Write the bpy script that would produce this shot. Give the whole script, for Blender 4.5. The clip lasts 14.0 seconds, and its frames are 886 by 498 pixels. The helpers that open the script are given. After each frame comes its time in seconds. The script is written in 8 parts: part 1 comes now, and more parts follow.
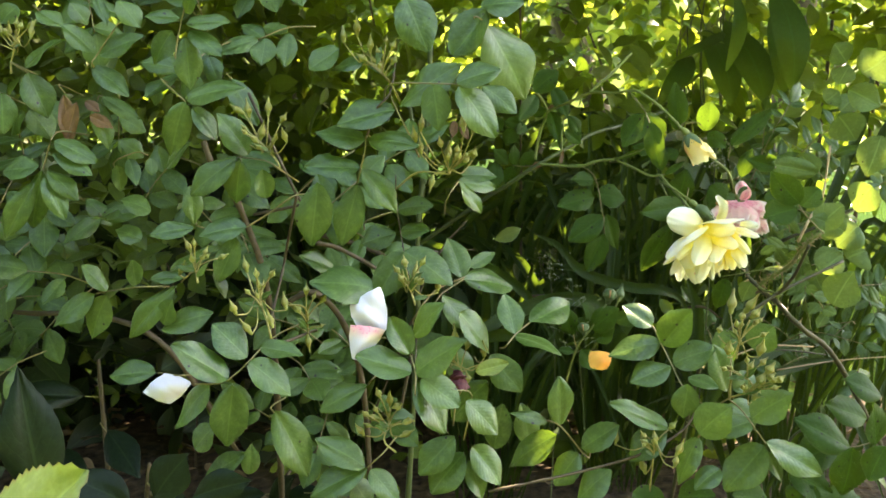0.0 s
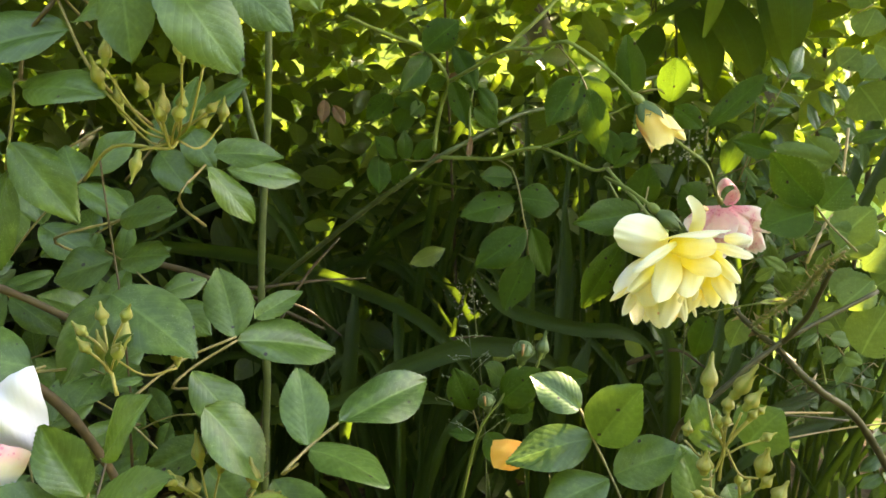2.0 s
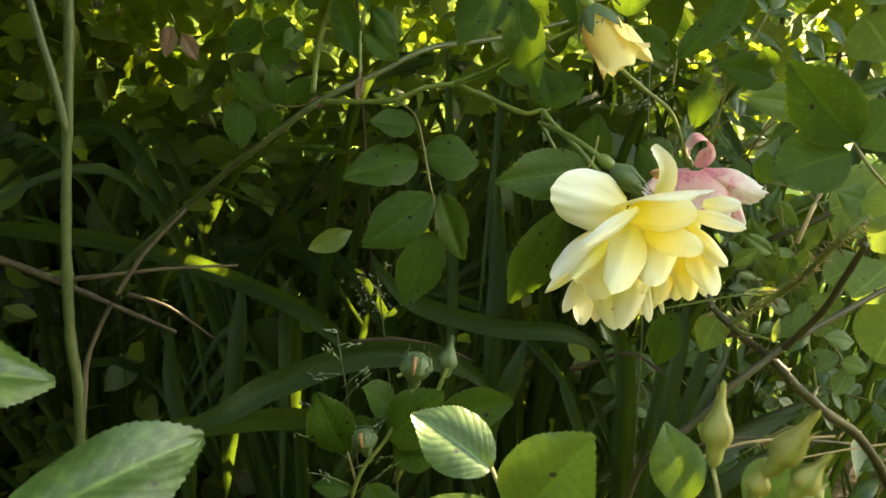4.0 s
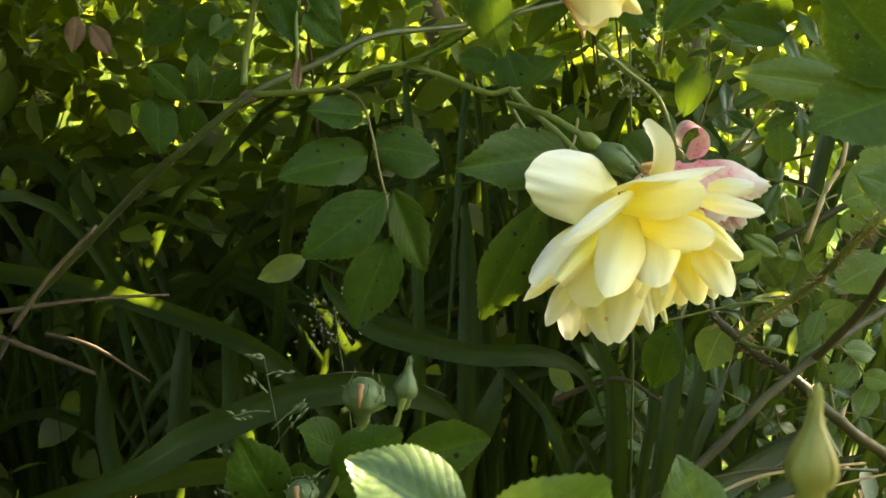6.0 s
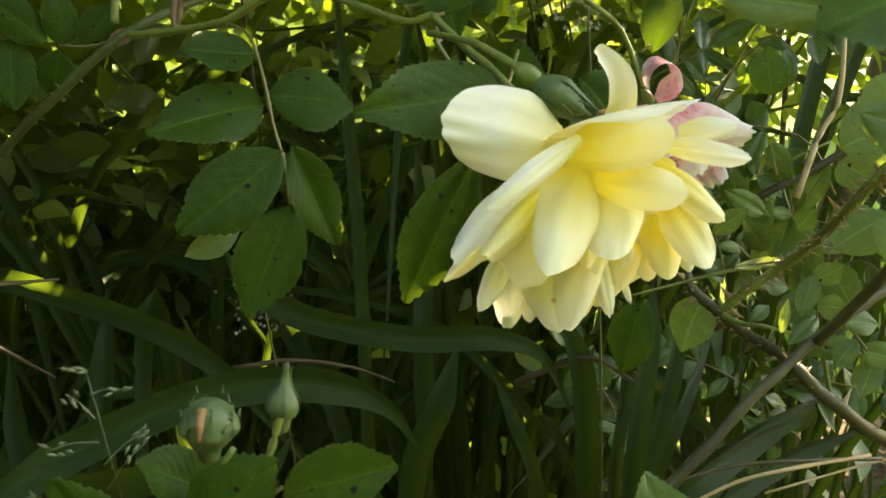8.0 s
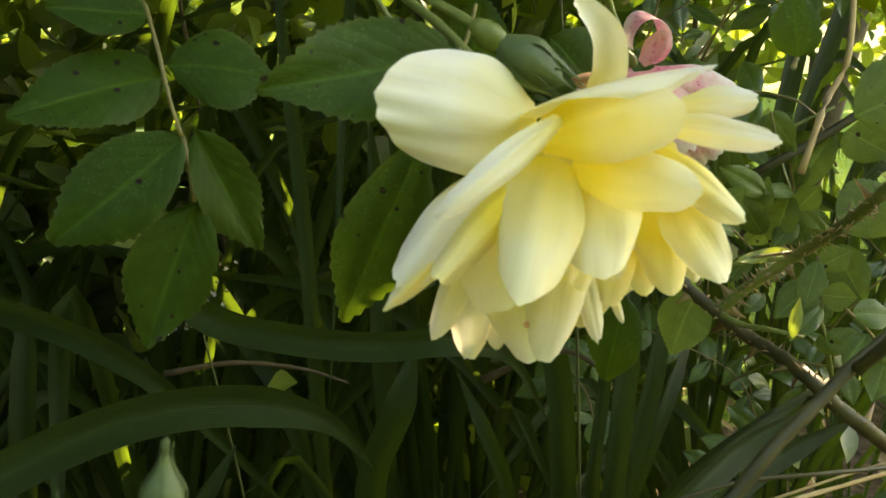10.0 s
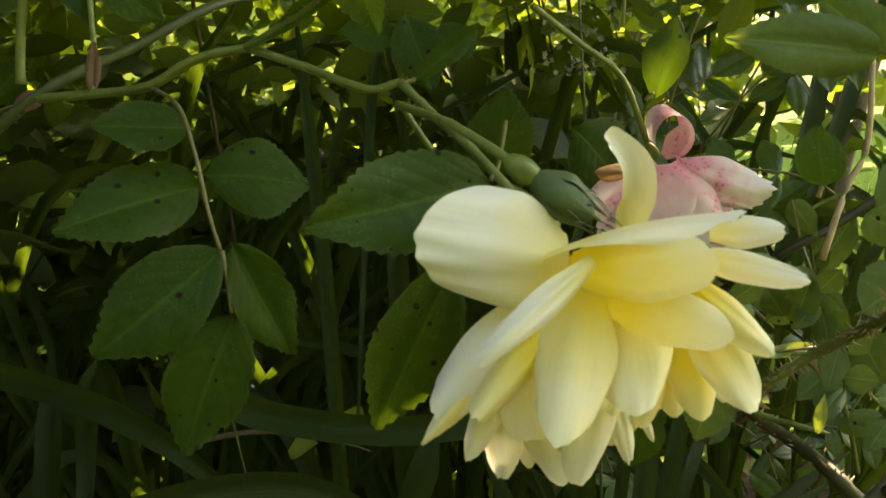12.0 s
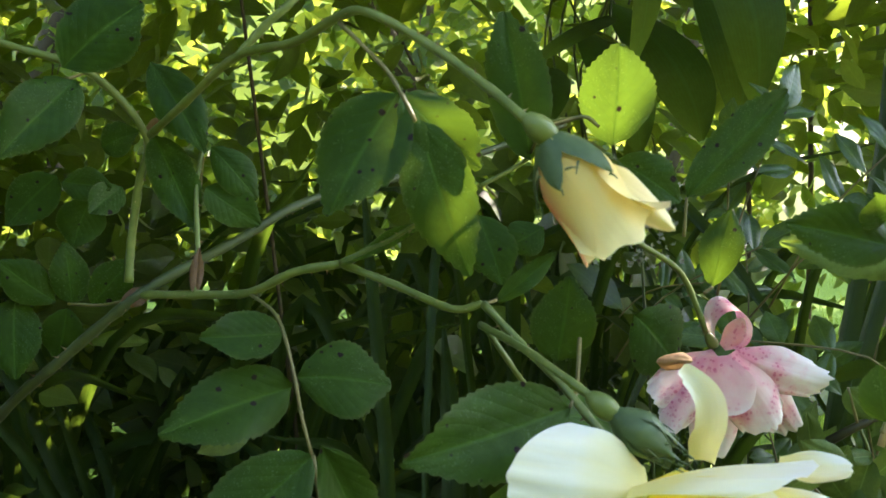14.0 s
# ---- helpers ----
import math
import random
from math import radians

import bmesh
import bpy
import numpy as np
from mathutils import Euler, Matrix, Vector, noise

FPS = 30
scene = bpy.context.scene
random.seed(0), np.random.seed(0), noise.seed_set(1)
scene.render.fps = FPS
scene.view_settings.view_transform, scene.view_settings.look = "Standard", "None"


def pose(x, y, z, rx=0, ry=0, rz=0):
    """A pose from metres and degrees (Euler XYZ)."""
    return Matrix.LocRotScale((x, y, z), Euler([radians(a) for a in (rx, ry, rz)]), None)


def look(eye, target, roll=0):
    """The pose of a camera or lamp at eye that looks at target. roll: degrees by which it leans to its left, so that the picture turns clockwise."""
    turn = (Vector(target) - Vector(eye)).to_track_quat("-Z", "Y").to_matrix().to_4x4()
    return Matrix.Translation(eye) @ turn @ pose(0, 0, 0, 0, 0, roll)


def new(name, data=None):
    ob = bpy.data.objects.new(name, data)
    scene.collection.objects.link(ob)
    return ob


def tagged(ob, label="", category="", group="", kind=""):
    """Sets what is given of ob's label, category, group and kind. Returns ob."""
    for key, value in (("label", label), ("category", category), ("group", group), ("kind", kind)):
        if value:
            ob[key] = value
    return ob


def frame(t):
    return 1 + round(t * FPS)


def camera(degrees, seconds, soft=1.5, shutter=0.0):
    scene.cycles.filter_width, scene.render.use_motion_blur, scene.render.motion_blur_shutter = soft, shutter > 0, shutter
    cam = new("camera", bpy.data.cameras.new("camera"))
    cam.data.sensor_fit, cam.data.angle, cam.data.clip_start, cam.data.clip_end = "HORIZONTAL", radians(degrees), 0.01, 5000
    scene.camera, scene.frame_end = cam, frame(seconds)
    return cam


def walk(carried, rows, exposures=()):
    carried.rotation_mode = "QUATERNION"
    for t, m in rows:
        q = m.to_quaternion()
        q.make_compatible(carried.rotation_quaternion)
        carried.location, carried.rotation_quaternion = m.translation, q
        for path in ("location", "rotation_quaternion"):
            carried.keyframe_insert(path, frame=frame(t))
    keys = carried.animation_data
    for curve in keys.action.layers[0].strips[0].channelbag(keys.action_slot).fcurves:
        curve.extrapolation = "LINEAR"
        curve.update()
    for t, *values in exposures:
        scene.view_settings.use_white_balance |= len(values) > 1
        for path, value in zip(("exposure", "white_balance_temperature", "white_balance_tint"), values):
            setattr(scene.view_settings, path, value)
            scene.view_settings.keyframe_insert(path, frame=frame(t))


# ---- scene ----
cam = camera(54.8, 14.0)
cam.data.dof.use_dof, cam.data.dof.focus_distance, cam.data.dof.aperture_fstop = True, 0.47, 38.0
PATH = [
    (0, (0.036, 0.003, 0.719), (-0.047, 1.964, 0.336), 0.3),
    (0.5, (0.059, 0.089, 0.724), (-0.051, 2.039, 0.294), 1.4),
    (1, (0.093, 0.18, 0.711), (-0.035, 2.122, 0.249), 0.2),
    (1.5, (0.117, 0.236, 0.689), (0.007, 2.184, 0.248), -1.2),
    (2, (0.126, 0.286, 0.672), (0.064, 2.257, 0.335), -0.3),
    (2.5, (0.137, 0.328, 0.653), (0.085, 2.304, 0.346), -0.8),
    (3, (0.144, 0.378, 0.635), (0.146, 2.354, 0.33), -0.4),
    (3.5, (0.151, 0.421, 0.626), (0.194, 2.392, 0.288), 0.2),
    (4, (0.158, 0.451, 0.632), (0.222, 2.42, 0.283), 0.2),
    (4.2, (0.16, 0.461, 0.628), (0.231, 2.434, 0.305), 0.2),
    (6.3, (0.171, 0.535, 0.6), (0.308, 2.514, 0.343), -1.9),
    (6.5, (0.176, 0.546, 0.597), (0.315, 2.523, 0.333), -2.1),
    (7, (0.189, 0.558, 0.599), (0.325, 2.534, 0.317), -3.1),
    (7.5, (0.197, 0.574, 0.598), (0.359, 2.543, 0.291), -3.4),
    (8, (0.197, 0.59, 0.595), (0.363, 2.554, 0.26), -3.1),
    (8.2, (0.2, 0.593, 0.596), (0.362, 2.558, 0.264), -3.2),
    (10.3, (0.213, 0.66, 0.597), (0.457, 2.596, 0.16), -4.0),
    (10.5, (0.216, 0.666, 0.599), (0.462, 2.601, 0.159), -4.0),
    (11, (0.217, 0.672, 0.6), (0.472, 2.609, 0.168), -4.1),
    (11.5, (0.219, 0.677, 0.599), (0.483, 2.61, 0.159), -4.0),
    (12, (0.205, 0.649, 0.622), (0.42, 2.604, 0.262), -4.1),
    (12.5, (0.191, 0.636, 0.643), (0.37, 2.616, 0.425), -3.4),
    (13, (0.185, 0.622, 0.661), (0.323, 2.613, 0.532), -2.8),
    (13.5, (0.183, 0.614, 0.663), (0.318, 2.608, 0.586), -3.4),
    (14, (0.192, 0.635, 0.659), (0.344, 2.626, 0.541), -3.5),
]
EXPOSURES = [(0, 3.97, 8150, 15.5), (2.5, 3.85, 9600, 14), (4, 3.65, 9800, 13), (6.5, 3.58, 9500, 13), (7.2, 3.68, 9500, 13), (8, 3.52, 9500, 13), (11.5, 3.25, 10400, 12.5), (12.3, 2.97, 10400, 14), (13, 3.62, 10000, 12.5), (13.5, 4.2, 9300, 12), (14, 3.45, 6900, 15.5)]
walk(cam, [(t, look(eye, target, roll)) for t, eye, target, roll in PATH], EXPOSURES)

# -- sky and sun: late-day sun behind the plants, open sky behind the camera
SUN_DIR = Vector((0.62, 0.52, 0.6)).normalized()
world = bpy.data.worlds.new("sky")
scene.world = world
world.use_nodes = True
wn = world.node_tree
sky = wn.nodes.new("ShaderNodeTexSky")
sky.sky_type, sky.sun_disc = "NISHITA", False
sky.sun_elevation = math.asin(SUN_DIR.z)
sky.sun_rotation = math.atan2(SUN_DIR.x, SUN_DIR.y)
wn.links.new(sky.outputs[0], wn.nodes["Background"].inputs[0])
wn.nodes["Background"].inputs[1].default_value = 0.15
sun = new("sun", bpy.data.lights.new("sun", "SUN"))
sun.data.energy, sun.data.angle, sun.data.color = 4.2, radians(0.5), (1.0, 0.93, 0.8)
sun.matrix_world = look(SUN_DIR * 20, (0, 0, 0))


# -- materials
def shader(name):
    m = bpy.data.materials.new(name)
    m.use_nodes = True
    m.node_tree.nodes.clear()
    return m, m.node_tree.nodes, m.node_tree.links


def add(nodes, kind, **kw):
    n = nodes.new(kind)
    for key, value in kw.items():
        if key in n.inputs:
            n.inputs[key].default_value = value
    return n


def ramp(nodes, links, src, stops):
    r = nodes.new("ShaderNodeValToRGB")
    e = r.color_ramp.elements
    while len(e) < len(stops):
        e.new(0.5)
    for k, (pos, col) in zip(e, stops):
        k.position, k.color = pos, (*col, 1.0)
    links.new(src, r.inputs[0])
    return r.outputs[0]


def calc(nodes, links, op, a, b=0.0, clamp=False):
    n = nodes.new("ShaderNodeMath")
    n.operation, n.use_clamp = op, clamp
    for slot, v in zip(n.inputs, (a, b)):
        if isinstance(v, (int, float)):
            slot.default_value = v
        else:
            links.new(v, slot)
    return n.outputs[0]


def blend(nodes, links, fac, a, b, mode="MIX"):
    n = nodes.new("ShaderNodeMix")
    n.data_type, n.blend_type = "RGBA", mode
    for slot, v in ((n.inputs[0], fac), (n.inputs[6], a), (n.inputs[7], b)):
        if isinstance(v, (int, float)):
            slot.default_value = v
        elif isinstance(v, tuple):
            slot.default_value = (*v, 1.0)
        else:
            links.new(v, slot)
    return n.outputs[2]


def finish(m, nodes, links, color, rough, thin, thin_amount, bump=None, strength=0.3, distance=0.0006, spec=0.5):
    """A thin blade: a glossy face over a body that lets light through."""
    face = add(nodes, "ShaderNodeBsdfPrincipled")
    face.inputs["Specular IOR Level"].default_value = spec
    if isinstance(rough, float):
        face.inputs["Roughness"].default_value = rough
    else:
        links.new(rough, face.inputs["Roughness"])
    links.new(color, face.inputs["Base Color"])
    last = face.outputs[0]
    if bump is not None:
        b = add(nodes, "ShaderNodeBump", Strength=strength, Distance=distance)
        links.new(bump, b.inputs["Height"])
        links.new(b.outputs[0], face.inputs["Normal"])
    if thin is not None:
        t = add(nodes, "ShaderNodeBsdfTranslucent")
        links.new(thin, t.inputs[0])
        mix = add(nodes, "ShaderNodeMixShader")
        mix.inputs[0].default_value = thin_amount
        links.new(last, mix.inputs[1])
        links.new(t.outputs[0], mix.inputs[2])
        last = mix.outputs[0]
    o = nodes.new("ShaderNodeOutputMaterial")
    links.new(last, o.inputs[0])
    return m


def leaf_material(name, dark, light, glow, rough=0.34, spots=0.0, veins=11.0, amount=0.3, island=False, spec=0.5, edge=None, relief=0.2, midrib=0.5):
    m, nodes, links = shader(name)
    uv = nodes.new("ShaderNodeUVMap")
    sep = nodes.new("ShaderNodeSeparateXYZ")
    links.new(uv.outputs[0], sep.inputs[0])
    u = calc(nodes, links, "ABSOLUTE", calc(nodes, links, "SUBTRACT", sep.outputs[0], 0.5))
    v = sep.outputs[1]
    if island:
        rnd = nodes.new("ShaderNodeNewGeometry").outputs["Random Per Island"]
    else:
        rnd = nodes.new("ShaderNodeObjectInfo").outputs["Random"]
    geo = nodes.new("ShaderNodeNewGeometry")
    broad = add(nodes, "ShaderNodeTexNoise", Scale=55.0, Detail=3.0)
    fine = add(nodes, "ShaderNodeTexNoise", Scale=900.0, Detail=4.0)
    for n in (broad, fine):
        links.new(geo.outputs["Position"], n.inputs["Vector"])
    # side veins run from the midrib outwards and forwards
    phase = calc(nodes, links, "SUBTRACT", calc(nodes, links, "MULTIPLY", v, veins), calc(nodes, links, "MULTIPLY", u, veins * 0.75))
    phase = calc(nodes, links, "ADD", phase, calc(nodes, links, "MULTIPLY", calc(nodes, links, "SUBTRACT", broad.outputs[0], 0.5), 0.5))
    wave = calc(nodes, links, "ABSOLUTE", calc(nodes, links, "SUBTRACT", calc(nodes, links, "FRACT", phase), 0.5))
    side = ramp(nodes, links, wave, [(0.0, (1, 1, 1)), (0.07, (0.25, 0.25, 0.25)), (0.16, (0, 0, 0))])
    if not veins:
        # long parallel ribs of a strap leaf
        ribs = calc(nodes, links, "ABSOLUTE", calc(nodes, links, "SUBTRACT", calc(nodes, links, "FRACT", calc(nodes, links, "MULTIPLY", u, 17.0)), 0.5))
        side = ramp(nodes, links, ribs, [(0.0, (1, 1, 1)), (0.3, (0, 0, 0))])
    rib = ramp(nodes, links, u, [(0.0, (1, 1, 1)), (0.022, (0.6, 0.6, 0.6)), (0.035, (0, 0, 0))])
    tone = calc(nodes, links, "ADD", calc(nodes, links, "MULTIPLY", rnd, 0.65), calc(nodes, links, "MULTIPLY", broad.outputs[0], 0.45), True)
    base = blend(nodes, links, tone, dark, light)
    base = blend(nodes, links, calc(nodes, links, "MULTIPLY", fine.outputs[0], 0.6), base, tuple(c * 0.5 for c in dark))
    patch = add(nodes, "ShaderNodeTexNoise", Scale=190.0, Detail=5.0, Roughness=0.65)
    links.new(geo.outputs["Position"], patch.inputs["Vector"])
    base = blend(nodes, links, calc(nodes, links, "MULTIPLY", ramp(nodes, links, patch.outputs[0], [(0.48, (0, 0, 0)), (0.7, (1, 1, 1))]), 0.35), base, tuple(min(1, c * 1.7) for c in light))
    base = blend(nodes, links, calc(nodes, links, "MULTIPLY", side, 0.2 if veins else 0.4), base, tuple(min(1, c * 2.0) for c in light))
    base = blend(nodes, links, calc(nodes, links, "MULTIPLY", rib, midrib), base, tuple(min(1, c * 2.4) for c in light))
    if edge:
        margin = calc(nodes, links, "ADD", u, calc(nodes, links, "MULTIPLY", calc(nodes, links, "SUBTRACT", fine.outputs[0], 0.5), 0.05))
        base = blend(nodes, links, ramp(nodes, links, margin, [(0.45, (0, 0, 0)), (0.49, (0.8, 0.8, 0.8))]), base, edge)
    through_col = blend(nodes, links, calc(nodes, links, "ADD", calc(nodes, links, "MULTIPLY", side, 0.35), calc(nodes, links, "MULTIPLY", rib, 0.5), True), glow, tuple(c * 0.35 for c in glow))
    if spots:
        cell = add(nodes, "ShaderNodeTexVoronoi", Scale=270.0, Randomness=1.0)
        links.new(geo.outputs["Position"], cell.inputs["Vector"])
        pick = nodes.new("ShaderNodeSeparateColor")
        links.new(cell.outputs["Color"], pick.inputs[0])
        size = calc(nodes, links, "ADD", 0.1, calc(nodes, links, "MULTIPLY", calc(nodes, links, "POWER", pick.outputs[1], 2.0), 0.26))
        far = calc(nodes, links, "ADD", cell.outputs["Distance"], calc(nodes, links, "MULTIPLY", calc(nodes, links, "SUBTRACT", fine.outputs[0], 0.5), 0.25))
        mark = calc(nodes, links, "MULTIPLY", calc(nodes, links, "SUBTRACT", size, far), 11.0, True)
        mark = calc(nodes, links, "MULTIPLY", mark, calc(nodes, links, "GREATER_THAN", pick.outputs[0], 1.0 - spots))
        base = blend(nodes, links, mark, base, (0.03, 0.02, 0.014))
        through_col = blend(nodes, links, mark, through_col, (0.02, 0.01, 0.005))
        # pale stippling left by feeding insects
        stip = add(nodes, "ShaderNodeTexNoise", Scale=1700.0, Detail=1.0)
        links.new(geo.outputs["Position"], stip.inputs["Vector"])
        dots = calc(nodes, links, "MULTIPLY", calc(nodes, links, "GREATER_THAN", stip.outputs[0], 0.66), calc(nodes, links, "GREATER_THAN", broad.outputs[0], 0.52))
        base = blend(nodes, links, calc(nodes, links, "MULTIPLY", dots, 0.32), base, (0.22, 0.3, 0.12))
    sheen = calc(nodes, links, "ADD", rough - 0.08, calc(nodes, links, "MULTIPLY", broad.outputs[0], 0.2))
    pillow = calc(nodes, links, "MULTIPLY", calc(nodes, links, "POWER", wave if veins else ribs, 0.5), 1.2)
    height = calc(nodes, links, "SUBTRACT", calc(nodes, links, "ADD", pillow, calc(nodes, links, "MULTIPLY", fine.outputs[0], 0.3)), rib)
    return finish(m, nodes, links, base, sheen, through_col, amount, height, relief, 0.0006, spec)


def petal_material(name, pale, deep, tint, tint_at, blotch=0.0, amount=0.45, fade=(0.25, 0.95), freckle=False, reach=(0.72, 0.98)):
    """deep colour at the claw, pale towards the rim; tint: blush or blotches."""
    m, nodes, links = shader(name)
    uv = nodes.new("ShaderNodeUVMap")
    sep = nodes.new("ShaderNodeSeparateXYZ")
    links.new(uv.outputs[0], sep.inputs[0])
    geo = nodes.new("ShaderNodeNewGeometry")
    rnd = nodes.new("ShaderNodeObjectInfo").outputs["Random"]
    broad = add(nodes, "ShaderNodeTexNoise", Scale=70.0, Detail=4.0)
    fine = add(nodes, "ShaderNodeTexNoise", Scale=260.0, Detail=3.0)
    for n in (broad, fine):
        links.new(geo.outputs["Position"], n.inputs["Vector"])
    along = calc(nodes, links, "ADD", sep.outputs[1], calc(nodes, links, "MULTIPLY", calc(nodes, links, "SUBTRACT", broad.outputs[0], 0.5), 0.5))
    along = calc(nodes, links, "ADD", along, calc(nodes, links, "MULTIPLY", calc(nodes, links, "SUBTRACT", rnd, 0.5), 0.35), True)
    base = ramp(nodes, links, along, [(fade[0], deep), (fade[1], pale)])
    if freckle:
        dot = add(nodes, "ShaderNodeTexVoronoi", Scale=150.0)
        links.new(geo.outputs["Position"], dot.inputs["Vector"])
        odd = nodes.new("ShaderNodeSeparateColor")
        links.new(dot.outputs["Color"], odd.inputs[0])
        spot = calc(nodes, links, "MULTIPLY", calc(nodes, links, "GREATER_THAN", odd.outputs[0], 0.86), calc(nodes, links, "LESS_THAN", dot.outputs["Distance"], 0.13))
        base = blend(nodes, links, calc(nodes, links, "MULTIPLY", spot, 0.7), base, (0.75, 0.33, 0.22))
    if blotch:
        cell = add(nodes, "ShaderNodeTexVoronoi", Scale=520.0)
        links.new(geo.outputs["Position"], cell.inputs["Vector"])
        mark = calc(nodes, links, "LESS_THAN", calc(nodes, links, "ADD", cell.outputs["Distance"], calc(nodes, links, "MULTIPLY", fine.outputs[0], 0.5)), blotch)
        wash = ramp(nodes, links, broad.outputs[0], [(0.4, (0, 0, 0)), (0.6, (1, 1, 1))])
        near = ramp(nodes, links, sep.outputs[1], [(reach[0], (1, 1, 1)), (reach[1], (0.1, 0.1, 0.1) if reach[1] > 0.9 else (0, 0, 0))])
        wash = calc(nodes, links, "MULTIPLY", wash, near)
        base = blend(nodes, links, calc(nodes, links, "MULTIPLY", wash, 0.85), base, tint)
        base = blend(nodes, links, calc(nodes, links, "MULTIPLY", calc(nodes, links, "MULTIPLY", mark, calc(nodes, links, "MULTIPLY", near, ramp(nodes, links, broad.outputs[0], [(0.46, (0, 0, 0)), (0.54, (1, 1, 1))]))), 0.6), base, (0.62, 0.08, 0.2))
    elif tint:
        side = calc(nodes, links, "ADD", sep.outputs[0], calc(nodes, links, "MULTIPLY", broad.outputs[0], 0.3))
        base = blend(nodes, links, ramp(nodes, links, side, [(0.3, (0, 0, 0)), (0.55, (tint_at, tint_at, tint_at)), (0.9, (0, 0, 0))]), base, tint)
    # faint streaks from claw to rim
    stretch = nodes.new("ShaderNodeMapping")
    stretch.inputs["Scale"].default_value = (16.0, 1.2, 1.0)
    links.new(uv.outputs[0], stretch.inputs[0])
    streak = add(nodes, "ShaderNodeTexNoise", Scale=1.0, Detail=3.0)
    links.new(stretch.outputs[0], streak.inputs["Vector"])
    base = blend(nodes, links, calc(nodes, links, "MULTIPLY", ramp(nodes, links, streak.outputs[0], [(0.45, (0, 0, 0)), (0.75, (1, 1, 1))]), 0.16), base, tuple(c * k for c, k in zip(deep, (0.98, 0.95, 0.8))))
    # soft creases
    fold = nodes.new("ShaderNodeMapping")
    fold.inputs["Scale"].default_value = (5.0, 1.3, 1.0)
    links.new(uv.outputs[0], fold.inputs[0])
    crease = add(nodes, "ShaderNodeTexNoise", Scale=1.0, Detail=2.0)
    links.new(fold.outputs[0], crease.inputs["Vector"])
    height = calc(nodes, links, "ADD", calc(nodes, links, "MULTIPLY", crease.outputs[0], 1.2), broad.outputs[0])
    return finish(m, nodes, links, base, 0.55, base, amount, height, 0.3, 0.0012, 0.25)


def bark_material(name, a, b, rough=0.6, scale=220.0, thin=None):
    m, nodes, links = shader(name)
    tex = nodes.new("ShaderNodeNewGeometry")
    n1 = add(nodes, "ShaderNodeTexNoise", Scale=scale, Detail=5.0)
    n2 = add(nodes, "ShaderNodeTexNoise", Scale=scale * 0.12, Detail=3.0)
    for n in (n1, n2):
        links.new(tex.outputs["Position"], n.inputs["Vector"])
    mixf = calc(nodes, links, "ADD", calc(nodes, links, "MULTIPLY", n1.outputs[0], 0.5), calc(nodes, links, "MULTIPLY", n2.outputs[0], 0.6), True)
    base = ramp(nodes, links, mixf, [(0.3, a), (0.75, b)])
    return finish(m, nodes, links, base, rough, base if thin else None, thin or 0.0, n1.outputs[0], 0.4, 0.0006, 0.35)


LEAF_GLOSSY = leaf_material("glossy_rose_leaf", (0.022, 0.06, 0.012), (0.09, 0.152, 0.033), (0.2, 0.34, 0.025), 0.33, veins=9.0, amount=0.18, spec=0.36, spots=0.06, relief=0.17, midrib=0.3)
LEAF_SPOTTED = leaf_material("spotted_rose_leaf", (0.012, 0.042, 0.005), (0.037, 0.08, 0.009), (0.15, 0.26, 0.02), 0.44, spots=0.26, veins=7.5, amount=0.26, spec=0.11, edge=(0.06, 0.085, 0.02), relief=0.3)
# lighter copy of the spotted leaf; sunlight on that side is in its colour
LEAF_SUNNY = leaf_material("sunlit_rose_leaf", (0.05, 0.1, 0.025), (0.13, 0.2, 0.055), (0.24, 0.34, 0.045), 0.44, spots=0.12, veins=7.5, amount=0.3, spec=0.22, relief=0.16)
LEAF_DRY = leaf_material("withered_leaf", (0.1, 0.05, 0.025), (0.22, 0.12, 0.055), (0.4, 0.2, 0.06), 0.6, veins=6.0, amount=0.25)
LEAF_PALE = leaf_material("pale_green_leaf", (0.16, 0.24, 0.05), (0.26, 0.32, 0.08), (0.4, 0.5, 0.06), 0.4, veins=8.0, amount=0.35, edge=(0.2, 0.09, 0.04))
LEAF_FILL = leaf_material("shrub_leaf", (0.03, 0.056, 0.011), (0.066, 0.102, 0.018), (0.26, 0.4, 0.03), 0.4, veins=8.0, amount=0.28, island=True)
# shrub leaf darkened to stand for the shade of deep growth
LEAF_SHADED_SHRUB = leaf_material("shade_dark_leaf", (0.014, 0.028, 0.009), (0.032, 0.054, 0.016), (0.08, 0.13, 0.02), 0.35, veins=8.0, amount=0.15, island=True, spec=0.3)
# dark leathery green, taken near black so it holds the corner's shade too
LEAF_BROAD = leaf_material("shaded_leathery_leaf", (0.006, 0.014, 0.006), (0.012, 0.024, 0.009), (0.03, 0.06, 0.01), 0.34, veins=7.0, amount=0.12, spec=0.15)
# lighter copy of the shrub leaf, standing in for more light on it
LEAF_SHRUB_LIT = leaf_material("lit_shrub_leaf", (0.062, 0.108, 0.018), (0.142, 0.2, 0.033), (0.34, 0.46, 0.035), 0.4, veins=8.0, amount=0.4, island=True)
LEAF_HEDGE = leaf_material("hedge_leaf", (0.036, 0.077, 0.016), (0.09, 0.148, 0.028), (0.31, 0.46, 0.04), 0.4, veins=6.0, amount=0.4, island=True)
LEAF_FAR = leaf_material("far_tree_leaf", (0.04, 0.075, 0.008), (0.14, 0.19, 0.025), (0.42, 0.47, 0.05), 0.6, veins=0.0, amount=0.4, island=True, spec=0.1)
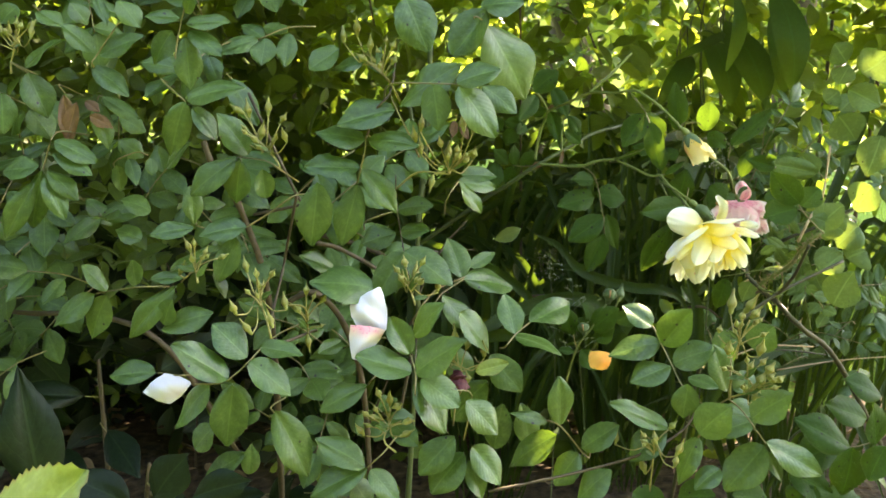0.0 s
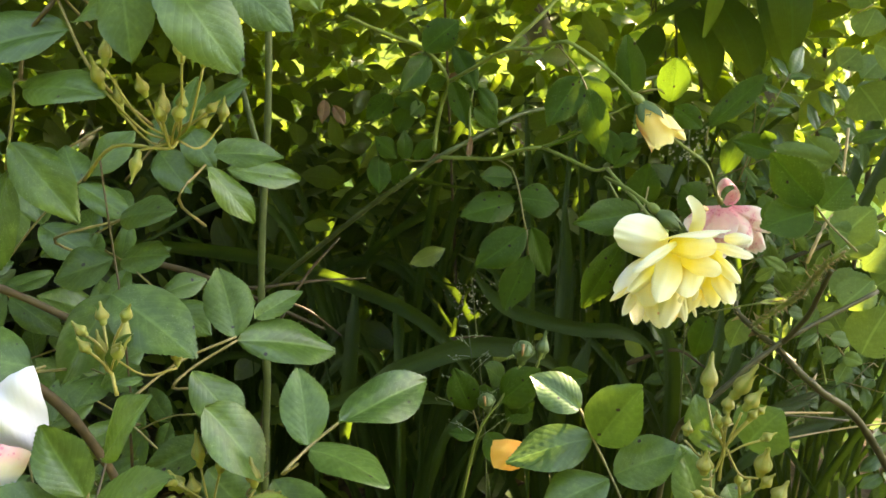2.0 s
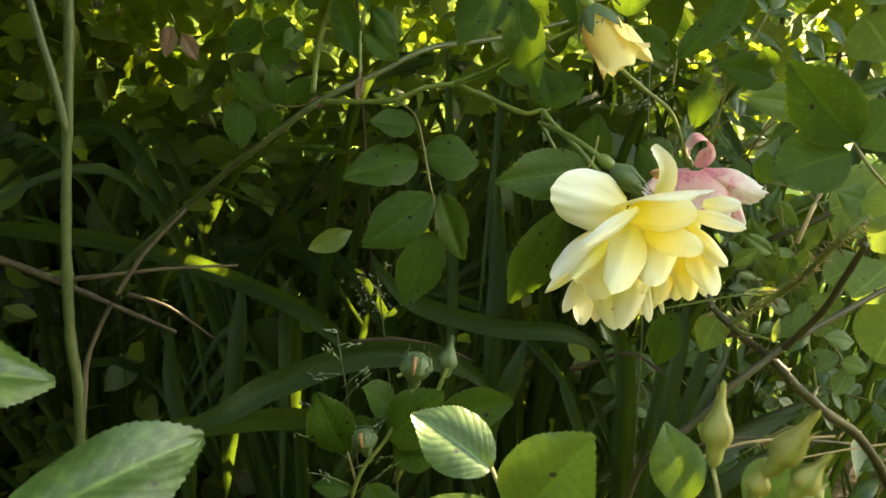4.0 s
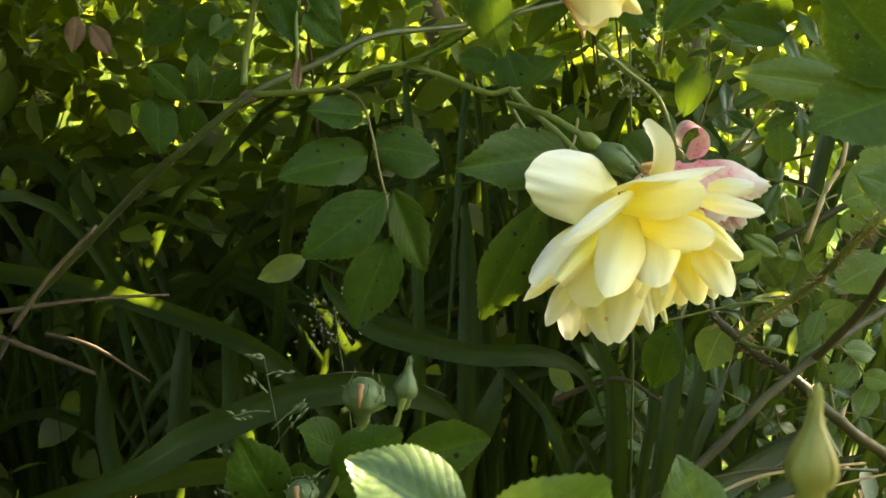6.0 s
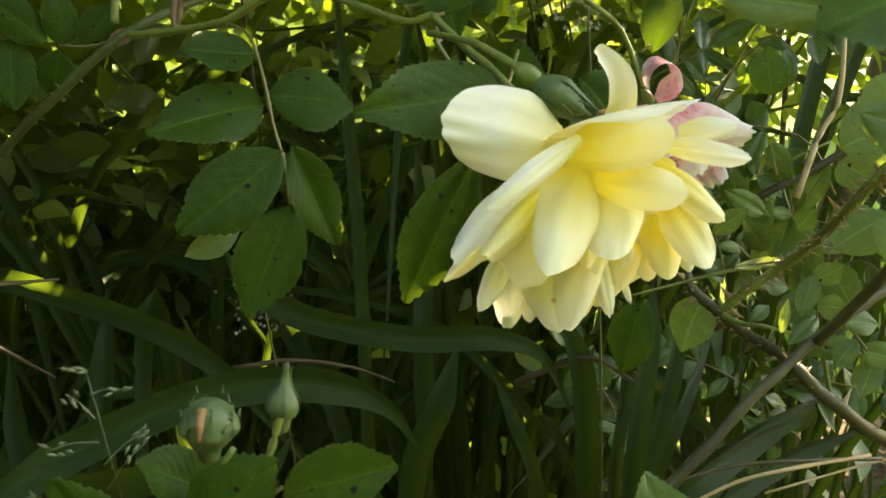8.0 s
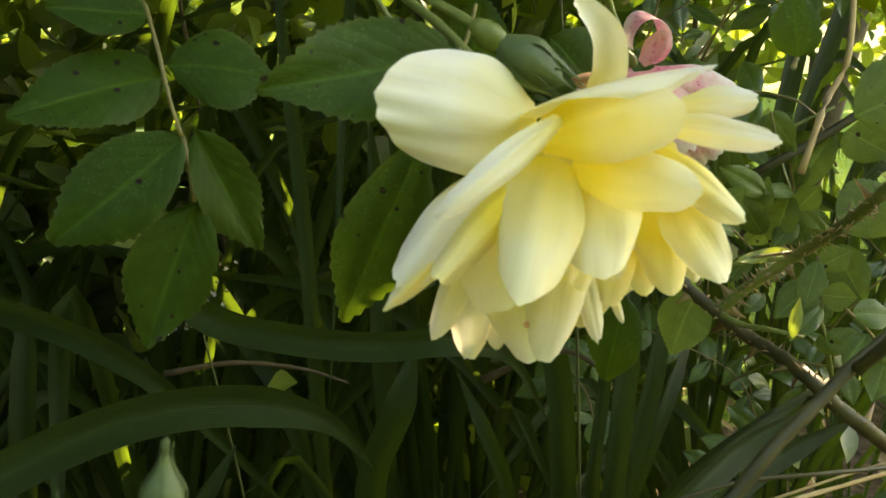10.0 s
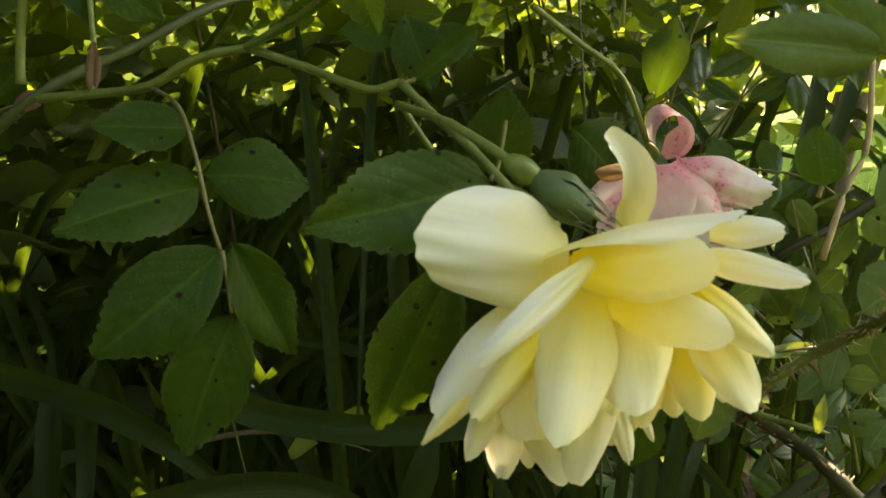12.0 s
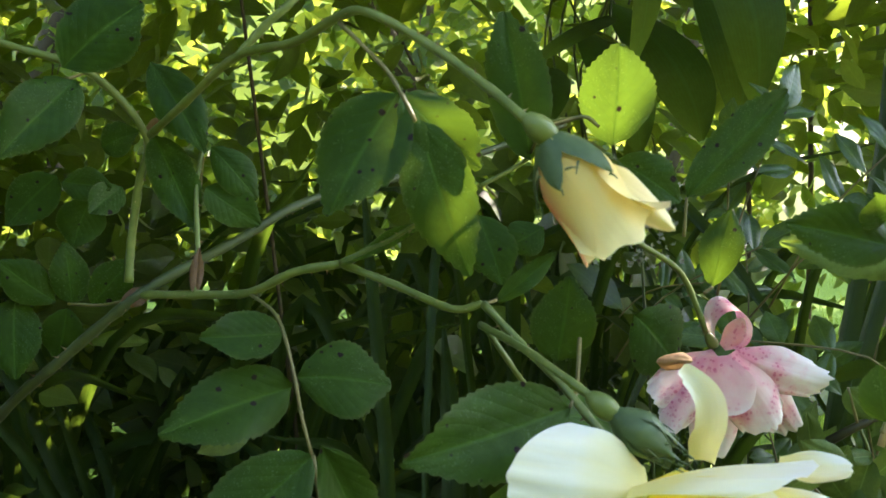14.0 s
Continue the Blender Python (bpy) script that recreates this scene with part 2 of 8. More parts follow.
# greens kept near black: the shade of the bed is put into them
LEAF_STRAP = leaf_material("shaded_strap_leaf", (0.0065, 0.02, 0.005), (0.017, 0.037, 0.009), (0.17, 0.28, 0.025), 0.42, veins=0.0, amount=0.3, spec=0.13, relief=0.5)
LEAF_LILY = leaf_material("lily_leaf", (0.02, 0.054, 0.01), (0.042, 0.09, 0.018), (0.24, 0.36, 0.03), 0.45, veins=0.0, amount=0.28, spec=0.2)
GRASS = leaf_material("lawn_grass", (0.07, 0.15, 0.02), (0.17, 0.27, 0.04), (0.4, 0.55, 0.05), 0.5, veins=0.0, amount=0.4, island=True)
PETAL_YELLOW = petal_material("yellow_petal", (0.91, 0.865, 0.54), (0.93, 0.74, 0.1), None, 0.0, fade=(0.22, 0.95), amount=0.34)
PETAL_OUTER = petal_material("outer_petal_cream", (0.91, 0.89, 0.72), (0.92, 0.82, 0.32), None, 0.0, freckle=True, fade=(0.1, 0.7), amount=0.34)
PETAL_BUD = petal_material("bud_petal_yellow", (0.9, 0.78, 0.4), (0.88, 0.66, 0.2), None, 0.0, amount=0.35)
PETAL_BLUSH = petal_material("bud_petal_blush", (0.9, 0.78, 0.4), (0.88, 0.66, 0.2), (0.8, 0.3, 0.14), 0.95, amount=0.35)
PETAL_PINK = petal_material("pink_blotched_petal", (0.9, 0.84, 0.78), (0.86, 0.52, 0.48), (0.82, 0.26, 0.34), 0.0, blotch=0.6, amount=0.3)
PETAL_WHITE = petal_material("white_petal", (0.64, 0.61, 0.67), (0.68, 0.63, 0.65), None, 0.0, amount=0.12)
PETAL_STAINED = petal_material("white_petal_stained", (0.66, 0.62, 0.67), (0.74, 0.56, 0.42), (0.8, 0.3, 0.36), 0.0, blotch=0.55, amount=0.12, fade=(0.0, 0.3), reach=(0.12, 0.36))
PETAL_ORANGE = petal_material("fallen_orange_petal", (0.85, 0.45, 0.08), (0.8, 0.32, 0.05), None, 0.0, amount=0.3)
DRY = bark_material("dry_brown", (0.16, 0.08, 0.03), (0.42, 0.24, 0.1), 0.7, 300, 0.2)
STEM = bark_material("green_stem", (0.075, 0.118, 0.026), (0.19, 0.22, 0.055), 0.45, 260)
CANE_GREEN = bark_material("green_cane", (0.03, 0.048, 0.015), (0.075, 0.096, 0.03), 0.5, 200)
RACHIS = bark_material("rachis_green", (0.1, 0.11, 0.03), (0.22, 0.17, 0.065), 0.5, 300)
CANE_BROWN = bark_material("brown_cane", (0.028, 0.022, 0.011), (0.1, 0.072, 0.036), 0.7, 180)
CANE_RED = bark_material("brown_green_cane", (0.016, 0.02, 0.006), (0.075, 0.066, 0.022), 0.55, 140)
PEDICEL = bark_material("pale_pedicel", (0.14, 0.145, 0.035), (0.29, 0.24, 0.065), 0.45, 300)
THORN = bark_material("thorn", (0.2, 0.13, 0.06), (0.44, 0.34, 0.18), 0.5, 300, 0.25)
BUD = bark_material("bud_green", (0.15, 0.19, 0.042), (0.31, 0.31, 0.08), 0.5, 320, 0.25)
BUD_TIP = bark_material("sepal_green", (0.16, 0.185, 0.042), (0.36, 0.31, 0.085), 0.5, 350, 0.3)
CALYX = bark_material("calyx_green", (0.045, 0.085, 0.03), (0.105, 0.15, 0.055), 0.5, 300, 0.15)
DARK_BUD = bark_material("withered_dark_red", (0.02, 0.003, 0.003), (0.1, 0.011, 0.012), 0.6, 350)
CREAM = bark_material("cream_floret", (0.16, 0.17, 0.1), (0.36, 0.35, 0.25), 0.6, 500, 0.3)
SEED = bark_material("grass_seed", (0.14, 0.18, 0.08), (0.28, 0.33, 0.18), 0.6, 500, 0.3)
STRAW = bark_material("dry_straw", (0.3, 0.2, 0.09), (0.5, 0.38, 0.2), 0.7, 200)
LITTER = bark_material("leaf_litter", (0.1, 0.06, 0.03), (0.42, 0.28, 0.15), 0.8, 90)


def soil_material():
    m, nodes, links = shader("soil_and_lawn")
    geo = nodes.new("ShaderNodeNewGeometry")
    n1 = add(nodes, "ShaderNodeTexNoise", Scale=60.0, Detail=8.0)
    n2 = add(nodes, "ShaderNodeTexNoise", Scale=2.2, Detail=4.0)
    for n in (n1, n2):
        links.new(geo.outputs["Position"], n.inputs["Vector"])
    earth = ramp(nodes, links, n1.outputs[0], [(0.3, (0.03, 0.02, 0.012)), (0.7, (0.14, 0.095, 0.055))])
    grass = ramp(nodes, links, n1.outputs[0], [(0.3, (0.08, 0.15, 0.02)), (0.7, (0.22, 0.32, 0.05))])
    sep = nodes.new("ShaderNodeSeparateXYZ")
    links.new(geo.outputs["Position"], sep.inputs[0])
    edge = calc(nodes, links, "ADD", sep.outputs[1], calc(nodes, links, "MULTIPLY", n2.outputs[0], 0.8))
    # unseen lawn on the camera's side, added to bounce sunlight onto the leaves
    front = calc(nodes, links, "LESS_THAN", edge, -0.2)
    side = calc(nodes, links, "ADD", calc(nodes, links, "GREATER_THAN", edge, 2.35), front, True)
    base = blend(nodes, links, side, earth, grass)
    return finish(m, nodes, links, base, 0.9, None, 0.0, n1.outputs[0], 0.9, 0.01, 0.2)


SOIL = soil_material()


# -- building helpers
def mesh_of(name, verts, faces, uvs=None, smooth=True):
    me = bpy.data.meshes.new(name)
    me.from_pydata(verts, [], faces)
    if uvs is not None:
        layer = me.uv_layers.new(name="UVMap")
        idx = np.empty(len(me.loops), dtype=np.int32)
        me.loops.foreach_get("vertex_index", idx)
        layer.data.foreach_set("uv", np.asarray(uvs, dtype=np.float32)[idx].ravel())
    if smooth:
        me.polygons.foreach_set("use_smooth", np.ones(len(me.polygons), dtype=bool))
    me.update()
    return me


def part(name, me, material, parent, label=""):
    ob = new(name, me)
    if me is not None and not me.materials and material is not None:
        me.materials.append(material)
    ob.parent = parent
    return tagged(ob, label)


def thing(name, label, category, base=(0, 0, 0), group="", kind=""):
    ob = new(name)
    ob.location = base
    return tagged(ob, label, category, group, kind)


def root_of(ob):
    while ob.parent:
        ob = ob.parent
    return Vector(ob.location)


def grid_faces(rows, cols):
    return [(i * cols + j, i * cols + j + 1, (i + 1) * cols + j + 1, (i + 1) * cols + j) for i in range(rows - 1) for j in range(cols - 1)]


def smooth_line(points, per=5):
    """A Catmull-Rom line through the points."""
    p = [Vector(q) for q in points]
    if len(p) < 3:
        return [p[0].lerp(p[-1], i / per) for i in range(per + 1)]
    ext = [p[0] * 2 - p[1], *p, p[-1] * 2 - p[-2]]
    line = []
    for a, b, c, d in zip(ext, ext[1:], ext[2:], ext[3:]):
        for i in range(per):
            t = i / per
            line.append(0.5 * (2 * b + (c - a) * t + (2 * a - 5 * b + 4 * c - d) * t * t + (3 * b - a - 3 * c + d) * t ** 3))
    return [*line, p[-1]]


def tube_data(points, r0, r1, sides=7, knobs=0.12, start=0):
    """Rings along a line: a stem with slight swellings at its nodes."""
    verts, faces, n = [], [], len(points)
    up = Vector((0.31, 0.2, 0.93))
    for i, p in enumerate(points):
        d = (points[min(i + 1, n - 1)] - points[max(i - 1, 0)]).normalized()
        a = d.cross(up).normalized() if abs(d.dot(up)) < 0.98 else d.cross(Vector((1, 0, 0))).normalized()
        b = d.cross(a)
        r = (r0 + (r1 - r0) * i / max(1, n - 1)) * (1 + knobs * math.sin(i * 1.9) * math.sin(i * 0.7))
        for k in range(sides):
            w = 2 * math.pi * k / sides
            verts.append(p + (a * math.cos(w) + b * math.sin(w)) * r)
    for i in range(n - 1):
        for k in range(sides):
            q = (k + 1) % sides
            faces.append((start + i * sides + k, start + i * sides + q, start + (i + 1) * sides + q, start + (i + 1) * sides + k))
    faces.append(tuple(start + k for k in range(sides))[::-1])
    faces.append(tuple(start + (n - 1) * sides + k for k in range(sides)))
    return verts, faces


def tube(name, points, r0, r1, sides=7, per=5):
    v, f = tube_data(smooth_line(points, per), r0, r1, sides)
    return mesh_of(name, v, f)


def leaf_mesh(seed, teeth=13, fold=0.18, droop=0.12, wide_at=0.45, bite=0.035, veins=8.0, quilt=0.016, full=0.6, hook=0.0):
    """A toothed leaflet: length 1 along y, width 1 along x, its upper face towards z; the blade swells between the side veins."""
    rnd = random.Random(seed)
    rows, cols = 2 * teeth + 1, 11
    twist, curl, sway = rnd.uniform(-0.3, 0.3), rnd.uniform(-0.1, 0.3), rnd.uniform(-0.05, 0.05)
    dents = [(rnd.uniform(0.15, 0.9), rnd.choice((-1, 1)), rnd.uniform(0.5, 2.0) * bite) for _ in range(2)]
    verts, uvs = [], []
    k = math.log(0.5) / math.log(wide_at)
    for i in range(rows):
        v = i / (rows - 1)
        half = 0.5 * math.sin(math.pi * min(1, v ** k)) ** full * (1 - 0.42 * max(0.0, (v - 0.62) / 0.38) ** 1.4) if 0 < v < 1 else 0.004
        for j in range(cols):
            u = math.sin(math.pi / 2 * (2 * j / (cols - 1) - 1) * 0.85) / math.sin(math.pi / 2 * 0.85)
            a, edge = abs(u), half
            if i % 2 and 0.05 < v < 0.98:
                edge += bite * rnd.uniform(0.5, 1.2) * a ** 4
            for at, way, deep in dents:
                if way * u > 0:
                    edge -= deep * a ** 4 * math.exp(-((v - at) / 0.035) ** 2) * half * 2
            x = u * edge
            bulge = quilt * abs(math.cos(math.pi * (v * veins - a * veins * 0.375))) * min(1.0, 3.2 * a) * (1 - a ** 6)
            lift = fold * abs(x) * (1 - 0.5 * a) + bulge + 0.022 * math.sin(9 * v + 2 * seed) * a ** 3 + 0.03 * math.sin(5 * v + seed) * u
            z = lift - droop * (v - 0.15) ** 2 + twist * x * (v - 0.4) - curl * x * x - 0.012 * math.exp(-(a / 0.06) ** 2)
            y = v + (0.014 * a ** 3 if i % 2 else 0) - hook * max(0.0, v - 0.85)
            verts.append((x + 0.03 * math.sin(3.0 * v + seed) + sway * v * v, y, z))
            uvs.append((0.5 + 0.5 * u, v))
    return mesh_of("leaflet", verts, grid_faces(rows, cols), uvs)


def leaf_set(material, seeds, full=0.6, **kw):
    made = []
    for s in seeds:
        rnd = random.Random(s)
        me = leaf_mesh(s, fold=rnd.uniform(0.02, 0.3), droop=rnd.uniform(0.0, 0.28), wide_at=rnd.uniform(0.42, 0.52), full=full * rnd.uniform(0.95, 1.3), **kw)
        me.materials.append(material)
        made.append(me)
    return made


GLOSSY_SET = leaf_set(LEAF_GLOSSY, range(10, 22), teeth=24, bite=0.011, veins=9.0, quilt=0.006, full=0.56)
DRY_SET = leaf_set(LEAF_DRY, range(60, 63), teeth=8, bite=0.03)
PALE_SET = leaf_set(LEAF_PALE, range(50, 53), teeth=17, bite=0.03, veins=8.0)
SPOTTED_SET = leaf_set(LEAF_SPOTTED, range(30, 42), teeth=17, bite=0.03, veins=7.5, quilt=0.006, full=0.56)
SUNNY_SET = leaf_set(LEAF_SUNNY, range(80, 88), teeth=17, bite=0.022, veins=7.5, quilt=0.006, full=0.56)
pick = random.Random(11)


def blade_pose(base, tip, normal, width, origin, thick=1.0):
    b, t = Vector(base), Vector(tip)
    y = t - b
    length = y.length
    y = y.normalized()
    n = Vector(normal)
    n = (n - y * n.dot(y)).normalized()
    x = y.cross(n)
    m = Matrix((x * width, y * length, n * length * thick)).transposed().to_4x4()
    m.translation = b - origin
    return m


def rose_leaf(bush, points):
    o = root_of(bush)
    return part("compound_leaf", tube("compound_leaf", [Vector(p) - o for p in points], 0.0007, 0.0006, 5, 4), RACHIS, bush)


def place_leaflet(stalk, meshes, base, tip, normal, width):
    ob = part("leaflet", pick.choice(meshes), None, stalk)
    ob.matrix_basis = blade_pose(base, tip, normal, width, root_of(stalk))
    return ob


def leaflet(stalk, base, tip, normal, width):
    return place_leaflet(stalk, GLOSSY_SET, base, tip, normal, width)


def dry_leaflet(stalk, base, tip, normal, width):
    return tagged(place_leaflet(stalk, DRY_SET, base, tip, normal, width), "withered brown leaf")


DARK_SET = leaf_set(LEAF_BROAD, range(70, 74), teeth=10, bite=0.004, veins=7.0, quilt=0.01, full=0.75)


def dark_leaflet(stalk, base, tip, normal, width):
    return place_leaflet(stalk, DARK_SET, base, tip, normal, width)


def pale_leaflet(stalk, base, tip, normal, width):
    return place_leaflet(stalk, PALE_SET, base, tip, normal, width)


def spotted_leaflet(stalk, base, tip, normal, width):
    return place_leaflet(stalk, SPOTTED_SET, base, tip, normal, width)


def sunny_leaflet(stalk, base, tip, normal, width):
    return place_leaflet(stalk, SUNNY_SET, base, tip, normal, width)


def cane(bush, points, r0, r1):
    o = root_of(bush)
    young = bush is yellow_bush and r0 < 0.0019
    line = smooth_line([Vector(p) - o for p in points], 6)
    if bush is glossy_bush:
        r0, r1 = r0 * 0.62, r1 * 0.55
    v, f = tube_data(line, r0, r1, 8)
    ob = part("cane", mesh_of("cane", v, f), STEM if young else (CANE_BROWN if bush is glossy_bush else CANE_GREEN if bush is yellow_bush else CANE_BROWN), bush)
    if young and bush is yellow_bush and r0 > 0.001:
        rnd = random.Random(len(line))
        for i in range(2, len(line) - 1, 2):
            d = (line[i + 1] - line[i - 1]).normalized()
            w = rnd.uniform(0, 6.28)
            a = d.cross(Vector((0.2, 0.9, 0.3))).normalized()
            out = a * math.cos(w) + d.cross(a) * math.sin(w)
            tv, tf = thorn_data(line[i].lerp(line[i + 1], rnd.random()) + out * r0 * 0.85, d, out, rnd.uniform(0.0011, 0.0019), 0)
            part("thorn", mesh_of("thorn", tv, tf), THORN, ob)
    return ob


def old_cane(bush, points, r0, r1):
    o = root_of(bush)
    return part("cane", tube("cane", [Vector(p) - o for p in points], r0, r1, 9), CANE_RED, bush)


def dry_stalk(bush, points, r0, r1):
    o = root_of(bush)
    return part("dry_stalk", tube("dry_stalk", [Vector(p) - o for p in points], r0, r1, 7), STRAW, bush, "dry tan stalk")


def thorn_data(p, d, out, size, start, slim=1.0):
    """A curved prickle on a broad foot."""
    s = d.cross(out).normalized()
    foot = [p + d * size * 0.34 * slim, p + s * size * 0.1, p - d * size * 0.34 * slim, p - s * size * 0.1]
    mid = [q * 0.55 + (p + out * size * 0.5) * 0.45 - d * size * 0.04 for q in foot]
    tip = p + out * size - d * size * 0.16
    faces = [(start + k, start + (k + 1) % 4, start + 4 + (k + 1) % 4, start + 4 + k) for k in range(4)]
    faces += [(start + 4 + k, start + 4 + (k + 1) % 4, start + 8) for k in range(4)]
    return foot + mid + [tip], faces


def thorny_cane(bush, points, r0, r1, bristly=False):
    o = root_of(bush)
    line = smooth_line([Vector(p) - o for p in points], 11)
    v, f = tube_data(line, r0, r1, 9)
    # lighter stem green on the bristly cane includes the sun on it
    ob = part("cane", mesh_of("cane", v, f), STEM if bristly else CANE_RED if r1 > r0 else CANE_GREEN, bush)
    rnd = random.Random(int(r0 * 1e6) + len(points))
    for i in range(3, len(line) - 2):
        d = (line[i + 1] - line[i - 1]).normalized()
        w = rnd.uniform(0, 2 * math.pi)
        a = d.cross(Vector((0.3, 0.9, 0.2))).normalized()
        out = a * math.cos(w) + d.cross(a) * math.sin(w)
        size = rnd.choice((0.0016, 0.002, 0.0026, 0.0034, 0.0044, 0.0075)) * (1.0 if r1 > r0 else 0.35)
        tv, tf = thorn_data(line[i] + out * r0 * 0.8, d, out, size, 0)
        part("thorn", mesh_of("thorn", tv, tf), THORN, ob)
        for k in range(3 if bristly else 0):
            w = rnd.uniform(0, 2 * math.pi)
            out = a * math.cos(w) + d.cross(a) * math.sin(w)
            tv, tf = thorn_data(line[i].lerp(line[i + 1], rnd.random()) + out * r0 * 0.85, d, out, rnd.choice((0.002, 0.003, 0.0036, 0.0055)), 0, 0.35)
            part("thorn", mesh_of("thorn", tv, tf), THORN, ob)
    return ob


def lathe(profile, sides=12):
    """Rings of (radius, height) turned about z; returns vertices and faces."""
    verts, faces = [], []
    for r, z in profile:
        for k in range(sides):
            w = 2 * math.pi * k / sides
            verts.append(Vector((r * math.cos(w), r * math.sin(w), z)))
    for i in range(len(profile) - 1):
        for k in range(sides):
            q = (k + 1) % sides
            faces.append((i * sides + k, i * sides + q, (i + 1) * sides + q, (i + 1) * sides + k))
    return verts, faces


BUD_LINE = [(0.12, -0.56), (0.2, -0.5), (0.27, -0.36), (0.29, -0.2), (0.31, -0.07), (0.43, 0.04), (0.5, 0.2), (0.49, 0.36), (0.41, 0.55), (0.29, 0.73), (0.18, 0.9), (0.11, 1.08), (0.08, 1.28), (0.1, 1.46), (0.03, 1.58)]


def bud_meshes(seed):
    """A tight bud 1 wide: the hip and body drawn out to a beak, with sepals pressed to it."""
    rnd = random.Random(seed)
    v, f = lathe(BUD_LINE)
    v = [Vector((p.x * (1 + 0.06 * math.sin(5 * math.atan2(p.y, p.x))), p.y * (1 + 0.06 * math.sin(5 * math.atan2(p.y, p.x))), p.z)) for p in v]
    body = mesh_of("bud", v, f)
    body.materials.append(BUD)
    tails = []
    for k in range(5):
        w = 2 * math.pi * k / 5 + rnd.uniform(-0.2, 0.2)
        out, side = Vector((math.cos(w), math.sin(w), 0)), Vector((-math.sin(w), math.cos(w), 0))
        flare, verts, uvs = rnd.choice((0.0, 0.05, 0.3)), [], []
        long = rnd.uniform(1.1, 1.65)
        for i in range(9):
            s = i / 8
            z = 0.02 + long * s
            r = float(np.interp(z, [q[1] for q in BUD_LINE], [q[0] for q in BUD_LINE])) + 0.02 + flare * s ** 3
            half = 0.26 * (1 - s ** 1.4) * (0.8 + 0.2 * math.sin(math.pi * s)) + 0.012
            for u in (-1, 0, 1):
                verts.append(out * (r + (0.03 if u == 0 else -0.35 * half * half / max(0.1, r))) + side * u * half + Vector((0, 0, z)))
                uvs.append((0.5 + 0.5 * u, s))
        me = mesh_of("sepal", verts, grid_faces(9, 3), uvs)
        me.materials.append(BUD_TIP)
        tails.append(me)
    return body, tails


BUD_KINDS = [bud_meshes(s) for s in range(4)]


def axis_pose(base, tip, width, origin, spin=0.0, height=1.0):
    z = (Vector(tip) - Vector(base)).normalized()
    q = z.to_track_quat("Z", "Y")
    m = q.to_matrix().to_4x4() @ pose(0, 0, 0, 0, 0, spin) @ Matrix.Diagonal((width, width, width * height, 1))
    m.translation = Vector(base) - origin
    return m


def bud_cluster(bush, points, thick=1.0):
    o = root_of(bush)
    ob = part("bud_stalk", tube("bud_stalk", [Vector(p) - o for p in points], 0.0008 * thick, 0.0006 * thick, 6, 4), PEDICEL, bush)
    top = Vector(points[-1]) - o
    ob["stem_top"] = list(top)
    # small side buds and bracts crowd the fork
    line = [Vector(p) - o for p in points]
    for k in range(6):
        foot = line[-2].lerp(top, pick.uniform(0.3, 1.0))
        d = Vector((pick.uniform(-1, 1), pick.uniform(-0.7, 0.3), pick.uniform(0.2, 1.3))).normalized()
        tip = foot + d * pick.uniform(0.007, 0.02)
        part("pedicel", tube("pedicel", [foot, foot.lerp(tip, 0.5) + Vector((0, 0, 0.001)), tip], 0.0005, 0.00055, 5, 3), PEDICEL, ob)
        body, tails = pick.choice(BUD_KINDS)
        size = pick.uniform(0.0028, 0.0052)
        m = axis_pose(tip + d * size * 0.5, tip + d, size, Vector((0, 0, 0)), pick.uniform(0, 360), 0.9)
        part("bud", body, None, ob).matrix_basis = m
        for me in tails[:3]:
            part("sepal", me, None, ob).matrix_basis = m
    for k in range(3):
        foot = line[-2].lerp(top, pick.uniform(0.2, 1.0))
        d = Vector((pick.uniform(-1, 1), pick.uniform(-0.8, 0.3), pick.uniform(0.0, 1.0))).normalized()
        bract = part("bract", pick.choice(GLOSSY_SET), None, ob)
        bract.matrix_basis = blade_pose(foot, foot + d * pick.uniform(0.008, 0.015), Vector((0.1, -0.7, 0.7)), 0.0045, Vector((0, 0, 0)))
    return ob


def rose_bud(cluster, base, tip, width):
    o = root_of(cluster)
    width = max(0.0046, min(width * 0.8, 0.0074))
    b, t = Vector(base), Vector(tip)
    top = Vector(cluster["stem_top"])
    foot = b - o - (t - b).normalized() * width * 0.75
    mid = foot.lerp(top, 0.5) + Vector((0, 0, -0.003)) - (t - b).normalized() * 0.003
    part("pedicel", tube("pedicel", [top, mid, foot], 0.00048, 0.00052, 6, 4), PEDICEL, cluster)
    body, tails = pick.choice(BUD_KINDS)
    m = axis_pose(b, t, width, o, pick.uniform(0, 360), max(0.7, min(1.35, (t - b).length / (1.6 * width))))
    part("bud", body, None, cluster).matrix_basis = m
    for me in tails:
        part("sepal", me, None, cluster).matrix_basis = m


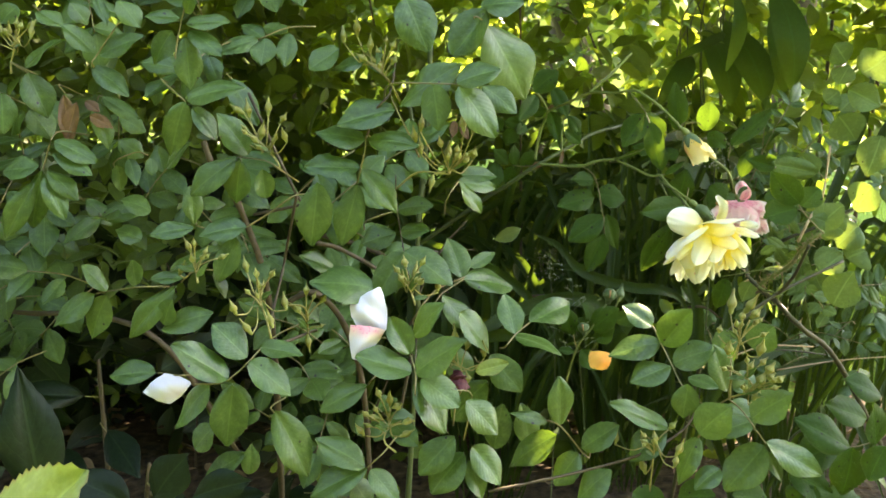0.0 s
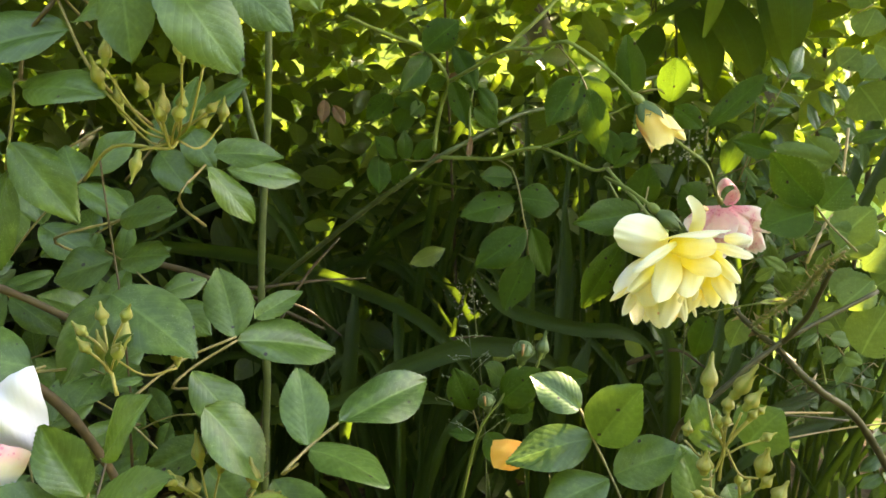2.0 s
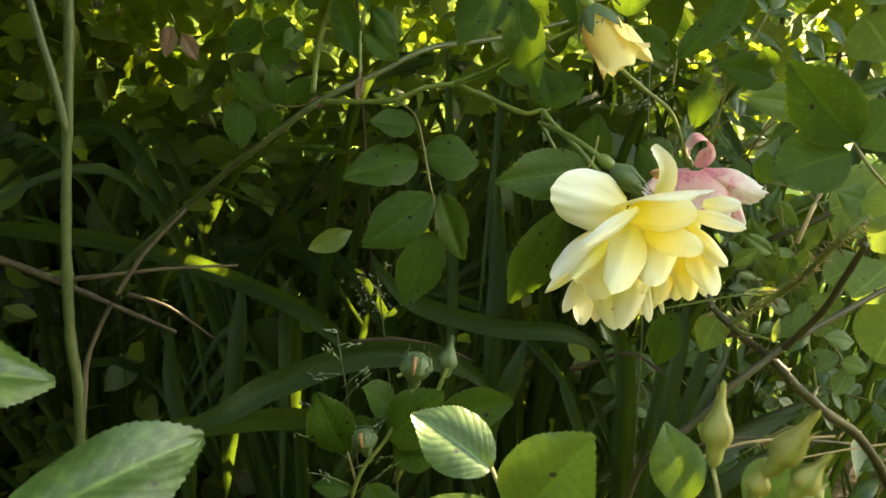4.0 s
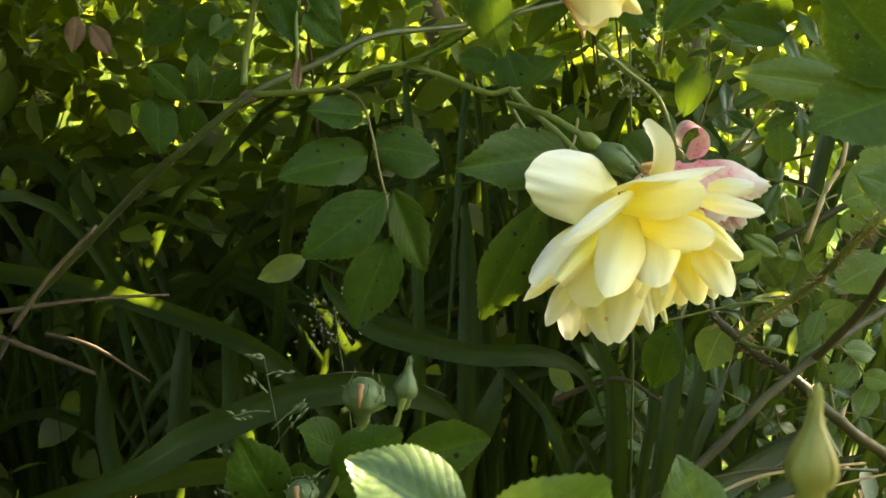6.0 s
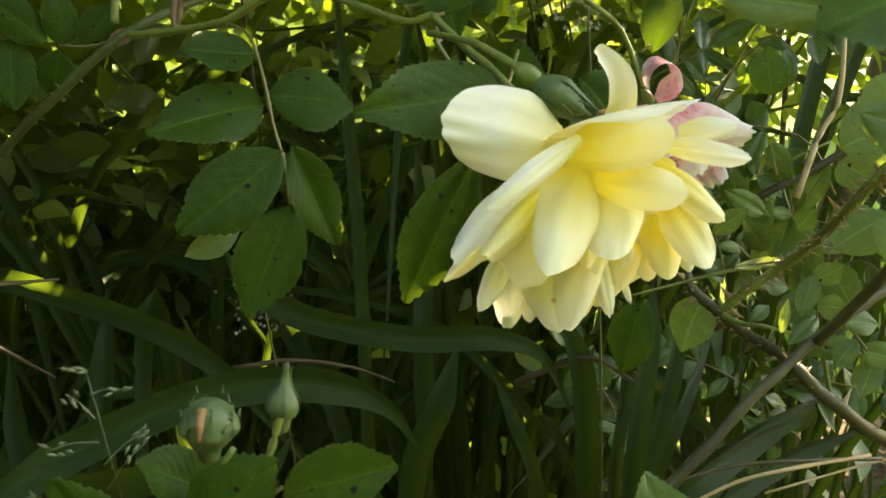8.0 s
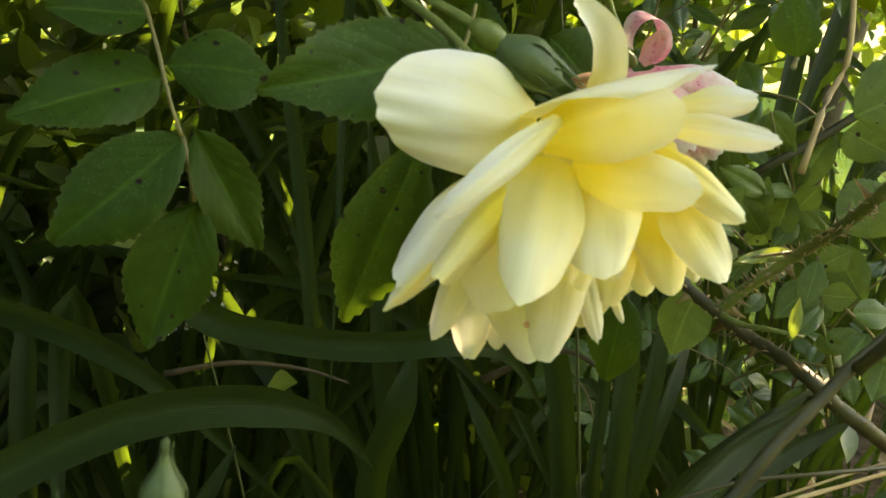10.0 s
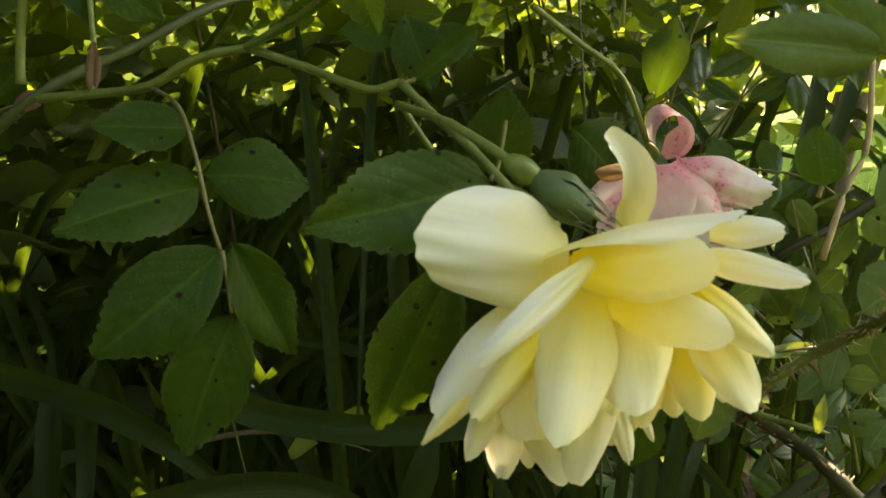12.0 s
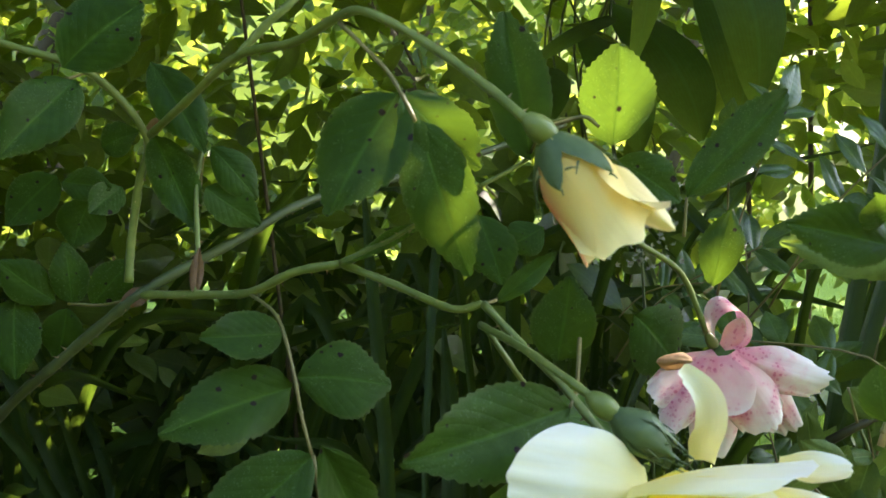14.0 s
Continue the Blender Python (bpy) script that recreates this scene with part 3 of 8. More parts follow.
def petal_mesh(seed, cup=0.25, roll=0.1, ruffle=0.04, notch=0.04, claw=0.36, rows=19, cols=21, broad_at=0.7, round_=0.45, curl=0.0, crimp=1.0, pointed=1.0, tail=0.1):
    """A petal: length 1 along y from its claw, width 1 along x, outer face towards z; its rim is a soft uneven arc."""
    rnd = random.Random(seed)
    waves = [(rnd.uniform(2, 6), rnd.uniform(0, 6.3), rnd.uniform(0.4, 1.0)) for _ in range(3)]
    frill = [(rnd.uniform(11, 24), rnd.uniform(0, 6.3)) for _ in range(2)]
    skew, point, verts, uvs = rnd.uniform(-0.1, 0.1), rnd.uniform(0.0, 0.09), [], []
    for i in range(rows):
        v = i / (rows - 1)
        half = 0.5 * (claw + (1 - claw) * math.sin(math.pi / 2 * min(1.0, v / broad_at)) ** 1.4) * (1 - tail * (max(0, v - broad_at) / (1 - broad_at)) ** 1.5)
        for j in range(cols):
            u = math.sin(math.pi / 2 * (2 * j / (cols - 1) - 1))
            rim = u * u
            wave = sum(a * math.sin(f * u + p) for f, p, a in waves) / 3
            fine = sum(math.sin(f * u + p) for f, p in frill) / 2
            arc = 1 - round_ * (1 - math.sqrt(max(0.0, 1 - 0.985 * rim)))
            y = v * arc - notch * math.exp(-(u * 3.2 - 0.4 * skew) ** 2) * v ** 5 + (0.03 * wave + 0.009 * crimp * fine) * v ** 4 + pointed * point * (1 - abs(u)) ** 1.5 * v ** 3
            z = cup * (0.25 - (v - 0.5) ** 2) * 1.1 - cup * 0.5 * rim * (0.4 + 0.6 * v) + (ruffle * wave * (0.4 + rim) + 0.008 * crimp * fine) * v ** 3 + roll * max(0, v - 0.7) ** 2 * 5 * (0.5 + wave * 0.5)
            z += 0.012 * math.sin(7 * u + seed) * math.sin(math.pi * v)
            w = u * half + skew * v * v
            if curl:
                turn = curl * u * v
                w, z = half * math.sin(turn) / max(0.3, curl * v + 0.001) if abs(turn) > 1e-6 else 0.0, z - half * (1 - math.cos(turn)) * 0.9
            verts.append((w, y, z))
            uvs.append((0.5 + 0.5 * u, v))
    return mesh_of("petal", verts, grid_faces(rows, cols), uvs)


PETAL_SET = [petal_mesh(s, cup=0.26 + 0.07 * (s % 4), roll=0.04 * (s % 3), ruffle=0.06 + 0.025 * (s % 3), notch=0.05 * (s % 3 == 1), claw=0.3, broad_at=0.62 + 0.04 * (s % 4), round_=0.42 + 0.05 * (s % 3), crimp=1.3) for s in range(9)]


def with_material(meshes, material):
    made = []
    for me in meshes:
        c = me.copy()
        c.materials.append(material)
        made.append(c)
    return made


BUD_PETALS = with_material(PETAL_SET, PETAL_BUD)
BLUSH_PETALS = with_material(PETAL_SET, PETAL_BLUSH)
PINK_PETALS = with_material([petal_mesh(30 + s, cup=0.25, roll=0.1, ruffle=0.16, notch=0.06, broad_at=0.7, round_=0.3, crimp=3.0) for s in range(5)], PETAL_PINK)


def any_petal(flower, meshes, base, tip, normal, width, name="petal"):
    ob = part(name, pick.choice(meshes), None, flower)
    ob.matrix_basis = blade_pose(base, tip, normal, width, root_of(flower))
    return ob


def shaped_petal(flower, base, tip, normal, width, material, crimp):
    aspect = width / (Vector(tip) - Vector(base)).length
    k = pick.randrange(10000)
    me = petal_mesh(k, cup=0.16 + 0.05 * (k % 4), roll=0.03 * (k % 3), ruffle=0.07 + 0.02 * (k % 3), notch=0.05 * (k % 3 == 1), claw=0.5, broad_at=0.58 + 0.04 * (k % 4), round_=min(0.64, max(0.28, 0.72 * aspect)), crimp=crimp * 1.25, pointed=1.3, tail=0.2)
    me.materials.append(material)
    return any_petal(flower, [me], base, tip, normal, width)


def petal(flower, base, tip, normal, width):
    return shaped_petal(flower, base, tip, normal, width, PETAL_YELLOW, 1.2)


def outer_petal(flower, base, tip, normal, width):
    return shaped_petal(flower, base, tip, normal, width, PETAL_OUTER, 1.7)


def ribbon_petal(flower, points, widths):
    # a narrow petal twisted upright, its tip folded over
    o, n, per = root_of(flower), len(points), 5
    line = smooth_line([Vector(p) - o for p in points], per)
    verts, uvs = [], []
    for i, p in enumerate(line):
        t = i / (len(line) - 1)
        half = float(np.interp(t, np.linspace(0, 1, n), widths)) * 0.5
        d = (line[min(i + 1, len(line) - 1)] - line[max(i - 1, 0)]).normalized()
        across = d.cross(Vector((-0.35 + 0.7 * t, -1, 0.1))).normalized()
        out = across.cross(d)
        for j in range(9):
            u = j / 4 - 1
            verts.append(p + across * u * half * (1 + 0.08 * math.sin(11 * t + 3 * u)) + out * (0.45 * half * u * u + 0.0003 * math.sin(14 * t) * u))
            uvs.append((0.5 + 0.5 * u, t))
    part("petal", mesh_of("petal", verts, grid_faces(len(line), 9), uvs), PETAL_OUTER, flower)


def wing_petal(flower, base, tip, normal, width):
    me = petal_mesh(27, cup=0.3, ruffle=0.1, notch=0.0, claw=0.42, broad_at=0.66, round_=0.52, crimp=2.2, pointed=0.6, tail=0.04, rows=25, cols=33)
    me.materials.append(PETAL_OUTER)
    return any_petal(flower, [me], base, tip, normal, width)


def bud_petal(flower, base, tip, normal, width, blush):
    return any_petal(flower, BLUSH_PETALS if blush else BUD_PETALS, base, tip, normal, width)


def pink_petal(flower, base, tip, normal, width):
    return any_petal(flower, PINK_PETALS, base, tip, normal, width)


DRY_PETALS = with_material(PETAL_SET[:3], DRY)


def dry_petal(flower, base, tip, normal, width):
    ob = any_petal(flower, DRY_PETALS, base, tip, normal, width)
    return tagged(ob, "shrivelled brown petal")


def hip_mesh(name, material):
    v, f = lathe([(0.05, -1.0), (0.28, -0.85), (0.46, -0.45), (0.5, -0.1), (0.42, 0.25), (0.3, 0.45), (0.05, 0.5)], 14)
    me = mesh_of(name, v, f)
    me.materials.append(material)
    return me


HIP = hip_mesh("hip", STEM)


def strap_mesh(points, width, o, keel=0.28):
    line = smooth_line([Vector(p) - o for p in points], 6)
    n, verts, uvs = len(line), [], []
    for i, p in enumerate(line):
        t = i / (n - 1)
        d = (line[min(i + 1, n - 1)] - line[max(i - 1, 0)]).normalized()
        side = d.cross(Vector((0.15, -0.95, 0.22))).normalized()
        up = side.cross(d)
        half = 0.5 * width * min(1.0, 0.12 + 3.2 * t, 0.05 + 4.0 * (1 - t) if t > 0.6 else 1.0)
        for u in (-1, -0.5, 0, 0.5, 1):
            verts.append(p + side * u * half + up * (abs(u) - 0.5) * half * keel * 2)
            uvs.append((0.5 + 0.5 * u, t))
    return mesh_of("leaf_blade", verts, grid_faces(n, 5), uvs)


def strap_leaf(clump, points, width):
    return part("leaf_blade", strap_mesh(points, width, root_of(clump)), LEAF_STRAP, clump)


# points picked to be sunlit, and how wide leaves are cut towards the sun
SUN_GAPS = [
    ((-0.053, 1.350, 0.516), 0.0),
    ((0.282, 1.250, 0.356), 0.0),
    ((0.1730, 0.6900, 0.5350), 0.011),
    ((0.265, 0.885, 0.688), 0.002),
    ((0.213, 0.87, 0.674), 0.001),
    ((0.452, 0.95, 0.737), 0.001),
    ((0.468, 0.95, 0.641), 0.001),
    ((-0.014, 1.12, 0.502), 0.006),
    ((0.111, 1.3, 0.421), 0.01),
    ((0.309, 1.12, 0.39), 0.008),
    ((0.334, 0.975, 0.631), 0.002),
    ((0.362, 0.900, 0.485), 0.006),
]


def leaf_cloud(name, centres, normals, sizes, material, label, category, ratio=0.5, seed=1, sun_gaps=False):
    """Many separate small leaves in one mesh; sun_gaps: drop the leaves that would shade the points in SUN_GAPS."""
    rnd = np.random.default_rng(seed)
    n = len(centres)
    axis = rnd.normal(size=(n, 3))
    axis[:, 2] -= 0.5
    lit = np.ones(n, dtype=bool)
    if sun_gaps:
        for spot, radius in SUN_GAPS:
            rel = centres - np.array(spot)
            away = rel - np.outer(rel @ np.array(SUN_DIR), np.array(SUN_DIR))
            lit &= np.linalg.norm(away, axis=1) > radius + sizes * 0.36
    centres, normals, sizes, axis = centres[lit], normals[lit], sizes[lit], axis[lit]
    n = len(centres)
    normals = normals / np.linalg.norm(normals, axis=1)[:, None]
    axis -= normals * (axis * normals).sum(1)[:, None]
    axis /= np.linalg.norm(axis, axis=1)[:, None]
    side = np.cross(axis, normals)
    outline = [(-0.34, 0.27), (-0.16, 0.43), (0.03, 0.5), (0.22, 0.41), (0.39, 0.22)]
    shape = [(0.0, -0.5, 0.02)]
    for along, wide in outline:
        bend = -0.25 * along * along
        shape += [(-wide, along, 0.13 * wide / 0.5 + bend), (0.0, along, bend), (wide, along, 0.13 * wide / 0.5 + bend)]
    shape.append((0.0, 0.55, -0.12))
    k = len(shape)
    verts = np.empty((n, k, 3))
    for c, (a, e, h) in enumerate(shape):
        verts[:, c] = centres + (side * a * ratio + axis * e + normals * h * 0.6) * sizes[:, None]
    one = [(0, 2, 1), (0, 3, 2), (k - 1, k - 4, k - 3), (k - 1, k - 3, k - 2)]
    for r in range(4):
        q = 1 + 3 * r
        one += [(q, q + 1, q + 4, q + 3), (q + 1, q + 2, q + 5, q + 4)]
    faces = [tuple(k * i + v for v in f) for i in range(n) for f in one]
    uv1 = [(0.5 + a, 0.5 + e * 0.9) for a, e, h in shape]
    ob = new(name, mesh_of(name, verts.reshape(-1, 3).tolist(), faces, uv1 * n))
    ob.data.materials.append(material)
    return tagged(ob, label, category, kind="stuff")


# -- the ground
def ground():
    rnd = random.Random(3)
    xs = [-60, -30, -12, -6, -3] + [-2 + 0.16 * i for i in range(32)] + [3.5, 6, 12, 30, 60]
    ys = [-40, -20, -8, -3, -1] + [-0.4 + 0.16 * i for i in range(32)] + [5, 6.5, 9, 14, 25, 50, 90]
    verts = [(x, y, (rnd.uniform(-0.012, 0.02) if abs(x) < 3 and -0.5 < y < 4.6 else 0) + (0.05 * noise.noise((x, y, 0)) if abs(x) < 4 and y < 5 else 0)) for y in ys for x in xs]
    ob = new("ground", mesh_of("ground", verts, grid_faces(len(ys), len(xs))))
    ob.data.materials.append(SOIL)
    return tagged(ob, "dark bare soil running out to a sunlit lawn", "ground", kind="structure")


ground()

glossy_bush = thing("rose_bush", "glossy green rose bush with clusters of tight green buds", "rose bush", (-0.1, 0.78, 0))
yellow_bush = thing("rose_bush", "yellow-flowering rose bush with black-spotted leaves and thorny canes", "rose bush", (0.42, 1.0, 0))
evergreen = thing("evergreen_shrub", "low evergreen shrub with leathery leaves darkened for the shady corner", "shrub", (-0.36, 0.72, 0))
dry_bush = thing("dead_canes", "dry brown dead canes lying among the daylilies", "dead canes", (0.0, 1.05, 0))
daylily_near = thing("daylily_clump", "clump of arching green daylily leaves in shade", "daylily", (0.2, 1.15, 0), "daylily clumps")
bloom = thing("rose_bloom", "full nodding pale yellow rose on a green stem", "rose", (0.2592, 0.85, 0.5837))
half_open = thing("rose_bloom", "half-open nodding yellow rose bud with a red blush", "rose", (0.2347, 0.835, 0.6713))
spent = thing("rose_bloom", "fading rose with limp white petals blotched pink", "rose", (0.3301, 0.975, 0.5891))

# -- the glossy-leaved bush: compound leaves
lf = rose_leaf(glossy_bush, [(-0.2103, 0.6935, 0.7141), (-0.2032, 0.6457, 0.7203), (-0.1829, 0.6378, 0.704)])
leaflet(lf, (-0.182, 0.6378, 0.7048), (-0.14, 0.6338, 0.7206), (-0.33, -0.62, 0.71), 0.0268)
leaflet(lf, (-0.1842, 0.6379, 0.704), (-0.1964, 0.6357, 0.663), (0.12, -0.99, 0.02), 0.0207)
leaflet(lf, (-0.1777, 0.637, 0.6999), (-0.1578, 0.6381, 0.6779), (0.57, -0.66, 0.49), 0.0181)
lf = rose_leaf(glossy_bush, [(-0.1937, 0.6943, 0.7094), (-0.1928, 0.6507, 0.7308), (-0.1901, 0.6546, 0.7579), (-0.1845, 0.6532, 0.7741)])
leaflet(lf, (-0.1874, 0.6544, 0.7513), (-0.1802, 0.6479, 0.7142), (0.34, -0.91, 0.23), 0.0213)
leaflet(lf, (-0.1828, 0.6542, 0.7558), (-0.1544, 0.6404, 0.741), (0.09, -0.64, 0.77), 0.0182)
leaflet(lf, (-0.1847, 0.6543, 0.7611), (-0.1531, 0.6526, 0.766), (-0.15, -0.7, 0.7), 0.0188)
leaflet(lf, (-0.1958, 0.6547, 0.7558), (-0.2116, 0.6506, 0.732), (-0.2, -0.93, 0.3), 0.0214)
leaflet(lf, (-0.1896, 0.6544, 0.7652), (-0.2123, 0.6437, 0.7672), (0.31, -0.52, 0.8), 0.0168)
leaflet(lf, (-0.1841, 0.6539, 0.7681), (-0.1782, 0.6445, 0.7806), (-0.45, -0.8, -0.39), 0.0115)
lf = rose_leaf(glossy_bush, [(-0.1016, 0.6461, 0.6439), (-0.1056, 0.6031, 0.6578), (-0.117, 0.609, 0.6632), (-0.1423, 0.6264, 0.6643)])
leaflet(lf, (-0.1423, 0.6264, 0.6643), (-0.1779, 0.6157, 0.6393), (-0.18, -0.79, 0.59), 0.0247)
leaflet(lf, (-0.1383, 0.6223, 0.6618), (-0.1448, 0.6226, 0.6295), (-0, -1, -0.01), 0.0206)
leaflet(lf, (-0.1318, 0.619, 0.6662), (-0.1477, 0.6073, 0.697), (0.73, -0.67, 0.12), 0.0229)
lf = rose_leaf(glossy_bush, [(-0.1644, 0.7217, 0.7145), (-0.1625, 0.6754, 0.725), (-0.1572, 0.6718, 0.7207)])
leaflet(lf, (-0.1597, 0.6728, 0.7207), (-0.1329, 0.6589, 0.6888), (0.31, -0.74, 0.59), 0.0211)
lf = rose_leaf(glossy_bush, [(-0.2797, 0.6847, 0.6757), (-0.2834, 0.6397, 0.6802), (-0.294, 0.6399, 0.6588), (-0.2964, 0.6399, 0.6514)])
leaflet(lf, (-0.2988, 0.6399, 0.6544), (-0.3293, 0.639, 0.6521), (-0.04, -0.65, 0.76), 0.0235)
leaflet(lf, (-0.2968, 0.6399, 0.6523), (-0.3096, 0.6372, 0.6054), (0.07, -1, 0.04), 0.0195)
leaflet(lf, (-0.2924, 0.6399, 0.6523), (-0.2689, 0.6379, 0.6312), (0.49, -0.63, 0.6), 0.0163)
leaflet(lf, (-0.2949, 0.6398, 0.648), (-0.2768, 0.6317, 0.6168), (0.46, -0.76, 0.46), 0.0175)
leaflet(lf, (-0.3041, 0.6397, 0.6436), (-0.3264, 0.6286, 0.5993), (0.08, -0.98, 0.2), 0.0187)
leaflet(lf, (-0.286, 0.6396, 0.6738), (-0.2539, 0.6405, 0.6612), (0.3, -0.61, 0.73), 0.0200)
leaflet(lf, (-0.2868, 0.6397, 0.6653), (-0.2561, 0.6341, 0.6511), (0.24, -0.6, 0.76), 0.0158)
lf = rose_leaf(glossy_bush, [(-0.3282, 0.7036, 0.7235), (-0.3237, 0.6585, 0.7325), (-0.3109, 0.658, 0.7241)])
leaflet(lf, (-0.3109, 0.6582, 0.725), (-0.2963, 0.6569, 0.6917), (0.62, -0.72, 0.3), 0.0255)
leaflet(lf, (-0.3131, 0.6587, 0.7284), (-0.2785, 0.6462, 0.751), (-0.59, -0.56, 0.59), 0.0199)
lf = rose_leaf(glossy_bush, [(-0.2569, 0.6938, 0.7142), (-0.2557, 0.649, 0.7293), (-0.2523, 0.6497, 0.738), (-0.2343, 0.6498, 0.7615)])
leaflet(lf, (-0.2557, 0.6508, 0.7397), (-0.2736, 0.6422, 0.7618), (0.74, -0.56, 0.38), 0.0190)
leaflet(lf, (-0.2499, 0.6491, 0.738), (-0.214, 0.6402, 0.7529), (-0.4, -0.75, 0.53), 0.0203)
leaflet(lf, (-0.2572, 0.6493, 0.7284), (-0.2276, 0.6463, 0.7119), (0.3, -0.68, 0.66), 0.0198)
leaflet(lf, (-0.2717, 0.654, 0.7761), (-0.2599, 0.6557, 0.7611), (0.6, -0.7, 0.39), 0.0163)
leaflet(lf, (-0.2329, 0.6489, 0.7777), (-0.2161, 0.6444, 0.7592), (0.44, -0.69, 0.57), 0.0187)
leaflet(lf, (-0.2499, 0.6493, 0.7797), (-0.237, 0.6362, 0.7614), (0.31, -0.66, 0.69), 0.0093)
lf = rose_leaf(glossy_bush, [(-0.3135, 0.7224, 0.7655), (-0.3122, 0.6776, 0.776), (-0.3083, 0.6781, 0.7718)])
leaflet(lf, (-0.3106, 0.6782, 0.7718), (-0.29, 0.6776, 0.7624), (0.32, -0.58, 0.75), 0.0197)
leaflet(lf, (-0.3255, 0.6773, 0.776), (-0.3381, 0.6734, 0.7629), (-0.01, -0.95, 0.3), 0.0184)
lf = rose_leaf(glossy_bush, [(-0.2595, 0.7167, 0.6967), (-0.2608, 0.6715, 0.7071), (-0.2645, 0.671, 0.7027)])
leaflet(lf, (-0.2644, 0.6707, 0.7019), (-0.2514, 0.6591, 0.6684), (0.46, -0.77, 0.45), 0.0162)
leaflet(lf, (-0.3217, 0.6752, 0.6957), (-0.3049, 0.6772, 0.6734), (0.7, -0.53, 0.48), 0.0248)
leaflet(lf, (-0.2607, 0.6713, 0.7063), (-0.2299, 0.6651, 0.6922), (0.22, -0.62, 0.75), 0.0157)
lf = rose_leaf(glossy_bush, [(-0.3362, 0.696, 0.7), (-0.3347, 0.6509, 0.7113), (-0.3304, 0.6507, 0.7092)])
leaflet(lf, (-0.3304, 0.6507, 0.7092), (-0.3246, 0.6431, 0.6797), (0.42, -0.86, 0.3), 0.0215)
lf = rose_leaf(glossy_bush, [(-0.2667, 0.7268, 0.6378), (-0.2601, 0.6822, 0.653), (-0.2414, 0.6833, 0.6622), (-0.2321, 0.6851, 0.6598)])
leaflet(lf, (-0.2567, 0.6816, 0.6522), (-0.2551, 0.683, 0.63), (0.52, -0.85, -0.01), 0.0120)
leaflet(lf, (-0.2468, 0.682, 0.6568), (-0.2365, 0.6694, 0.6382), (0.32, -0.69, 0.65), 0.0119)
leaflet(lf, (-0.2296, 0.6856, 0.6575), (-0.2263, 0.6774, 0.6447), (0.37, -0.74, 0.57), 0.0101)
leaflet(lf, (-0.2233, 0.6926, 0.7137), (-0.2252, 0.6892, 0.6995), (0.25, -0.95, 0.19), 0.0083)
lf = rose_leaf(glossy_bush, [(-0.0852, 0.6372, 0.6335), (-0.0918, 0.5929, 0.6411), (-0.1107, 0.595, 0.6286), (-0.1291, 0.5973, 0.617)])
leaflet(lf, (-0.1291, 0.5973, 0.617), (-0.1616, 0.5878, 0.615), (0.12, -0.57, 0.81), 0.0216)
leaflet(lf, (-0.1369, 0.5963, 0.6097), (-0.1493, 0.587, 0.5786), (0.03, -0.96, 0.27), 0.0175)
leaflet(lf, (-0.169, 0.6042, 0.6154), (-0.1974, 0.5904, 0.6141), (0.25, -0.59, 0.77), 0.0160)
leaflet(lf, (-0.1149, 0.5971, 0.6375), (-0.1145, 0.5906, 0.659), (0.53, -0.81, -0.26), 0.0148)
lf = rose_leaf(glossy_bush, [(-0.1732, 0.6685, 0.6002), (-0.1737, 0.6242, 0.6128), (-0.175, 0.626, 0.6146)])
leaflet(lf, (-0.1892, 0.6552, 0.6395), (-0.1821, 0.6468, 0.6112), (0.43, -0.83, 0.36), 0.0160)
leaflet(lf, (-0.192, 0.6106, 0.581), (-0.1524, 0.6022, 0.6043), (-0.51, -0.55, 0.66), 0.0173)
lf = rose_leaf(glossy_bush, [(-0.2986, 0.7413, 0.6119), (-0.2967, 0.6957, 0.6232), (-0.2914, 0.6942, 0.6211)])
leaflet(lf, (-0.2903, 0.6942, 0.6225), (-0.2686, 0.6958, 0.6021), (0.59, -0.57, 0.58), 0.0189)
leaflet(lf, (-0.2301, 0.6801, 0.6158), (-0.2493, 0.6688, 0.6273), (0.63, -0.39, 0.67), 0.0219)
leaflet(lf, (-0.2369, 0.6747, 0.592), (-0.2569, 0.6718, 0.6025), (0.45, -0.55, 0.7), 0.0205)
leaflet(lf, (-0.3036, 0.7008, 0.6881), (-0.3301, 0.6993, 0.7017), (0.4, -0.58, 0.71), 0.0233)
lf = rose_leaf(glossy_bush, [(-0.0432, 0.656, 0.6738), (-0.0438, 0.6099, 0.6817), (-0.0455, 0.6064, 0.67), (-0.0512, 0.6078, 0.6477)])
leaflet(lf, (-0.0457, 0.6084, 0.6778), (-0.0789, 0.6044, 0.6877), (0.29, -0.6, 0.74), 0.0267)
leaflet(lf, (-0.0429, 0.6085, 0.6779), (-0.0078, 0.5949, 0.681), (-0.29, -0.57, 0.77), 0.0223)
leaflet(lf, (-0.0484, 0.606, 0.6592), (-0.0858, 0.5955, 0.6627), (0.25, -0.65, 0.72), 0.0211)
leaflet(lf, (-0.0468, 0.6061, 0.6588), (-0.021, 0.5996, 0.6301), (0.29, -0.84, 0.45), 0.0197)
leaflet(lf, (-0.0512, 0.6078, 0.6477), (-0.0615, 0.5989, 0.6037), (-0.1, -0.97, 0.22), 0.0217)
leaflet(lf, (-0.079, 0.6004, 0.6495), (-0.0817, 0.5938, 0.604), (0.08, -0.99, 0.14), 0.0249)
lf = rose_leaf(glossy_bush, [(-0.0101, 0.6532, 0.6632), (-0.0136, 0.6087, 0.682), (-0.0237, 0.6103, 0.7016), (-0.0277, 0.6113, 0.7113)])
leaflet(lf, (-0.0237, 0.6103, 0.6996), (-0.0641, 0.6001, 0.6931), (0.08, -0.74, 0.67), 0.0274)
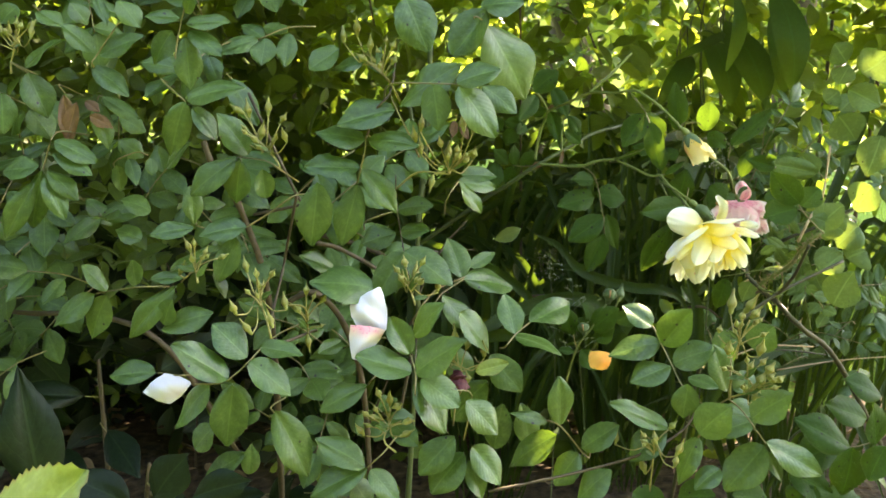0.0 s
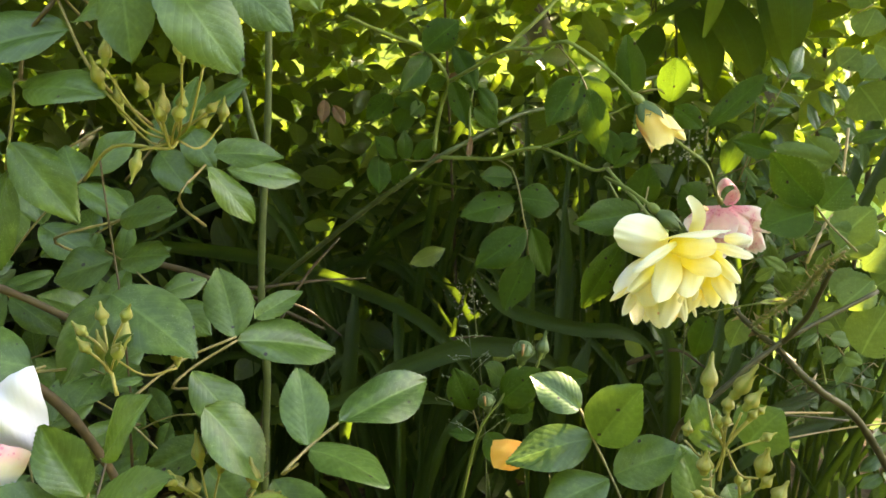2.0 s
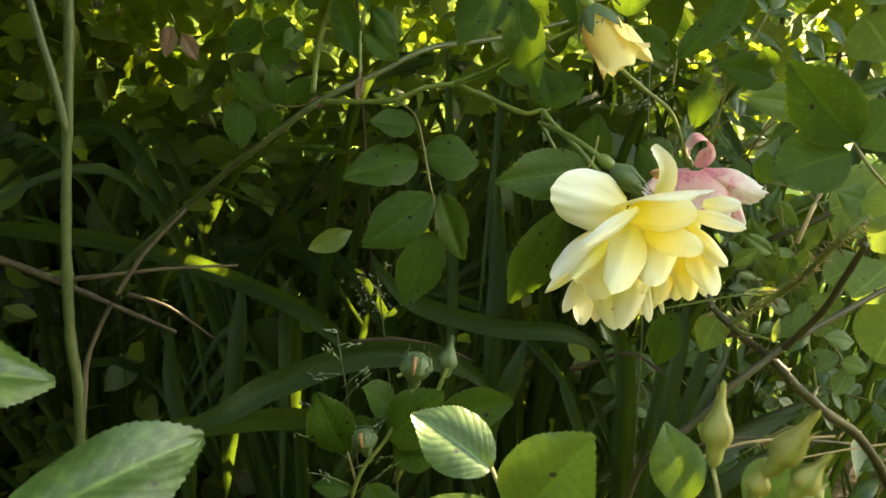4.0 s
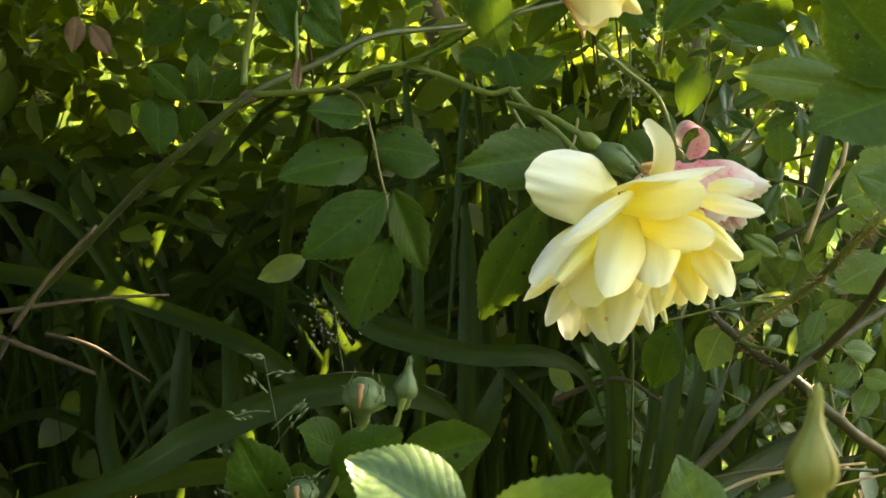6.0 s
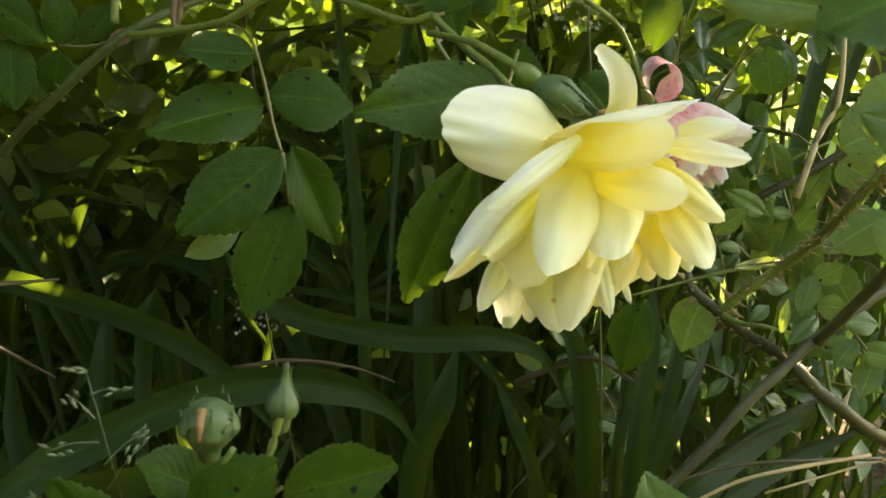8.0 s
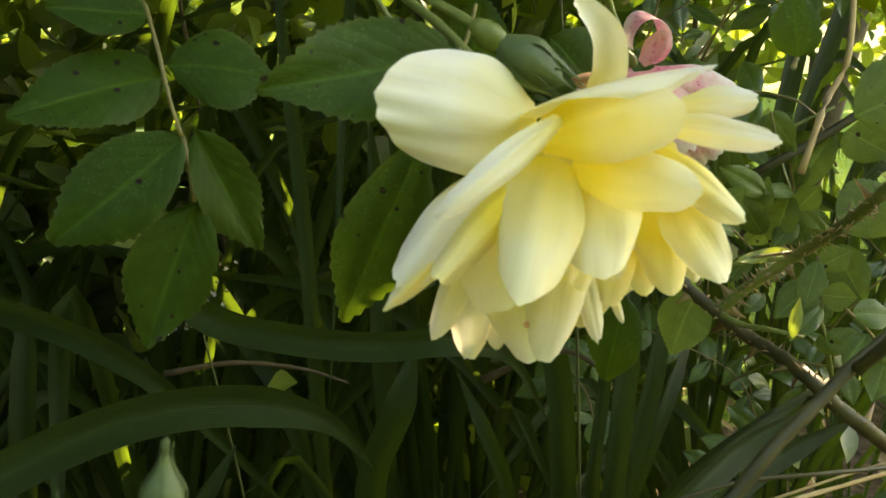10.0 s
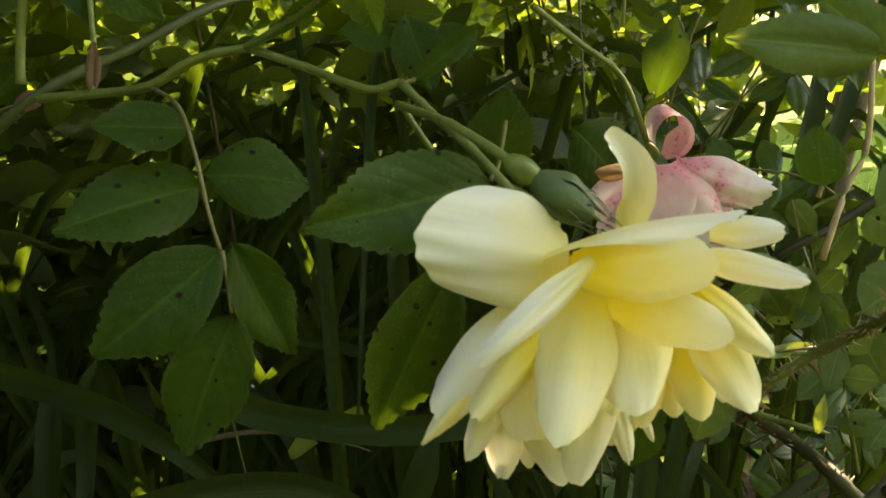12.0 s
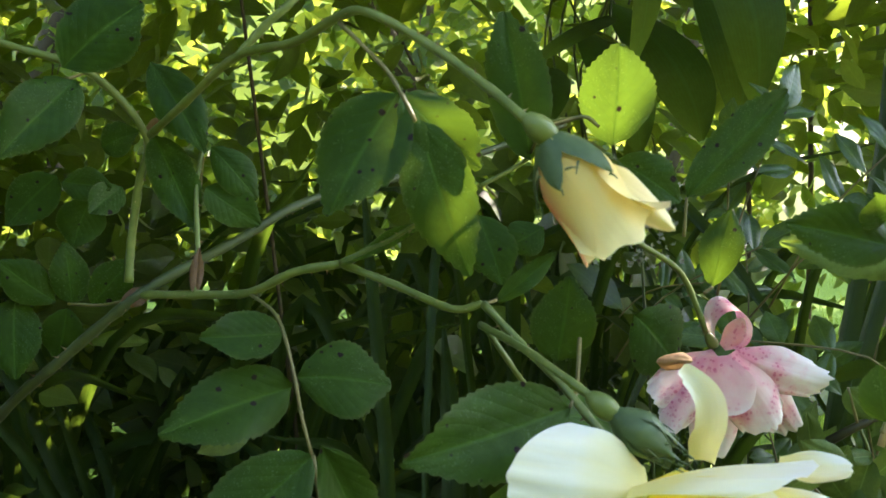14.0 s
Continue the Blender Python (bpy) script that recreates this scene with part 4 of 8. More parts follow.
leaflet(lf, (-0.0216, 0.6095, 0.7024), (0.0185, 0.6, 0.7349), (-0.53, -0.72, 0.44), 0.0269)
leaflet(lf, (0.0031, 0.5938, 0.7174), (0.0075, 0.5858, 0.6874), (0.01, -0.97, 0.26), 0.0207)
lf = rose_leaf(glossy_bush, [(-0.0376, 0.6614, 0.7049), (-0.0276, 0.611, 0.7172), (0.0011, 0.5957, 0.7181), (0.0357, 0.6059, 0.7175)])
leaflet(lf, (0.0214, 0.5857, 0.7168), (0.049, 0.5804, 0.6854), (0.37, -0.81, 0.46), 0.0274)
leaflet(lf, (0.0198, 0.5871, 0.7182), (0.0476, 0.5862, 0.7313), (-0.34, -0.67, 0.67), 0.0264)
leaflet(lf, (0.0377, 0.6104, 0.7175), (0.0617, 0.6023, 0.7001), (0.17, -0.78, 0.6), 0.0190)
lf = rose_leaf(glossy_bush, [(0.0277, 0.6589, 0.7535), (0.0312, 0.6148, 0.7636), (0.0411, 0.6172, 0.7581)])
leaflet(lf, (0.0414, 0.6172, 0.7592), (0.0717, 0.6185, 0.7091), (0.47, -0.84, 0.26), 0.0425)
leaflet(lf, (0.0397, 0.6166, 0.7683), (0.0156, 0.6169, 0.7376), (-0.44, -0.83, 0.34), 0.0313)
leaflet(lf, (0.035, 0.6158, 0.7712), (0.0639, 0.6117, 0.7765), (-0.23, -0.64, 0.73), 0.0290)
leaflet(lf, (-0.0172, 0.6129, 0.7765), (0.0013, 0.6049, 0.7418), (0.24, -0.91, 0.34), 0.0312)
lf = rose_leaf(glossy_bush, [(-0.0247, 0.6558, 0.705), (-0.0296, 0.6112, 0.7211), (-0.0435, 0.6123, 0.7326)])
leaflet(lf, (-0.0455, 0.6124, 0.7334), (-0.0705, 0.6139, 0.7299), (-0.15, -0.59, 0.79), 0.0184)
leaflet(lf, (-0.0634, 0.6132, 0.7422), (-0.0848, 0.6088, 0.7285), (-0.24, -0.74, 0.62), 0.0235)
lf = rose_leaf(glossy_bush, [(-0.0556, 0.6746, 0.6029), (-0.0479, 0.635, 0.6169), (-0.0258, 0.6502, 0.6226)])
leaflet(lf, (-0.0267, 0.6505, 0.6226), (0.0002, 0.6431, 0.6309), (-0.38, -0.52, 0.77), 0.0224)
leaflet(lf, (-0.0242, 0.646, 0.6066), (-0.0024, 0.6366, 0.612), (-0.41, -0.54, 0.74), 0.0185)
leaflet(lf, (-0.0276, 0.6453, 0.6067), (-0.0528, 0.6384, 0.5989), (-0.09, -0.59, 0.8), 0.0265)
lf = rose_leaf(glossy_bush, [(-0.0984, 0.6194, 0.5394), (-0.106, 0.5639, 0.5447), (-0.1276, 0.5339, 0.5256), (-0.153, 0.5412, 0.5192)])
leaflet(lf, (-0.1275, 0.5339, 0.5264), (-0.157, 0.5201, 0.5553), (0.73, -0.43, 0.53), 0.0258)
leaflet(lf, (-0.1258, 0.5339, 0.5225), (-0.13, 0.5324, 0.4764), (0.08, -1, 0.02), 0.0252)
leaflet(lf, (-0.1419, 0.5363, 0.5193), (-0.1721, 0.5381, 0.4899), (-0.52, -0.69, 0.5), 0.0227)
leaflet(lf, (-0.1157, 0.5403, 0.5361), (-0.0867, 0.5366, 0.5156), (0.41, -0.59, 0.69), 0.0224)
leaflet(lf, (-0.1162, 0.5425, 0.5385), (-0.1389, 0.5407, 0.5617), (0.58, -0.63, 0.52), 0.0245)
leaflet(lf, (-0.1112, 0.5534, 0.5419), (-0.0804, 0.5441, 0.5415), (-0.14, -0.51, 0.85), 0.0153)
lf = rose_leaf(glossy_bush, [(-0.1615, 0.5994, 0.5076), (-0.1692, 0.56, 0.5183), (-0.1914, 0.576, 0.5143)])
leaflet(lf, (-0.1938, 0.5779, 0.5135), (-0.2284, 0.5759, 0.5136), (0.04, -0.62, 0.78), 0.0211)
lf = rose_leaf(glossy_bush, [(-0.2053, 0.6561, 0.5578), (-0.2185, 0.6216, 0.5659), (-0.2561, 0.6515, 0.5549), (-0.2688, 0.6538, 0.5518)])
leaflet(lf, (-0.2587, 0.6522, 0.5547), (-0.2731, 0.6455, 0.5775), (0.82, -0.42, 0.39), 0.0165)
leaflet(lf, (-0.2699, 0.654, 0.5508), (-0.3016, 0.6402, 0.5294), (-0.07, -0.79, 0.61), 0.0209)
leaflet(lf, (-0.2594, 0.6531, 0.5512), (-0.277, 0.6504, 0.5141), (-0.16, -0.98, 0.15), 0.0233)
leaflet(lf, (-0.2244, 0.6278, 0.5657), (-0.223, 0.6199, 0.5863), (0.61, -0.72, -0.32), 0.0131)
lf = rose_leaf(glossy_bush, [(-0.1658, 0.6459, 0.5744), (-0.1692, 0.5998, 0.5837), (-0.1788, 0.5965, 0.5759)])
leaflet(lf, (-0.1826, 0.5975, 0.5735), (-0.2204, 0.5882, 0.5369), (-0.23, -0.86, 0.46), 0.0194)
leaflet(lf, (-0.175, 0.5978, 0.5799), (-0.2008, 0.595, 0.5801), (0.07, -0.59, 0.8), 0.0127)
leaflet(lf, (-0.1949, 0.595, 0.5413), (-0.158, 0.5956, 0.5563), (-0.29, -0.62, 0.73), 0.0225)
leaflet(lf, (-0.1915, 0.5922, 0.5452), (-0.1831, 0.5861, 0.5659), (-0.41, -0.91, -0.1), 0.0167)
lf = rose_leaf(glossy_bush, [(-0.1469, 0.6379, 0.4472), (-0.1496, 0.5925, 0.4609), (-0.1575, 0.5911, 0.4658)])
leaflet(lf, (-0.1769, 0.6015, 0.445), (-0.1613, 0.6005, 0.4653), (-0.55, -0.75, 0.38), 0.0234)
leaflet(lf, (-0.1726, 0.6108, 0.4152), (-0.1437, 0.6094, 0.4413), (-0.48, -0.72, 0.5), 0.0201)
leaflet(lf, (-0.139, 0.6102, 0.421), (-0.1364, 0.6119, 0.4436), (0.26, -0.96, 0.04), 0.0148)
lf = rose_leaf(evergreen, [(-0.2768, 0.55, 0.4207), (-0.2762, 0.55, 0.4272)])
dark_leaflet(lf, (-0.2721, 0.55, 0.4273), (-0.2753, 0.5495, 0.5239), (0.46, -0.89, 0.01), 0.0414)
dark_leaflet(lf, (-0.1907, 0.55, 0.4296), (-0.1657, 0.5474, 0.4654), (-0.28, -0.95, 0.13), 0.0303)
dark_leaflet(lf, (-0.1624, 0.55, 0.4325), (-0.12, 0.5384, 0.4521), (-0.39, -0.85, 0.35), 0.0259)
lf = rose_leaf(glossy_bush, [(-0.1039, 0.5918, 0.4915), (-0.1035, 0.5477, 0.5018), (-0.1023, 0.5502, 0.4967)])
leaflet(lf, (-0.1022, 0.55, 0.4976), (-0.0757, 0.546, 0.4529), (0.47, -0.81, 0.35), 0.0262)
lf = rose_leaf(glossy_bush, [(-0.0376, 0.6326, 0.5613), (-0.0362, 0.5879, 0.574), (-0.0322, 0.5885, 0.576)])
leaflet(lf, (-0.0374, 0.588, 0.5752), (-0.0789, 0.5751, 0.5873), (0.38, -0.5, 0.78), 0.0374)
lf = rose_leaf(glossy_bush, [(-0.005, 0.5894, 0.4955), (-0.0052, 0.5475, 0.512), (-0.0058, 0.5563, 0.5249), (-0.0132, 0.5751, 0.5389)])
leaflet(lf, (-0.0104, 0.5657, 0.5346), (-0.0239, 0.5657, 0.5618), (0.44, -0.87, 0.22), 0.0187)
leaflet(lf, (-0.0078, 0.5571, 0.5254), (-0.0449, 0.5527, 0.5393), (0.36, -0.51, 0.79), 0.0268)
leaflet(lf, (-0.0058, 0.5563, 0.5249), (0.0261, 0.5432, 0.5535), (-0.67, -0.56, 0.49), 0.0265)
leaflet(lf, (-0.0056, 0.553, 0.5201), (0.0186, 0.5471, 0.4873), (0.49, -0.72, 0.49), 0.0261)
leaflet(lf, (-0.0017, 0.5518, 0.5226), (0.0258, 0.542, 0.51), (0.14, -0.61, 0.78), 0.0250)
lf = rose_leaf(glossy_bush, [(0.0341, 0.651, 0.5059), (0.0363, 0.6067, 0.5169), (0.0426, 0.6086, 0.5142)])
leaflet(lf, (0.0460, 0.6120, 0.5210), (0.0700, 0.6000, 0.4980), (0.1, -0.75, 0.65), 0.0250)
lf = rose_leaf(glossy_bush, [(0.0148, 0.5861, 0.5083), (0.0194, 0.5503, 0.5155), (0.0327, 0.5768, 0.5018), (0.0271, 0.5729, 0.4693)])
leaflet(lf, (0.0288, 0.5687, 0.5014), (0.0532, 0.5665, 0.4782), (0.47, -0.68, 0.56), 0.0229)
leaflet(lf, (0.0203, 0.5705, 0.4744), (-0.0033, 0.5579, 0.449), (-0.2, -0.79, 0.58), 0.0234)
leaflet(lf, (0.0331, 0.5722, 0.4654), (0.0555, 0.5677, 0.4393), (0.46, -0.72, 0.52), 0.0225)
leaflet(lf, (0.0312, 0.5726, 0.4545), (0.0416, 0.5638, 0.4288), (0.29, -0.86, 0.42), 0.0150)
leaflet(lf, (0.0271, 0.5729, 0.4607), (0.0038, 0.5597, 0.4355), (-0.35, -0.66, 0.67), 0.0275)
lf = rose_leaf(glossy_bush, [(-0.0355, 0.6155, 0.5047), (-0.0367, 0.5706, 0.5151), (-0.0399, 0.5709, 0.5108)])
leaflet(lf, (-0.0408, 0.571, 0.5107), (-0.0743, 0.5606, 0.4965), (-0.18, -0.55, 0.82), 0.0217)
lf = rose_leaf(glossy_bush, [(-0.023, 0.5985, 0.4603), (-0.0272, 0.5532, 0.4683), (-0.039, 0.5524, 0.4567)])
leaflet(lf, (-0.0401, 0.5522, 0.4576), (-0.0737, 0.5513, 0.4788), (0.45, -0.57, 0.69), 0.0216)
leaflet(lf, (-0.039, 0.5528, 0.4548), (-0.0788, 0.5425, 0.442), (-0.12, -0.56, 0.82), 0.0241)
leaflet(lf, (-0.0371, 0.5529, 0.4548), (-0.0156, 0.545, 0.437), (0.35, -0.63, 0.69), 0.0190)
leaflet(lf, (-0.0495, 0.5561, 0.4453), (-0.0357, 0.555, 0.427), (0.59, -0.64, 0.49), 0.0222)
lf = rose_leaf(glossy_bush, [(0.1330, 0.6830, 0.4130), (0.1250, 0.6500, 0.4240), (0.0990, 0.6020, 0.4690), (0.0880, 0.6020, 0.4740)])
leaflet(lf, (0.0990, 0.6020, 0.4700), (0.0970, 0.5960, 0.5070), (0.15, -0.7, 0.7), 0.0200)
leaflet(lf, (0.0890, 0.6020, 0.4730), (0.0620, 0.5960, 0.4830), (0.55, -0.48, 0.68), 0.0105)
leaflet(lf, (0.0993, 0.6381, 0.4472), (0.0599, 0.6383, 0.4213), (-0.45, -0.59, 0.67), 0.0261)
leaflet(lf, (0.1173, 0.6367, 0.4326), (0.0967, 0.6303, 0.4094), (-0.4, -0.73, 0.56), 0.0238)
leaflet(lf, (0.1197, 0.6389, 0.4355), (0.1433, 0.6323, 0.461), (-0.66, -0.6, 0.46), 0.0239)
lf = rose_leaf(glossy_bush, [(0.1887, 0.6744, 0.4423), (0.1876, 0.6313, 0.4545), (0.1844, 0.637, 0.4553)])
leaflet(lf, (0.1856, 0.6365, 0.456), (0.1405, 0.6285, 0.4809), (0.48, -0.53, 0.7), 0.0218)
leaflet(lf, (0.1843, 0.6361, 0.4547), (0.1543, 0.6262, 0.4341), (-0.29, -0.63, 0.72), 0.0257)
lf = rose_leaf(glossy_bush, [(0.2330, 0.6450, 0.4770), (0.2420, 0.6430, 0.4700), (0.2530, 0.6400, 0.4560)])
leaflet(lf, (0.2050, 0.6200, 0.4580), (0.2240, 0.6100, 0.4840), (0.1, -0.75, 0.65), 0.0290)
leaflet(lf, (0.257, 0.6481, 0.4609), (0.2212, 0.64, 0.4502), (-0.14, -0.5, 0.85), 0.0204)
leaflet(lf, (0.2517, 0.6452, 0.461), (0.2770, 0.6360, 0.4870), (-0.66, -0.58, 0.47), 0.0290)
lf = rose_leaf(glossy_bush, [(0.2513, 0.6907, 0.4444), (0.2552, 0.6474, 0.4516), (0.2666, 0.6523, 0.4379)])
leaflet(lf, (0.265, 0.6511, 0.4369), (0.2327, 0.6418, 0.403), (-0.46, -0.64, 0.62), 0.0335)
leaflet(lf, (0.2666, 0.6526, 0.4392), (0.3115, 0.6418, 0.4195), (0.12, -0.72, 0.68), 0.0263)
leaflet(lf, (0.2676, 0.6511, 0.4313), (0.2796, 0.6435, 0.4101), (0.21, -0.88, 0.43), 0.0121)
lf = rose_leaf(glossy_bush, [(0.2084, 0.6713, 0.4468), (0.2076, 0.6255, 0.4575), (0.205, 0.6231, 0.4539)])
leaflet(lf, (0.206, 0.6235, 0.4546), (0.1886, 0.617, 0.4184), (-0.56, -0.73, 0.4), 0.0193)
leaflet(lf, (0.2246, 0.6258, 0.4277), (0.203, 0.6144, 0.4178), (-0.17, -0.44, 0.88), 0.0191)
leaflet(lf, (0.1148, 0.6236, 0.3999), (0.1372, 0.62, 0.4282), (-0.69, -0.56, 0.47), 0.0253)
lf = rose_leaf(glossy_bush, [(0.0095, 0.6563, 0.6191), (0.0124, 0.615, 0.6355), (0.0205, 0.6255, 0.6481)])
leaflet(lf, (0.0227, 0.63, 0.6523), (0.0495, 0.638, 0.6519), (0.22, -0.71, 0.67), 0.0150)
leaflet(lf, (0.021, 0.626, 0.6474), (0.0403, 0.628, 0.6259), (0.57, -0.69, 0.45), 0.0139)
leaflet(lf, (0.0193, 0.66, 0.6436), (0.0501, 0.67, 0.6408), (0.3, -0.76, 0.57), 0.0152)
lf = rose_leaf(glossy_bush, [(-0.0126, 0.6231, 0.5396), (-0.0083, 0.5902, 0.5552), (0.0039, 0.6246, 0.5656), (0.026, 0.6385, 0.5736)])
leaflet(lf, (-0.0189, 0.6197, 0.5965), (0.0184, 0.6068, 0.5757), (0.21, -0.61, 0.76), 0.0288)
leaflet(lf, (-0.0177, 0.6202, 0.5955), (-0.0407, 0.6071, 0.5628), (-0.21, -0.85, 0.49), 0.0246)
leaflet(lf, (-0.0097, 0.5816, 0.5432), (0.0092, 0.5685, 0.5719), (-0.78, -0.57, 0.25), 0.0212)
lf = rose_leaf(glossy_bush, [(0.0021, 0.6615, 0.5429), (0.0039, 0.62, 0.5569), (0.0093, 0.63, 0.5625), (0.0249, 0.643, 0.5706)])
leaflet(lf, (0.0237, 0.645, 0.5711), (0.0132, 0.66, 0.6012), (0.28, -0.82, 0.5), 0.0218)
leaflet(lf, (0.0252, 0.643, 0.5702), (0.0655, 0.667, 0.5638), (0.43, -0.52, 0.74), 0.0260)
leaflet(lf, (0.0299, 0.655, 0.5772), (0.0493, 0.667, 0.5883), (0.13, -0.78, 0.61), 0.0113)
lf = rose_leaf(glossy_bush, [(0.0534, 0.6248, 0.5219), (0.056, 0.585, 0.5355), (0.0636, 0.6, 0.5402), (0.074, 0.608, 0.5469)])
leaflet(lf, (0.0636, 0.6, 0.5402), (0.0559, 0.618, 0.5673), (0.22, -0.78, 0.58), 0.0194)
leaflet(lf, (0.074, 0.608, 0.5469), (0.1088, 0.644, 0.5576), (0.26, -0.5, 0.83), 0.0238)
leaflet(lf, (0.0630, 0.6000, 0.5390), (0.0970, 0.5900, 0.5350), (0.68, -0.19, 0.71), 0.0290)
leaflet(lf, (0.0092, 0.63, 0.5616), (0.0323, 0.623, 0.5377), (0.45, -0.64, 0.62), 0.0207)
leaflet(lf, (0.0230, 0.6000, 0.5560), (0.0470, 0.6000, 0.5270), (0.61, -0.53, 0.59), 0.0250)
lf = rose_leaf(glossy_bush, [(0.179, 0.7401, 0.514), (0.1809, 0.692, 0.5218), (0.1864, 0.683, 0.51), (0.1938, 0.675, 0.4955), (0.2017, 0.66, 0.48), (0.214, 0.64, 0.4728)])
leaflet(lf, (0.1809, 0.692, 0.5216), (0.1579, 0.696, 0.5394), (0.32, -0.75, 0.58), 0.0218)
leaflet(lf, (0.1870, 0.6830, 0.5090), (0.2060, 0.6650, 0.5430), (0.12, -0.74, 0.66), 0.0270)
leaflet(lf, (0.1864, 0.683, 0.51), (0.1435, 0.676, 0.5047), (-0.01, -0.57, 0.82), 0.0274)
leaflet(lf, (0.1953, 0.675, 0.4953), (0.2250, 0.6630, 0.5140), (-0.64, -0.56, 0.52), 0.0260)
leaflet(lf, (0.1928, 0.675, 0.4942), (0.161, 0.665, 0.483), (-0.12, -0.55, 0.83), 0.0253)
lf = rose_leaf(glossy_bush, [(0.2320, 0.6400, 0.4800), (0.2230, 0.6500, 0.4690), (0.2130, 0.6600, 0.4620)])
leaflet(lf, (0.1990, 0.6400, 0.4950), (0.2200, 0.6300, 0.4950), (0.39, -0.43, 0.81), 0.0200)
leaflet(lf, (0.2000, 0.6450, 0.4890), (0.1980, 0.6400, 0.4620), (-0.28, -0.66, 0.7), 0.0210)
# -- a leaf close to the lens at the start
lf = rose_leaf(glossy_bush, [(-0.19, 0.26, 0.512), (-0.1549, 0.26, 0.5504)])
# the paler green here stands for the light on this leaf
pale_leaflet(lf, (-0.1432, 0.26, 0.5437), (-0.0953, 0.26, 0.5945), (-0.51, -0.72, 0.47), 0.0401)
lf = rose_leaf(glossy_bush, [(0.282, 0.81, 0.4314), (0.2796, 0.81, 0.4509)])
leaflet(lf, (0.2802, 0.81, 0.4504), (0.2713, 0.814, 0.486), (-0.1, -0.99, 0.09), 0.0248)
# -- canes
cane(glossy_bush, [(-0.0839, 0.62, 0.6019), (-0.0688, 0.63, 0.5959), (-0.0424, 0.64, 0.5789), (-0.027, 0.66, 0.5633)], 0.003, 0.0025)
cane(glossy_bush, [(-0.1202, 0.66, 0.5433), (-0.0926, 0.66, 0.5531), (-0.0722, 0.7, 0.5037), (-0.0655, 0.75, 0.4007), (-0.0689, 0.8, 0.1665)], 0.004, 0.005)
cane(glossy_bush, [(-0.4057, 0.75, 0.5095), (-0.3683, 0.74, 0.5101), (-0.2962, 0.72, 0.5143), (-0.2295, 0.7, 0.4906), (-0.1892, 0.75, 0.3751)], 0.0035, 0.005)
cane(glossy_bush, [(-0.191, 0.7, 0.6705), (-0.1827, 0.7, 0.6474), (-0.1662, 0.72, 0.6067), (-0.1523, 0.75, 0.5084), (-0.1724, 0.85, 0.2648)], 0.004, 0.006)
cane(glossy_bush, [(-0.1412, 0.66, 0.7101), (-0.102, 0.64, 0.6349), (-0.0998, 0.66, 0.6257), (-0.1457, 0.68, 0.6131)], 0.0018, 0.0024)
cane(glossy_bush, [(-0.0976, 0.62, 0.6375), (-0.1193, 0.66, 0.5711), (-0.105, 0.56, 0.5459), (-0.0796, 0.59, 0.5436)], 0.0018, 0.002)
cane(glossy_bush, [(-0.0438, 0.61, 0.6817), (-0.0396, 0.61, 0.6976), (-0.0275, 0.61, 0.7114), (-0.0254, 0.63, 0.7331)], 0.0015, 0.0015)
cane(glossy_bush, [(-0.0264, 0.635, 0.6511), (-0.0254, 0.637, 0.6246), (-0.0198, 0.63, 0.5944), (-0.0098, 0.61, 0.5583)], 0.0007, 0.0008)
cane(glossy_bush, [(-0.0058, 0.556, 0.527), (-0.0091, 0.6, 0.5525), (-0.0287, 0.65, 0.5011), (-0.0587, 0.7, 0.422)], 0.0007, 0.0016)
old_cane(glossy_bush, [(0.3210, 0.7500, 0.3960), (0.3290, 0.7500, 0.4070), (0.3410, 0.7500, 0.4140)], 0.0013, 0.0009)
cane(glossy_bush, [(0.0460, 0.6000, 0.4170), (0.1190, 0.6200, 0.4260), (0.1680, 0.6300, 0.4380), (0.1990, 0.6450, 0.4510), (0.2110, 0.6550, 0.4630)], 0.002, 0.0016)
# -- bud clusters of the glossy bush
cl = bud_cluster(glossy_bush, [(-0.1056, 0.6031, 0.6578), (-0.1081, 0.606, 0.6635), (-0.1175, 0.6123, 0.6722)])
rose_bud(cl, (-0.1327, 0.6267, 0.6964), (-0.1345, 0.6273, 0.7085), 0.0066)
rose_bud(cl, (-0.1384, 0.6249, 0.6976), (-0.1513, 0.6274, 0.7052), 0.0062)
rose_bud(cl, (-0.1162, 0.6188, 0.6984), (-0.1167, 0.6225, 0.7095), 0.0065)
rose_bud(cl, (-0.1055, 0.6161, 0.6921), (-0.1024, 0.6177, 0.6977), 0.0049)
rose_bud(cl, (-0.1433, 0.6256, 0.6841), (-0.154, 0.6281, 0.6962), 0.0058)
rose_bud(cl, (-0.121, 0.6143, 0.6809), (-0.1174, 0.6113, 0.6923), 0.0073)
rose_bud(cl, (-0.1008, 0.6026, 0.6798), (-0.1027, 0.6, 0.6878), 0.0052)
cl = bud_cluster(glossy_bush, [(-0.0244, 0.615, 0.6431), (-0.0073, 0.604, 0.6566), (0.0127, 0.6039, 0.6556), (0.0166, 0.6061, 0.6586)])
rose_bud(cl, (-0.0047, 0.5958, 0.6887), (-0.0037, 0.5972, 0.7013), 0.0051)
rose_bud(cl, (-0.009, 0.6, 0.6806), (-0.0106, 0.5965, 0.6905), 0.0059)
rose_bud(cl, (-0.0056, 0.6083, 0.6722), (-0.0068, 0.6088, 0.6821), 0.0052)
rose_bud(cl, (0.009, 0.5948, 0.6769), (0.008, 0.5913, 0.6833), 0.0047)
rose_bud(cl, (0.014, 0.5987, 0.6692), (0.0151, 0.5975, 0.6798), 0.0067)
rose_bud(cl, (0.0246, 0.5906, 0.6895), (0.0228, 0.5942, 0.7024), 0.0062)
